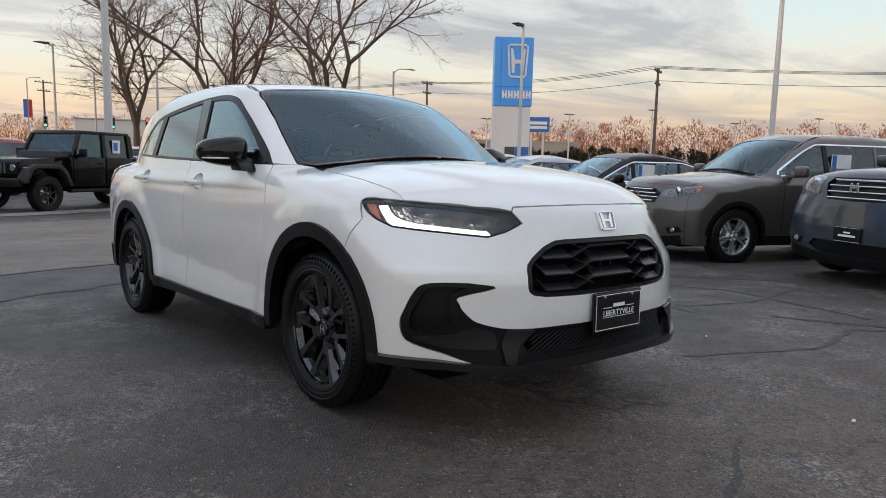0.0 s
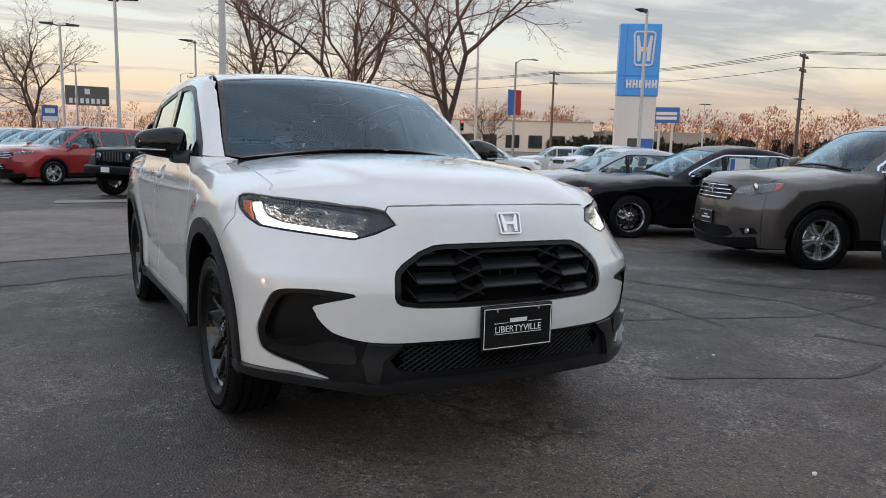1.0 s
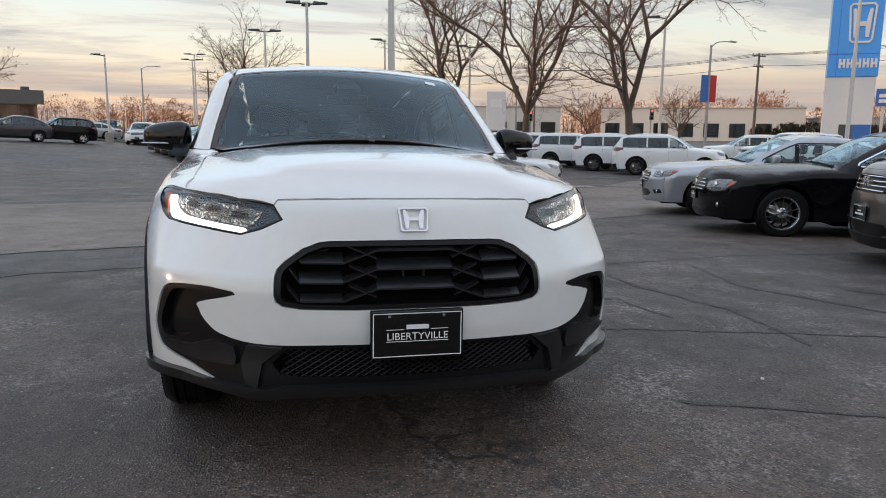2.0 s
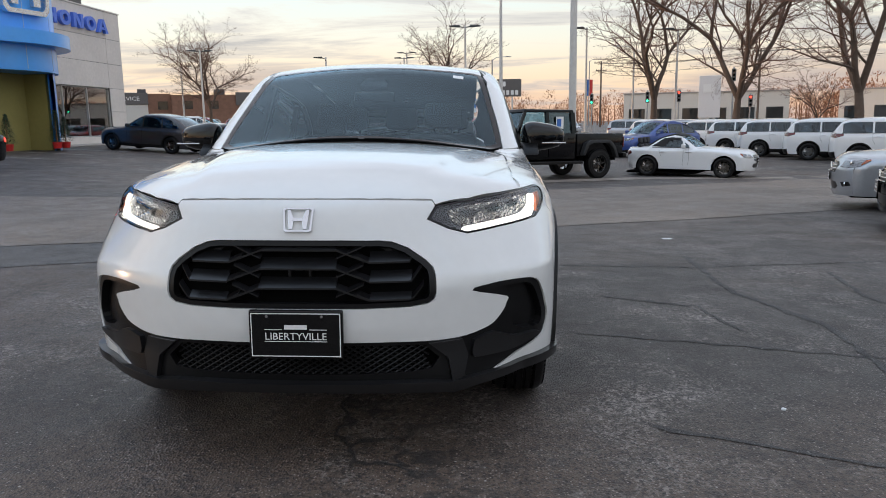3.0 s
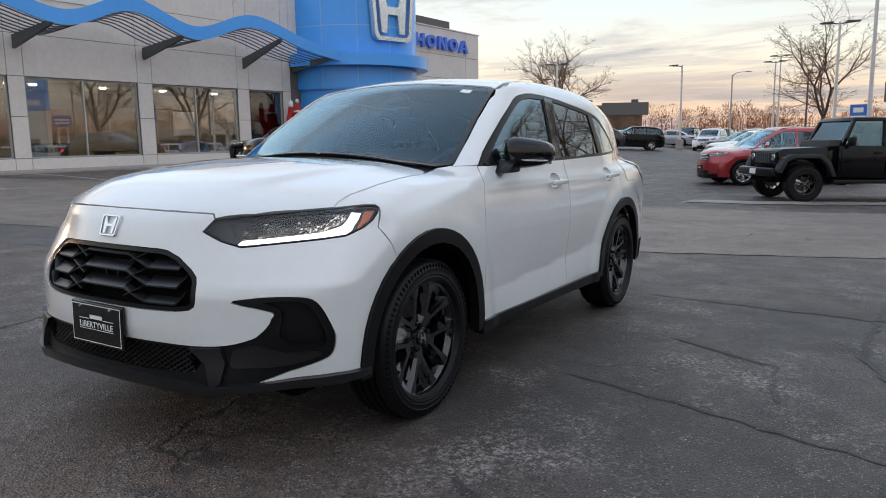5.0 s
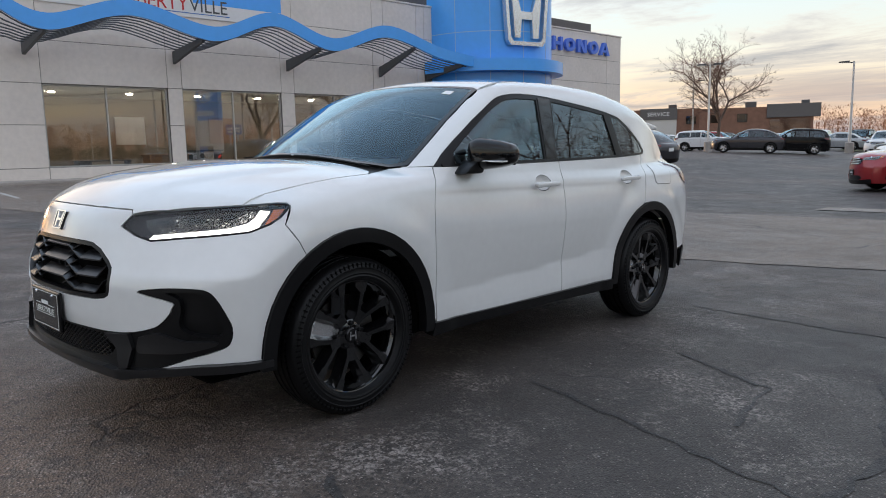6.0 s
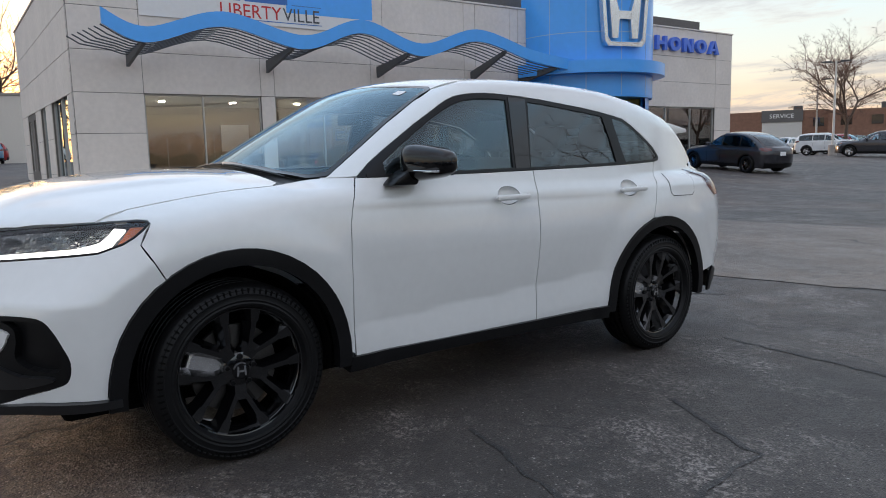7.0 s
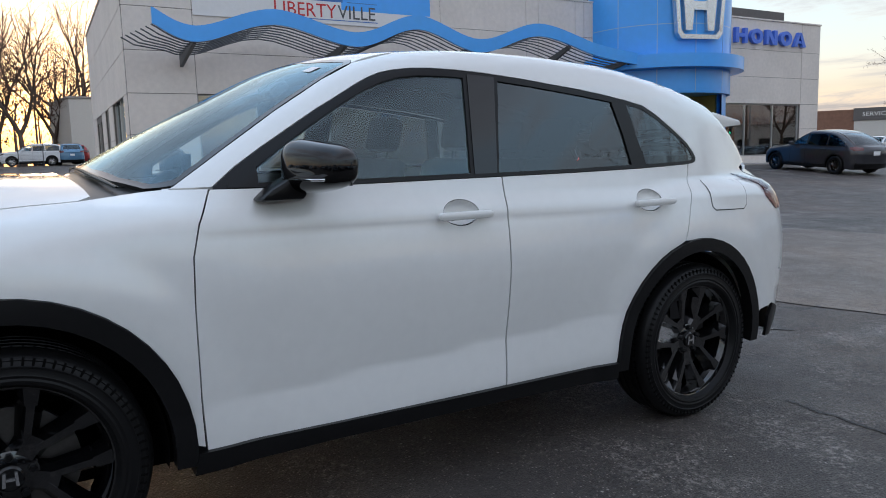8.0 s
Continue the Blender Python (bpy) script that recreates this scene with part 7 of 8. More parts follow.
# the row of white sport utilities, tails to the aisle
w_src = car("white_suv", "white sport utility with dark rear glass in a row", SUV_BODY, WHITE2, stand(17.0, 22.9, -28), step=0.08, face=DARK_METAL, group="row of white cars", **SUV)
for i, (x, y) in enumerate([(16.6, 26.0), (15.8, 29.0), (15.3, 31.9), (14.8, 34.7)]):
    copy_thing(w_src, stand(x, y, -28))
g_src = car("grey_suv", "silver-grey sport utility in the row", SUV_BODY, SILVER_PAINT, stand(14.2, 37.8, -28), step=0.1, group="row of white cars", **SUV)
copy_thing(w_src, stand(13.4, 41.0, -28))
copy_thing(g_src, stand(12.6, 44.2, -28))
car("blue_hatchback", "dark blue hatchback behind the roadster", HATCH_BODY, BLUE_PAINT, stand(7.4, 29.6, 212), step=0.1, **HATCH)
copy_thing(w_src, stand(22.8, 30.2, 150))
box_suv = car("white_boxy_suv", "white boxy sport utility with black side windows", PILOT_BODY, WHITE2, stand(21.2, 24.6, 182), step=0.1, privacy=True, **PILOT)

car("light_blue_suv", "light blue sport utility beside the outbuilding", SUV_BODY, LIGHTBLUE_PAINT, stand(-62.5, 5.6, 180), step=0.14, **SUV)
# by the building
HATCH2 = dict(HATCH)
car("dark_grey_hatch", "dark grey smooth electric crossover by the showroom", HATCH_BODY, DARKGREY_PAINT, from_wheels((-14.9, 27.3), (-11.9, 26.6), 0.83, 1), style="ten", face=WHEEL_BLACK, step=0.08, **HATCH)
car("black_saloon", "black sedan with lit red brake lamps by the entrance", SEDAN_BODY, BLACK_PAINT, from_wheels((-16.1, 14.95), (-13.3, 14.55), 0.80, 1), style="split", sedan=True, clad=False, step=0.08, tail_mat=LIT_RED, R=0.335, **SEDAN)

# the row goes on unseen, a second added, mirrored in showroom glass and paint
UNSEEN_CARS = [(5.6, -3.3, 157, 3), (5.3, -6.4, 157, 1), (4.9, -9.6, 157, 2), (4.4, -12.7, 157, 1), (-1.0, -15.0, 95, 3), (-4.2, -15.2, 95, 0), (-7.4, -15.0, 95, 1), (-10.6, -15.2, 95, 2), (-13.8, -15.0, 95, 3)]
# far cars, built once per colour
far = [("white", WHITE2, SUV_BODY, SUV), ("black", BLACK_PAINT, SUV_BODY, SUV), ("silver", SILVER_PAINT, SEDAN_BODY, SEDAN), ("dark grey", DARKGREY_PAINT, HATCH_BODY, HATCH), ("red", RED_PAINT, SUV_BODY, SUV)]
src = []
spots = [(-20.5, 55.5, 10), (-14.5, 49.0, 205), (-15.5, 62, 190), (-17.0, 47.5, 200), (-22.5, 63.0, 0)]
for (c, p, b, sp), (x, y, a) in zip(far, spots):
    src.append(car("far_car", f"{c} parked car far across the lot", b, p, stand(x, y, a), step=0.14, sedan=sp is SEDAN, clad=sp is not SEDAN, group="far parked cars", **sp))
rnd = random.Random(11)
for i in range(9):
    copy_thing(src[(i * 2 + 1) % 5], stand(-13.5 + i * 2.9, 66 + rnd.uniform(-1, 1), 268 + rnd.uniform(-4, 4)))
for i in range(7):
    copy_thing(src[(i * 3) % 5], stand(-33 + i * 3.1, 69 + rnd.uniform(-1, 1), 272 + rnd.uniform(-4, 4)))
for i in range(6):
    copy_thing(src[(i * 2) % 5], stand(-9 + i * 3.0, 54 + rnd.uniform(-1, 1), 268))
for x, y, a, k in UNSEEN_CARS:
    copy_thing(src[k], stand(x, y, a))
for x, y, a, k in ((-63, 3.6, 270, 4), (-69, 3.4, 0, 3), (-72, 4.6, 0, 2), (-60, 1.6, 270, 0), (-58, -4.0, 90, 1), (-62, -8.0, 85, 3)):
    copy_thing(src[k], stand(x, y, a))


# ---- lamps, poles and signs ----
POLE = surface("pale_painted_steel", (0.62, 0.60, 0.57), 0.55, 0.1, grain=0.1)
WOOD_POLE = surface("weathered_timber", (0.13, 0.10, 0.08), 0.85, grain=0.25, scale=3)
GALV = surface("galvanised_steel", (0.36, 0.37, 0.38), 0.5, 0.6, grain=0.12)


def lot_lamp(x, y, hh, heads=((0, 1),), r=0.10, base=True):
    z = ground_z(x, y)
    root = thing("lot_lamp", "tall pale steel parking lot lamp with flat head", "lamp post", pose(x, y, z), "lot lamps")
    bm = bmesh.new()
    tube(bm, [(0, 0, 0), (0, 0, hh)], [r, r * 0.62], 12)
    part("pole", bm, POLE, root, smooth=True)
    if base:
        bm = bmesh.new(); lathe(bm, [(-0.1, 0.0), (-0.1, 0.30), (0.72, 0.29), (0.76, 0.25), (0.76, 0.0)], 20, "z"); part("footing", bm, CONCRETE, root, "round concrete footing", smooth=True)
    for a, k in heads:
        bm = bmesh.new()
        tube(bm, [(0.05, 0, hh - 0.12), (0.35, 0, hh - 0.06)], 0.035, 6)
        prism(bm, [(0.30, hh - 0.10), (0.95 * k, hh - 0.06), (0.95 * k, hh - 0.01), (0.30, hh + 0.03)], "y", -0.20, 0.20, 0.015)
        bm.transform(Matrix.Rotation(radians(a), 4, "Z"))
        part("lamp_head", bm, DARK_METAL, root)
    return root


lot_lamp(3.65, 20.02, 9.6, ((40, 1), (220, 1)), 0.13)
lot_lamp(1.83, 32.13, 6.95 + 0.45, ((0, 1), (180, 1), (90, 1)))
lot_lamp(0.0, 42.0, 7.3, ((0, 1), (180, 1)))
lot_lamp(24.45, 10.44, 9.2, ((120, 1),), 0.12)
lot_lamp(26.1, 25.2, 8.6, ((200, 1.1),), 0.11)
lot_lamp(22.3, 35.3, 8.3, ((150, 1.2),))
lot_lamp(-6.3, 71.7, 8.3, ((0, 1), (180, 1)))
lot_lamp(-11.3, 55.6, 6.4, ((200, 1),))
lot_lamp(-6.1, 66.7, 7.4, ((180, 1), (0, 1)))
lot_lamp(-20.5, 53.0, 6.6, ((20, 1), (200, 1)), 0.09)
lot_lamp(-24.5, 59.0, 6.0, ((20, 1),), 0.09)
lot_lamp(14.2, 47.5, 7.6, ((180, 1.2),))
lot_lamp(8.5, 50.0, 8.0, ((200, 1.2),))
lot_lamp(-52.0, -1.5, 6.0, ((90, 1),), 0.08)
for i in range(9):
    x, y = 58 + i * 7.5, 62 - i * 6.5
    lot_lamp(x, y, 5.6 + (i % 3) * 0.7, ((0, 0.9), (180, 0.9)), 0.10, False)


def street_lamp(x, y, hh, a):
    root = thing("street_lamp", "grey cobra-head street lamp on a tall pole", "street lamp", pose(x, y, ground_z(x, y)), "street lamps")
    bm = bmesh.new()
    tube(bm, [(0, 0, 0), (0, 0, hh - 0.3)], [0.12, 0.08], 10)
    part("pole", bm, GALV, root, smooth=True)
    bm = bmesh.new()
    tube(bm, curve_pts([(0, 0, hh - 0.5), (0.5, 0, hh - 0.1), (1.6, 0, hh)], 5), 0.04, 6)
    bm.transform(Matrix.Rotation(radians(a), 4, "Z")); part("arm", bm, GALV, root)
    bm = bmesh.new()
    prism(bm, [(1.5, hh - 0.05), (2.1, hh - 0.06), (2.2, hh), (1.6, hh + 0.08)], "y", -0.13, 0.13, 0.03)
    bm.transform(Matrix.Rotation(radians(a), 4, "Z")); part("lamp_head", bm, GALV, root)
    return root


def banner_pole(x, y, hh, a):
    r = street_lamp(x, y, hh, a)
    for s, m_ in ((-1, BLUE_INK), (1, RED_PRINT)):
        bm = bmesh.new()
        box(bm, (s * 0.06 if s > 0 else -0.75, -0.01, hh * 0.46), (0.75 if s > 0 else -0.06, 0.01, hh * 0.70))
        bm.transform(Matrix.Rotation(radians(a + 10), 4, "Z"))
        part("pole_banner", bm, m_, r, "blue or red cloth banner")


banner_pole(32.7, 46.2, 8.4, 0)
banner_pole(19.4, 120.0, 11.0, 20)
street_lamp(38.5, 40.0, 8.6, -20)
street_lamp(2.5, 80.0, 8.4, 10)
street_lamp(-14, 92, 8.4, 10)
street_lamp(16.5, 72.0, 8.6, 190)


def utility_pole(x, y, hh, a):
    root = thing("utility_pole", "weathered timber utility pole with cross arms", "utility pole", pose(x, y, ground_z(x, y)), "utility poles")
    bm = bmesh.new(); tube(bm, [(0, 0, 0), (0, 0, hh)], [0.17, 0.11], 8); part("pole", bm, WOOD_POLE, root, smooth=True)
    for z, w in ((hh - 0.35, 1.2), (hh - 1.5, 0.9)):
        bm = bmesh.new(); box(bm, (-w, -0.06, z), (w, 0.06, z + 0.12), m=Matrix.Rotation(radians(a), 4, "Z")); arm = part("cross_arm", bm, WOOD_POLE, root)
        for t in (-0.9, -0.45, 0.45, 0.9):
            bm = bmesh.new(); lathe(bm, [(z + 0.12, 0.03), (z + 0.20, 0.05), (z + 0.28, 0.03), (z + 0.28, 0)], 8, "z", m=Matrix.Rotation(radians(a), 4, "Z") @ Matrix.Translation((t * w, 0, 0))); part("insulator", bm, DARK_METAL, arm)
    return root


UT = [(55.4, 36.6, 9.6), (53.5, 68.1, 10.0), (38.0, 96.0, 10.0), (20, 112, 10), (92.0, 10.0, 11.0), (-8, 118, 10)]
for x, y, hh in UT:
    utility_pole(x, y, hh, 20)
WIRE = surface("black_wire", (0.012, 0.012, 0.012), 0.6, grain=0.1)
wires = thing("power_line", "thin black overhead power wires", "power line")
for (x0, y0, h0), (x1, y1, h1) in ((UT[4], UT[0]), (UT[0], UT[1]), (UT[1], UT[2]), (UT[2], UT[3])):
    for o, dz in ((-1.0, 0.0), (0.0, 0.0), (1.0, 0.0), (0.0, -1.2)):
        bm = bmesh.new()
        tube(bm, [(x0 + (x1 - x0) * t + o * 0.9, y0 + (y1 - y0) * t + o * 0.3, (h0 - 0.1 + dz) * (1 - t) + (h1 - 0.1 + dz) * t - 2.4 * t * (1 - t)) for t in [i / 10 for i in range(11)]], 0.022, 4)
        part("wire", bm, WIRE, wires)


def pylon_sign():
    a = math.degrees(math.atan2(34.4 + 2.9, 32.8 + 2.0)) - 90
    root = thing("pylon_sign", "tall white and blue pylon sign of the dealer", "sign", pose(34.2, 34.1, ground_z(34.2, 34.1)) @ Matrix.Rotation(radians(a + 8), 4, "Z") @ Matrix.Diagonal((1, 1, 1.06, 1)))
    bm = bmesh.new(); box(bm, (-1.3, -0.35, 0), (1.35, 0.35, 4.75), 0.04); part("base", bm, BANNER_WHITE, root, "white pylon base")
    bm = bmesh.new(); box(bm, (-1.3, -0.42, 4.75), (1.42, 0.42, 9.2), 0.05); blue = part("panel", bm, SKY_BLUE, root, "blue sign panel")
    bm = bmesh.new(); box(bm, (-0.85, -0.44, 4.8), (-0.82, -0.40, 9.15)); box(bm, (-1.3, -0.445, 6.0), (1.42, -0.41, 6.04)); part("panel_seam", bm, SIGN_BLUE, blue)
    bm = bmesh.new()
    for s in (-1, 1):
        prism(bm, [(0.32 + s * 0.52, 8.45), (0.32 + s * 0.36, 8.45), (0.32 + s * 0.18, 7.6), (0.32 + s * 0.22, 6.9), (0.32 + s * 0.40, 6.9)], "y", -0.50, -0.42)
    box(bm, (0.10, -0.50, 7.5), (0.54, -0.42, 7.75))
    out = [(-0.42, 8.6), (-0.25, 8.75), (0.89, 8.75), (1.06, 8.6), (0.94, 6.75), (0.78, 6.6), (-0.14, 6.6), (-0.30, 6.75)]
    for p, q in zip(out, out[1:] + out[:1]):
        d_ = Vector((q[0] - p[0], q[1] - p[1])).normalized()
        n_ = Vector((-d_.y, d_.x)) * 0.10
        prism(bm, [(p[0], p[1]), (q[0], q[1]), (q[0] - n_.x, q[1] - n_.y), (p[0] - n_.x, p[1] - n_.y)], "y", -0.50, -0.42)
    part("badge", bm, LETTER_WHITE, root, "white rounded badge")
    bm = bmesh.new()
    for i in range(5):
        x = -0.72 + i * 0.42
        box(bm, (x, -0.48, 5.25), (x + 0.12, -0.42, 5.75)); box(bm, (x + 0.22, -0.48, 5.25), (x + 0.34, -0.42, 5.75)); box(bm, (x + 0.1, -0.475, 5.42), (x + 0.24, -0.42, 5.55))
    part("name_bars", bm, LETTER_WHITE, root)
    bm = bmesh.new(); box(bm, (-0.4, -0.40, 1.2), (0.3, -0.36, 2.1)); part("poster", bm, DARK_METAL, root)
    bm = bmesh.new(); box(bm, (0.32, -0.40, 1.3), (1.3, -0.36, 2.1)); part("poster", bm, BLUE_INK, root)


pylon_sign()


def road_sign(x, y, z0, w, hh, a, fieldm, label, words_=(), legs=2):
    root = thing("road_sign", label, "sign", pose(x, y, ground_z(x, y)) @ Matrix.Rotation(radians(a), 4, "Z"))
    bm = bmesh.new(); box(bm, (-w / 2, -0.12, z0), (w / 2, 0.12, z0 + hh), 0.03); part("panel", bm, fieldm, root)
    for t in ((-0.25, 0.25) if legs == 2 else (0,)):
        bm = bmesh.new(); box(bm, (t * w - 0.10, -0.08, 0), (t * w + 0.10, 0.08, z0)); part("post", bm, POLE, root)
    bm = bmesh.new()
    for x0, x1, q0, q1 in words_:
        box(bm, (x0 * w, -0.14, z0 + q0 * hh), (x1 * w, -0.12, z0 + q1 * hh))
    if words_:
        part("sign_bars", bm, LETTER_WHITE, root)
    return root


road_sign(4.2, 91.9, 4.3, 4.6, 2.2, 2, CHARCOAL, "dark dealer sign with pale lettering bars", [(-0.42 + i * 0.125, -0.34 + i * 0.125, 0.10, 0.36) for i in range(7)] + [(-0.06, 0.06, 0.58, 0.86)])
road_sign(0.0, 77.0, 2.3, 1.4, 1.5, 0, BLUE_INK, "blue dealer sign on white posts", [(-0.3, 0.3, 0.5, 0.8), (-0.45, 0.45, 0.0, 0.3)])
road_sign(45.5, 42.0, 3.6, 2.1, 1.3, -45, BLUE_INK, "blue service sign on posts", [(-0.4, 0.4, 0.2, 0.4), (-0.4, 0.4, 0.5, 0.7)])
road_sign(21.0, 62.0, 1.5, 1.8, 3.6, -15, BANNER_WHITE, "white street corner sign", [(-0.3, 0.3, 0.6, 0.8)])


def traffic_light(x, y, z, a, lit):
    root = thing("traffic_light", "hanging traffic signal at the crossing", "traffic light", pose(x, y, ground_z(x, y)) @ Matrix.Rotation(radians(a), 4, "Z"), "traffic lights")
    bm = bmesh.new(); tube(bm, [(0, 0.2, 0), (0, 0.2, z + 1.2)], 0.07, 8); part("pole", bm, GALV, root)
    bm = bmesh.new(); box(bm, (-0.18, -0.12, z), (0.18, 0.12, z + 1.05), 0.03); part("housing", bm, DARK_METAL, root)
    for i, m_ in enumerate((GREEN_LIT if lit == 0 else DARK, DARK, RED_LIT if lit == 2 else DARK)):
        bm = bmesh.new(); lathe(bm, [(-0.15, 0.0), (-0.14, 0.10), (-0.12, 0.11)], 12, "y", m=pose(0, 0, z + 0.18 + i * 0.34)); part("lens", bm, m_, root)


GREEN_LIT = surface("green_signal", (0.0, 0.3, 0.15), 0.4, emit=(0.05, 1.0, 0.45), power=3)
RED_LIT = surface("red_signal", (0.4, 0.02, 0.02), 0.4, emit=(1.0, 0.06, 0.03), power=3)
for x, y, z, l_ in ((17.5, 70.0, 3.0, 0), (20.0, 68.0, 3.0, 2), (23.0, 62.0, 4.6, 1), (36.0, 60.0, 2.6, 2), (13.0, 76.0, 3.0, 0), (26.0, 66.0, 2.4, 2)):
    traffic_light(x, y, z, -15, l_)


# ---- trees ----
BARK = surface("grey_brown_bark", (0.115, 0.082, 0.062), 0.9, grain=0.3, scale=4, bump=0.5, bump_scale=25)
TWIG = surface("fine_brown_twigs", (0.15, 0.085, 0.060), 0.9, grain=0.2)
# russet and far brighter than TWIG: the low sun's orange is in the colour
TWIG_SUNLIT = surface("sunlit_russet_twigs", (0.42, 0.19, 0.10), 0.9, grain=0.3)


def cone(vs, fs, p, q, r0, r1, n):
    d = (q - p)
    L = d.length
    if L < 1e-4:
        return
    d = d / L
    a = d.cross(Vector((0.3, 0.2, 1))).normalized()
    b = d.cross(a)
    k = len(vs)
    for c, r in ((p, r0), (q, r1)):
        for i in range(n):
            t = 6.28318 * i / n
            vs.append(c + (a * math.cos(t) + b * math.sin(t)) * r)
    for i in range(n):
        j = (i + 1) % n
        fs.append((k + i, k + j, k + n + j, k + n + i))


def bare_tree(name, label, x, y, hh, seed, spread=0.62, fork=0.22, twig=None, depth=6, r=None, lean=0.0, parent_group="bare trees"):
    """A leafless tree: tapered trunk, forked limbs and a haze of twigs."""
    root = thing(name, label, "tree", pose(x, y, ground_z(x, y) - 0.05), parent_group)
    rnd, fine = random.Random(seed), random.Random(seed + 900)
    tv, tf, wv, wf = [], [], [], []
    r = r or hh * 0.020

    def grow(p, d, length, rad, level):
        n = 8 if level == 0 else 6 if level < 3 else 4 if level < 5 else 3
        vs, fs = (tv, tf) if level < 4 else (wv, wf)
        steps = 3 if level < 4 else 2
        q = p
        for i in range(steps):
            d2 = (d + Vector((rnd.uniform(-1, 1), rnd.uniform(-1, 1), rnd.uniform(-0.4, 0.7))) * (0.06 if level == 0 else 0.17)).normalized()
            q2 = q + d2 * length / steps
            cone(vs, fs, q, q2, rad * (1 - 0.30 * i / steps), rad * (1 - 0.30 * (i + 1) / steps), n)
            q, d = q2, d2
            for _ in range(2 if level > 3 else 1 if level > 1 else 0):
                e = (d * 0.6 + Vector((fine.uniform(-1, 1), fine.uniform(-1, 1), fine.uniform(-0.7, 0.9)))).normalized()
                f1 = q + e * length * fine.uniform(0.20, 0.40)
                f2 = f1 + (e + Vector((fine.uniform(-0.4, 0.4), fine.uniform(-0.4, 0.4), fine.uniform(-0.3, 0.3)))) * length * fine.uniform(0.15, 0.30)
                cone(wv, wf, q, f1, min(rad * 0.35, 0.014), 0.008, 3)
                cone(wv, wf, f1, f2, 0.008, 0.004, 3)
            if level in (1, 2, 3, 4) and i < steps - 1:
                side = d.cross(Vector((rnd.uniform(-1, 1), rnd.uniform(-1, 1), rnd.uniform(-1, 1)))).normalized()
                grow(q, (d * 0.55 + side * 0.8 + Vector((0, 0, 0.12))).normalized(), length * rnd.uniform(0.40, 0.62), rad * 0.42, level + 2 if level < 3 else level + 1)
        if level >= depth:
            return
        k = rnd.choice((3, 4)) if level == 0 else 2 if level < 5 else rnd.choice((1, 2))
        ph = rnd.uniform(0, 6.28)
        for i in range(k):
            a = ph + 6.28318 * i / k + rnd.uniform(-0.5, 0.5)
            out = Vector((math.cos(a), math.sin(a), 0))
            if level > 0:
                out = (out - d * out.dot(d)).normalized()
            s = spread * (1.0 if level < 2 else 0.75) * rnd.uniform(0.7, 1.2)
            nd = (d + out * s + Vector((0, 0, 0.10 if level < 4 else -0.02))).normalized()
            grow(q, nd, length * rnd.uniform(0.66, 0.86) if level else hh * 0.26 * rnd.uniform(0.85, 1.15), rad * (0.66 if level < 3 else 0.58), level + 1)

    grow(Vector((0, 0, 0)), Vector((lean, 0, 1)).normalized(), hh * fork, r, 0)
    raw("trunk", tv, tf, BARK, root, smooth=True)
    ob = raw("crown", wv, wf, twig or TWIG, root, "haze of fine bare twigs")
    ob["kind"] = "stuff"
    return root


bare_tree("lot_tree", "tall bare tree with wide forked limbs", 18.8, 32.3, 13.0, 3, depth=7)
bare_tree("lot_tree", "tall bare tree with wide forked limbs", 15.8, 40.1, 13.0, 8, depth=7)
bare_tree("lot_tree", "tall bare tree with wide forked limbs", 12.8, 47.3, 13.5, 21, depth=7)
bare_tree("lot_tree", "slender bare tree by the dealer sign", -1.5, 55.0, 8.4, 5, spread=0.7, fork=0.3, depth=7)
bare_tree("lot_tree", "spreading bare tree before the service building", -21.8, 58.1, 8.2, 14, spread=0.8, fork=0.3, depth=7)
bare_tree("street_tree", "small bare street tree", 29.5, 60.0, 5.2, 31, depth=6)
bare_tree("street_tree", "small bare street tree", 41, 63.0, 5.5, 33, depth=6)
for i, (x, y, hh) in enumerate(((-62, 2.5, 12), (-66, -2, 14), (-60, -6.5, 13), (-70, -9, 15), (-72, 5.5, 12), (-64, -13, 14), (-58, -11, 12), (-74, 1.0, 15), (-78, 7.5, 14), (-80, -3.0, 15), (-69, -5.0, 14))):
    bare_tree("edge_tree", "bare tree at the edge of the lot against the sunset", x, y, hh, 50 + i, spread=0.5, fork=0.2, depth=6)

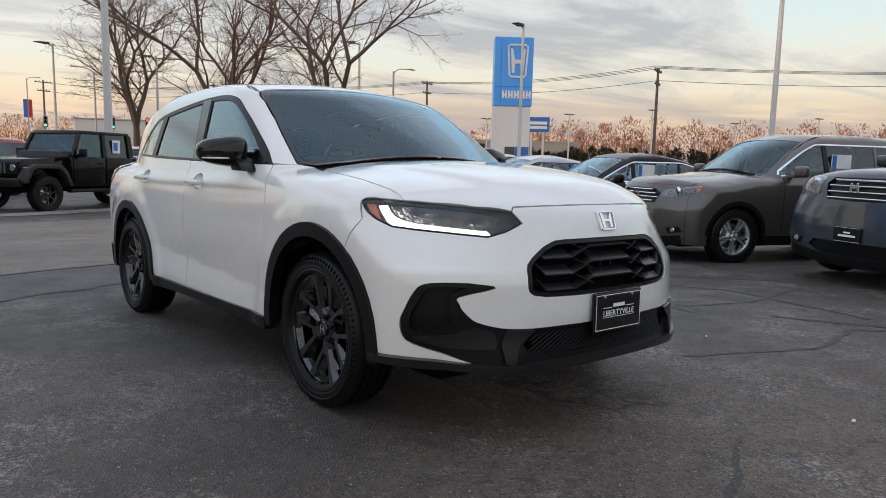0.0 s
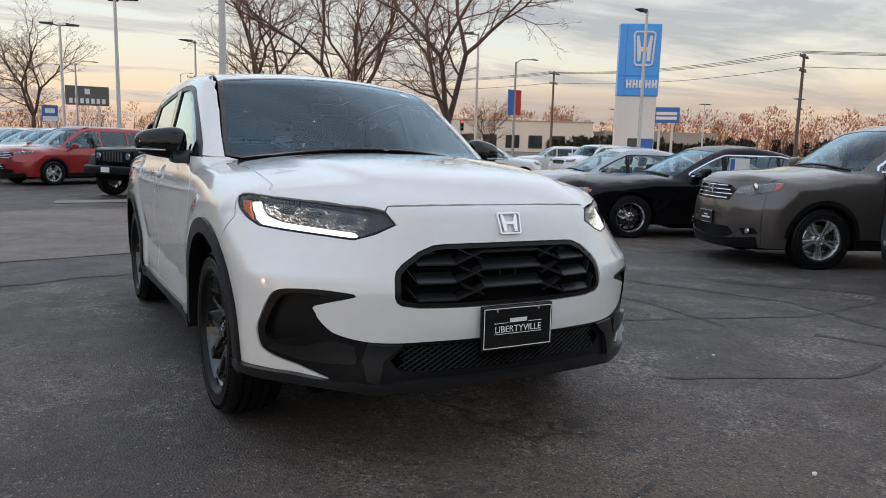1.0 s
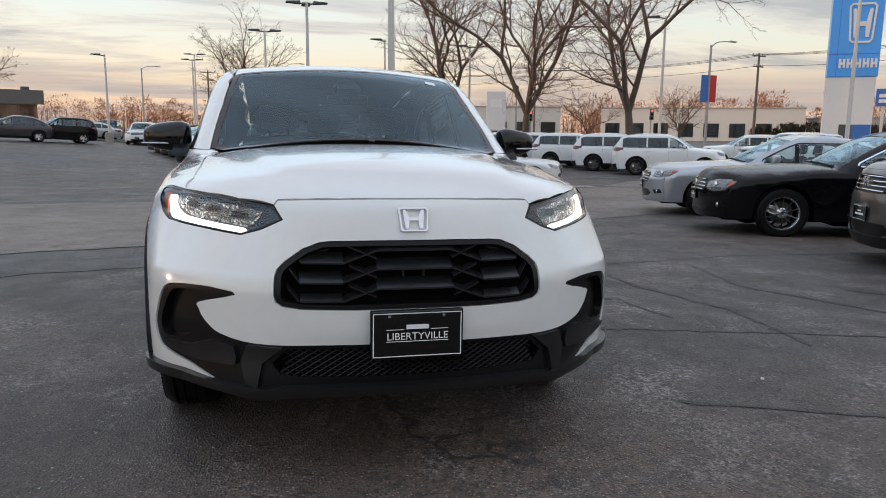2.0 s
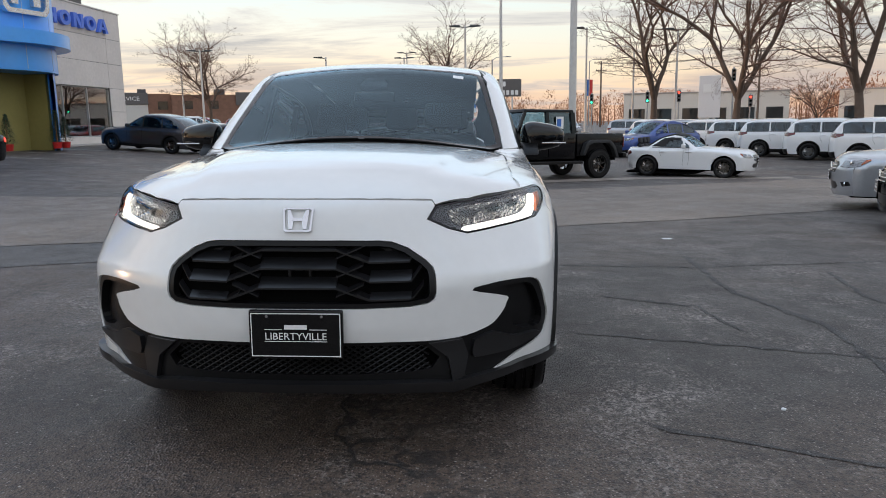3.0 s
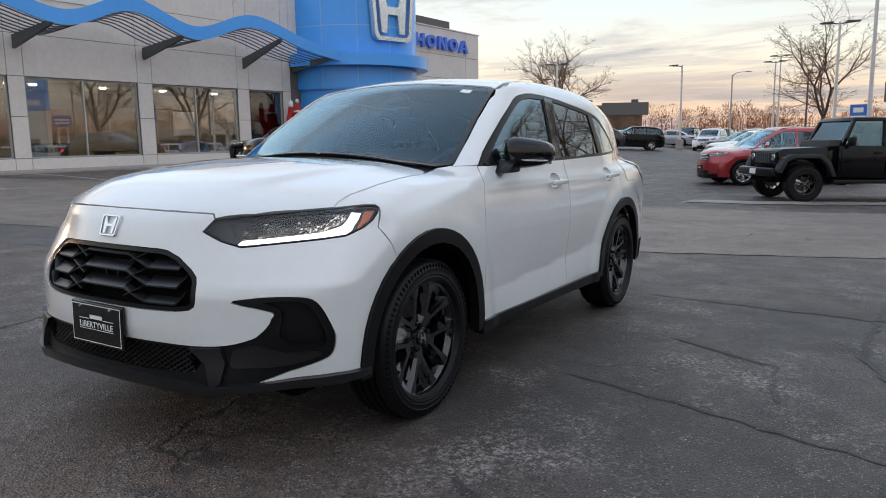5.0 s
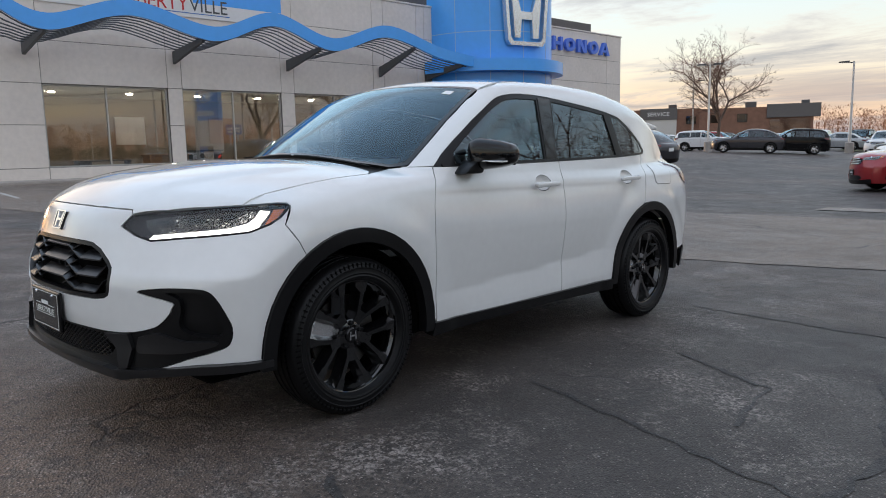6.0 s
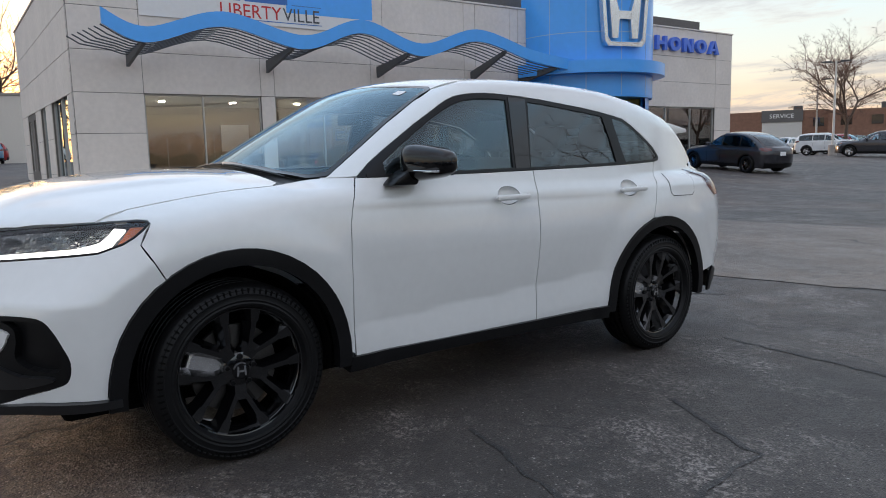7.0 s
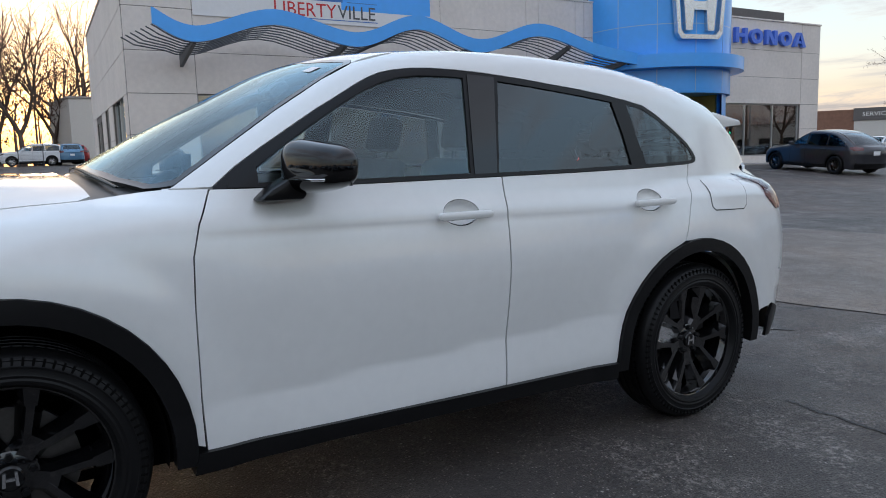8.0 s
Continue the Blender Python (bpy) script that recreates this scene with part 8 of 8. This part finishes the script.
# far woods: crowns of many fine upright twigs, the evening light coloured in
def woods(name, label, x0, y0, x1, y1, n, hh, seed, mat):
    rnd = np.random.RandomState(seed)
    vs, fs = [], []
    for i in range(n):
        t = rnd.rand()
        cx, cy = x0 + (x1 - x0) * t + rnd.uniform(-4, 4), y0 + (y1 - y0) * t + rnd.uniform(-6, 6)
        h_ = hh * rnd.uniform(0.50, 1.0)
        w = h_ * rnd.uniform(0.35, 0.60)
        z0 = ground_z(cx, cy)
        cone(vs, fs, Vector((cx, cy, z0)), Vector((cx, cy, z0 + h_ * 0.55)), 0.18, 0.08, 4)
        m = 240
        u, a = rnd.rand(m) ** 0.8, rnd.uniform(0, 6.283, m)
        rr = w * np.sqrt(rnd.rand(m)) * np.sin(np.pi * np.minimum(0.95, 0.22 + 0.70 * u))
        p = np.stack([cx + rr * np.cos(a), cy + rr * np.sin(a), z0 + h_ * (0.04 + 0.93 * u)], -1)
        d = np.stack([np.cos(a) * 0.7, np.sin(a) * 0.7, rnd.uniform(0.1, 1.2, m)], -1) * rnd.uniform(0.2, 0.6, (m, 1))
        q = np.stack([-np.sin(a), np.cos(a), np.zeros(m)], -1) * rnd.uniform(0.04, 0.13, (m, 1))
        k = len(vs)
        vs += np.stack([p - q, p + q, p + d], 1).reshape(-1, 3).tolist()
        fs += [(k + 3 * j, k + 3 * j + 1, k + 3 * j + 2) for j in range(m)]
    return tagged(raw(name, vs, fs, mat), label, "woods", kind="stuff")


# low dark brown band added for the dark base of the far woods
WOODS_BASE = surface("dark_woods_base", (0.040, 0.034, 0.020), 0.9, grain=0.3)
woods("far_woods", "far bare woods, low sun painted into their russet twigs", 60, 120, 175, -10, 300, 8.2, 1, TWIG_SUNLIT)
woods("far_woods", "far bare woods, low sun painted into their russet twigs", -40, 190, 110, 150, 190, 8.5, 2, TWIG_SUNLIT)
woods("far_woods", "far bare woods, low sun painted into their russet twigs", -70, 170, -20, 180, 60, 9, 4, TWIG_SUNLIT)
woods("woods_base_band", "low dark brown band for the dark base of the far woods", 60, 78, 130, 5, 160, 2.6, 3, WOODS_BASE)
# unseen woods added south and east to darken low reflections in glass and paint
woods("far_woods", "far bare woods added unseen beyond the lot", 175, -10, 90, -150, 150, 9, 7, TWIG)
woods("far_woods", "far bare woods added unseen beyond the lot", 90, -150, -95, -110, 150, 9, 8, TWIG)
woods("edge_woods", "bare brown woods beyond the lot edge", -95, 40, -95, -60, 90, 15, 6, TWIG)

# ---- far buildings ----
BRICK = surface("red_brown_brick", (0.235, 0.125, 0.085), 0.9, grain=0.25, scale=2.2, bump=0.2, bump_scale=40)
WHITE_WALL = surface("white_render", (0.66, 0.62, 0.56), 0.8, grain=0.06)


def service_block():
    m = Matrix.Translation((-67.0, 115.1, 3.6)) @ Matrix.Rotation(radians(23), 4, "Z")
    root = thing("service_building", "low brick service building with dark fascia", "building", m)
    bm = bmesh.new(); box(bm, (-16, 0, -4.2), (16.5, 14, 3.3), 0.02); part("wall", bm, BRICK, root)
    bm = bmesh.new(); box(bm, (6.5, -0.25, 1.5), (12.8, 0, 3.45), 0.02); part("fascia", bm, CHARCOAL, root)
    bm = bmesh.new(); box(bm, (6.6, -0.08, -4.0), (12.7, 0, 1.5)); part("garage_door", bm, CEIL, root, "pale roller door")
    words("fascia_word", "SERVICE", 0.95, LETTER_WHITE, root, Matrix.Translation((9.6, -0.28, 2.15)) @ pose(0, 0, 0, 90), width=3.7, depth=0.02)
    bm = bmesh.new(); box(bm, (16.5, -3, -4.2), (34, 12, 3.0), 0.02); part("wing", bm, BRICK, root)
    bm = bmesh.new(); box(bm, (27, -3.3, 1.2), (35, -3, 3.4), 0.02); part("wing_fascia", bm, CHARCOAL, root)
    for x in (14.3, 18.3, 22.5):
        bm = bmesh.new(); box(bm, (x, -3.06 if x > 16.5 else -0.06, 0.6), (x + 1.6, -2.9 if x > 16.5 else 0.1, 2.0)); part("window", bm, PRIVACY, root)
    bm = bmesh.new(); box(bm, (27.5, -3.08, -2.0), (33.5, -2.9, 1.0)); part("shop_window", bm, STOREFRONT, root)
    for x, w in ((11, 1.4), (24, 1.8), (33, 1.2)):
        bm = bmesh.new(); box(bm, (x, 5, 3.3), (x + w, 6.5, 4.3), 0.05); part("roof_unit", bm, DARK_METAL, root)


service_block()


def far_block(x, y, a, w, d_, hh, mat, label, wins=0):
    root = thing("far_building", label, "building", Matrix.Translation((x, y, ground_z(x, y))) @ Matrix.Rotation(radians(a), 4, "Z"))
    bm = bmesh.new(); box(bm, (0, 0, -0.5), (w, d_, hh), 0.03); part("wall", bm, mat, root)
    bm = bmesh.new(); box(bm, (-0.1, -0.1, hh), (w + 0.1, d_ + 0.1, hh + 0.2), 0.02); part("coping", bm, CONCRETE, root)
    for i in range(wins):
        x0 = w * (i + 0.2) / wins
        bm = bmesh.new(); box(bm, (x0, -0.05, 0.5), (x0 + w / wins * 0.6, 0.05, hh * 0.55)); part("window", bm, PRIVACY, root)
    return root


far_block(48.0, 95.0, -33, 27, 14, 4.4, WHITE_WALL, "long white low building across the road", 8)
far_block(72.0, 79.0, -33, 16, 12, 3.2, CONCRETE, "low grey building across the road", 4)
far_block(22.0, 104.0, -12, 22, 12, 4.6, WHITE_WALL, "pale shop building across the road", 6)
far_block(-66.7, 6.36, 97, 10, 8, 5.6, WHITE_WALL, "small grey outbuilding beside the lot")
bm_ = thing("chain_fence", "tall dark mesh fence at the lot edge", "fence", pose(-58, -14, ground_z(-58, -14)))
for i in range(12):
    bm = bmesh.new(); tube(bm, [(0, i * 1.6, 0), (0, i * 1.6, 2.6)], 0.03, 6); part("post", bm, DARK_METAL, bm_)
bm = bmesh.new()
for i in range(26):
    tube(bm, [(0, 0, 0.1 * i + 0.05), (0, 17.6, 0.1 * i + 0.05)], 0.006, 3)
part("mesh", bm, DARK_METAL, bm_)


# ---- ground ----
def asphalt(name, base, warm, light):
    """Worn asphalt: exposed pale stones, dark oily stains, brown dust, fine cracks and a coarse relief."""
    m, n, l, b = material(name)
    tc = n.new("ShaderNodeTexCoord")
    vec = tc.outputs["Object"]

    def noise_(scale, detail=5, rough=0.55):
        t = n.new("ShaderNodeTexNoise")
        t.inputs["Scale"].default_value, t.inputs["Detail"].default_value, t.inputs["Roughness"].default_value = scale, detail, rough
        l.new(vec, t.inputs["Vector"])
        return t.outputs["Fac"]

    def ramp(src, lo, hi):
        t = n.new("ShaderNodeMapRange")
        t.inputs["From Min"].default_value, t.inputs["From Max"].default_value = lo, hi
        l.new(src, t.inputs["Value"])
        return t.outputs[0]

    def blend(f, a, c):
        t = n.new("ShaderNodeMix"); t.data_type = "RGBA"
        l.new(f, t.inputs["Factor"])
        for s, v in (("A", a), ("B", c)):
            if isinstance(v, tuple):
                t.inputs[s].default_value = (*v, 1)
            else:
                l.new(v, t.inputs[s])
        return t.outputs["Result"]
    dark = tuple(v * 0.55 for v in base)
    c = blend(ramp(noise_(0.45, 6), 0.38, 0.66), dark, base)
    c = blend(ramp(noise_(0.16, 4), 0.45, 0.68), c, warm)
    c = blend(ramp(noise_(2.3, 8, 0.7), 0.54, 0.66), c, dark)
    c = blend(ramp(noise_(14, 6, 0.7), 0.52, 0.66), c, tuple(v * 0.45 for v in base))
    # pale worn scuffs
    crust = n.new("ShaderNodeMath"); crust.operation = "MULTIPLY"
    l.new(ramp(noise_(1.1, 10, 0.78), 0.50, 0.63), crust.inputs[0]); l.new(ramp(noise_(38, 5, 0.65), 0.46, 0.60), crust.inputs[1])
    c = blend(crust.outputs[0], c, light)
    # single stones
    v = n.new("ShaderNodeTexVoronoi"); v.inputs["Scale"].default_value = 100
    l.new(vec, v.inputs["Vector"])
    sep = n.new("ShaderNodeSeparateColor")
    l.new(v.outputs["Color"], sep.inputs[0])
    st = n.new("ShaderNodeMath"); st.operation = "MULTIPLY"
    bare = n.new("ShaderNodeMath"); bare.operation = "MULTIPLY_ADD"
    l.new(ramp(noise_(0.55, 7, 0.65), 0.40, 0.62), bare.inputs[0]); bare.inputs[1].default_value = 0.34
    l.new(sep.outputs[0], bare.inputs[2])
    l.new(ramp(bare.outputs[0], 0.84, 1.08), st.inputs[0]); l.new(ramp(v.outputs["Distance"], 0.45, 0.15), st.inputs[1])
    c = blend(st.outputs[0], c, tuple(min(x * 4.2, 0.50) for x in base))
    # larger pale pebbles, few and scattered
    vb = n.new("ShaderNodeTexVoronoi"); vb.inputs["Scale"].default_value = 38
    l.new(vec, vb.inputs["Vector"])
    sb = n.new("ShaderNodeSeparateColor")
    l.new(vb.outputs["Color"], sb.inputs[0])
    pb = n.new("ShaderNodeMath"); pb.operation = "MULTIPLY"
    l.new(ramp(sb.outputs[0], 0.93, 0.98), pb.inputs[0]); l.new(ramp(vb.outputs["Distance"], 0.26, 0.16), pb.inputs[1])
    c = blend(pb.outputs[0], c, (0.40, 0.37, 0.34))
    dk = ramp(sep.outputs[1], 0.55, 1.0)
    c2 = blend(dk, c, tuple(v_ * 0.35 for v_ in base))
    # fine cracks
    cr = n.new("ShaderNodeTexVoronoi"); cr.feature = "DISTANCE_TO_EDGE"; cr.inputs["Scale"].default_value = 0.42
    wob = n.new("ShaderNodeTexNoise"); wob.inputs["Scale"].default_value, wob.inputs["Detail"].default_value = 1.6, 6
    l.new(vec, wob.inputs["Vector"])
    ad = n.new("ShaderNodeMixRGB"); ad.blend_type = "ADD"; ad.inputs["Fac"].default_value = 0.9
    l.new(vec, ad.inputs[1]); l.new(wob.outputs["Color"], ad.inputs[2])
    l.new(ad.outputs[0], cr.inputs["Vector"])
    crack = n.new("ShaderNodeMath"); crack.operation = "MULTIPLY"
    l.new(ramp(cr.outputs["Distance"], 0.010, 0.002), crack.inputs[0]); l.new(ramp(noise_(0.7, 3), 0.54, 0.64), crack.inputs[1])
    c3 = blend(crack.outputs[0], c2, (0.03, 0.028, 0.027))
    l.new(c3, b.inputs["Base Color"])
    rr = n.new("ShaderNodeMapRange")
    rr.inputs["To Min"].default_value, rr.inputs["To Max"].default_value = 0.34, 0.78
    l.new(noise_(3.0, 6), rr.inputs["Value"]); l.new(rr.outputs[0], b.inputs["Roughness"])
    bp = n.new("ShaderNodeBump"); bp.inputs["Strength"].default_value, bp.inputs["Distance"].default_value = 1.0, 0.006
    hm = n.new("ShaderNodeMath"); hm.operation = "ADD"
    l.new(noise_(150, 4), hm.inputs[0]); l.new(v.outputs["Distance"], hm.inputs[1])
    h2 = n.new("ShaderNodeMath"); h2.operation = "SUBTRACT"
    l.new(hm.outputs[0], h2.inputs[0]); l.new(crack.outputs[0], h2.inputs[1])
    l.new(h2.outputs[0], bp.inputs["Height"]); l.new(bp.outputs[0], b.inputs["Normal"])
    return m


GROUND = asphalt("worn_asphalt", (0.088, 0.075, 0.067), (0.140, 0.096, 0.070), (0.34, 0.30, 0.27))
# smoother lane; the warm sky glow it mirrors is put into the base colour
ROAD = asphalt("smooth_lane_asphalt", (0.245, 0.195, 0.160), (0.275, 0.206, 0.155), (0.29, 0.248, 0.21))
# paler copy of the asphalt, with low sunlight put into its colour
SUNLIT_ASPHALT = asphalt("sunlit_strip_asphalt", (0.40, 0.34, 0.29), (0.42, 0.34, 0.27), (0.46, 0.40, 0.35))
PATCH = asphalt("dark_patch_asphalt", (0.095, 0.087, 0.081), (0.105, 0.088, 0.075), (0.13, 0.12, 0.11))
LINE = surface("worn_white_line_paint", (0.42, 0.41, 0.39), 0.8, grain=0.35, scale=6)
GRASS = surface("winter_grass", (0.075, 0.085, 0.030), 0.95, grain=0.4, scale=3, bump=0.5, bump_scale=60)
TAR = asphalt("dark_crack_filler", (0.052, 0.049, 0.048), (0.055, 0.048, 0.043), (0.08, 0.075, 0.07))


def axis_steps(far, mid, fine, a, b):
    s = [-far, -far * 0.5, -far * 0.25] + [-mid + i * 10 for i in range(int(2 * mid / 10) + 1)] + [far * 0.25, far * 0.5, far]
    s += [a + i * fine for i in range(int((b - a) / fine) + 1)]
    return sorted(set(round(v, 3) for v in s))


def ground_sheet():
    xs, ys = axis_steps(2400, 120, 2.0, -26, 26), axis_steps(2400, 120, 2.0, -26, 44)
    vs = [(x, y, ground_z(x, y)) for y in ys for x in xs]
    w = len(xs)
    fs = [(j * w + i, j * w + i + 1, (j + 1) * w + i + 1, (j + 1) * w + i) for j in range(len(ys) - 1) for i in range(w - 1)]
    tagged(raw("ground", vs, fs, GROUND, smooth=True), "worn dark asphalt of a car lot with cracks and stains", "ground", kind="structure")


ground_sheet()


def lay(name, poly, mat, label, category, z=0.004, step=1.0):
    """A thin layer on the ground that follows its fall."""
    v, f = fill(poly, [], step)
    p = [(a, b, ground_z(a, b) + z) for a, b in v]
    return tagged(raw(name, p, f, mat, smooth=True), label, category, kind="structure")


def ragged(pts, amp, seed, step=0.25):
    rnd = random.Random(seed)
    return [(x + rnd.uniform(-amp, amp), y + rnd.uniform(-amp, amp)) for x, y in resample(pts, step)]


lay("driving_lane", ragged([(-30, -3.2), (-8, 3.0), (-2.0, 4.95), (0.6, 5.65), (3.3, 6.75), (7, 8.6), (12, 12.5), (13.5, 21), (8.0, 15.6), (2, 12.5), (-12, 9.0), (-30, 4)], 0.03, 2), ROAD, "smoother brown-grey driving lane across the lot, warm sky glow in its colour", "road", 0.006)
lay("asphalt_patch", ragged([(-9.0, 1.2), (-4.0, 2.75), (-2.2, 3.45), (-0.9, 3.85), (0.2, 4.5), (-0.5, 5.2), (-2.2, 4.8), (-4.5, 4.1), (-9, 2.4)], 0.06, 3), PATCH, "dark repaired strip of asphalt", "road patch", 0.004)


def crack_line(pts, w, seed, z=0.003):
    """A filled crack: a thin wandering dark ribbon."""
    rnd = random.Random(seed)
    P = []
    for (x0, y0), (x1, y1) in zip(pts, pts[1:]):
        k = max(2, int(math.hypot(x1 - x0, y1 - y0) / 0.08))
        P += [Vector((x0 + (x1 - x0) * i / k + rnd.uniform(-0.018, 0.018), y0 + (y1 - y0) * i / k + rnd.uniform(-0.018, 0.018))) for i in range(k)]
    vs, fs = [], []
    for i, p in enumerate(P):
        d = (P[min(i + 1, len(P) - 1)] - P[max(i - 1, 0)])
        d = d / max(d.length, 1e-6)
        nv = Vector((-d.y, d.x)) * w * rnd.uniform(0.35, 0.95)
        for q in (p + nv, p - nv):
            vs.append((q.x, q.y, ground_z(q.x, q.y) + z))
        if i:
            k = len(vs)
            fs.append((k - 4, k - 3, k - 1, k - 2))
    return tagged(raw("pavement_crack", vs, fs, TAR), "thin dark crack in the asphalt", "crack", "pavement cracks", "structure")


for i, (pts, w) in enumerate((
        ([(-2.0, 4.98), (0.6, 5.68), (3.3, 6.78), (7, 8.6)], 0.03), ([(2.62, 3.7), (2.56, 2.9), (2.50, 2.1), (2.75, 1.1), (2.6, 0.1)], 0.035), ([(3.6, 2.9), (3.4, 1.9), (3.9, 0.6), (3.5, -0.8)], 0.03),
        ([(1.0, 3.2), (2.5, 3.1), (4.5, 3.5), (7, 3.4)], 0.02), ([(1.2, 0.9), (2.4, 0.55), (3.5, 0.2), (4.8, 0.3)], 0.02), ([(0.3, -1.4), (-0.6, -1.8), (-1.6, -1.7), (-2.6, -2.1)], 0.02),
        ([(1.3, -0.5), (2.2, -0.9), (3.0, -0.8), (3.6, -1.4)], 0.025), ([(3.0, -0.2), (3.3, -0.9), (2.9, -1.5)], 0.05), ([(4.2, 1.6), (4.9, 0.7), (5.4, -0.6), (5.0, -1.6), (4.3, -1.3)], 0.03),
        ([(-1.2, -1.9), (-0.7, -2.2), (0.2, -2.1), (1.1, -2.4)], 0.02), ([(-3.4, 1.0), (-2.4, 0.3), (-2.1, -0.9)], 0.018), ([(1.5, 1.9), (2.1, 1.6), (2.2, 0.9)], 0.02))):
    crack_line(pts, w, i)

# sunlit strip under the truck row painted in paler asphalt, bay lines, grass island
lay("sunlit_strip", ragged([(-1.2, 13.55), (0.5, 13.9), (5.0, 16.4), (9.4, 16.8), (9.4, 17.5), (4.7, 17.2), (0.2, 14.75), (-1.2, 14.4)], 0.04, 5), SUNLIT_ASPHALT, "low sunlight along the parked row, painted as paler asphalt", "road patch", 0.012, 0.5)
for i in range(9):
    y = 3.0 + i * 2.9
    lay("bay_line", [(-18.4, y + 0.3), (-13.6, y - 0.15), (-13.6, y - 0.05), (-18.4, y + 0.4)], LINE, "worn white parking bay line", "road marking", 0.008, 0.8)
lay("grass_island", [(-13, 58), (-7.5, 57), (-7.0, 59.5), (-13, 60.5)], GRASS, "strip of winter grass between parking rows", "grass", 0.10, 1.0)
for i, (x, y) in enumerate(((2.75, 4.9), (2.05, -1.95), (0.9, -1.6), (-0.5, -2.2), (1.9, -0.3))):
    rnd = random.Random(70 + i)
    bm = bmesh.new()
    o = [(x + rnd.uniform(0.6, 1) * (0.07 if i == 0 else 0.012) * math.cos(a), y + rnd.uniform(0.5, 1) * (0.04 if i == 0 else 0.01) * math.sin(a)) for a in [6.283 * k / 9 for k in range(9)]]
    prism(bm, o, "z", ground_z(x, y) + 0.002, ground_z(x, y) + 0.010)
    tagged(part("litter", bm, PAPER), "small pale scrap on the asphalt", "litter", "scraps")
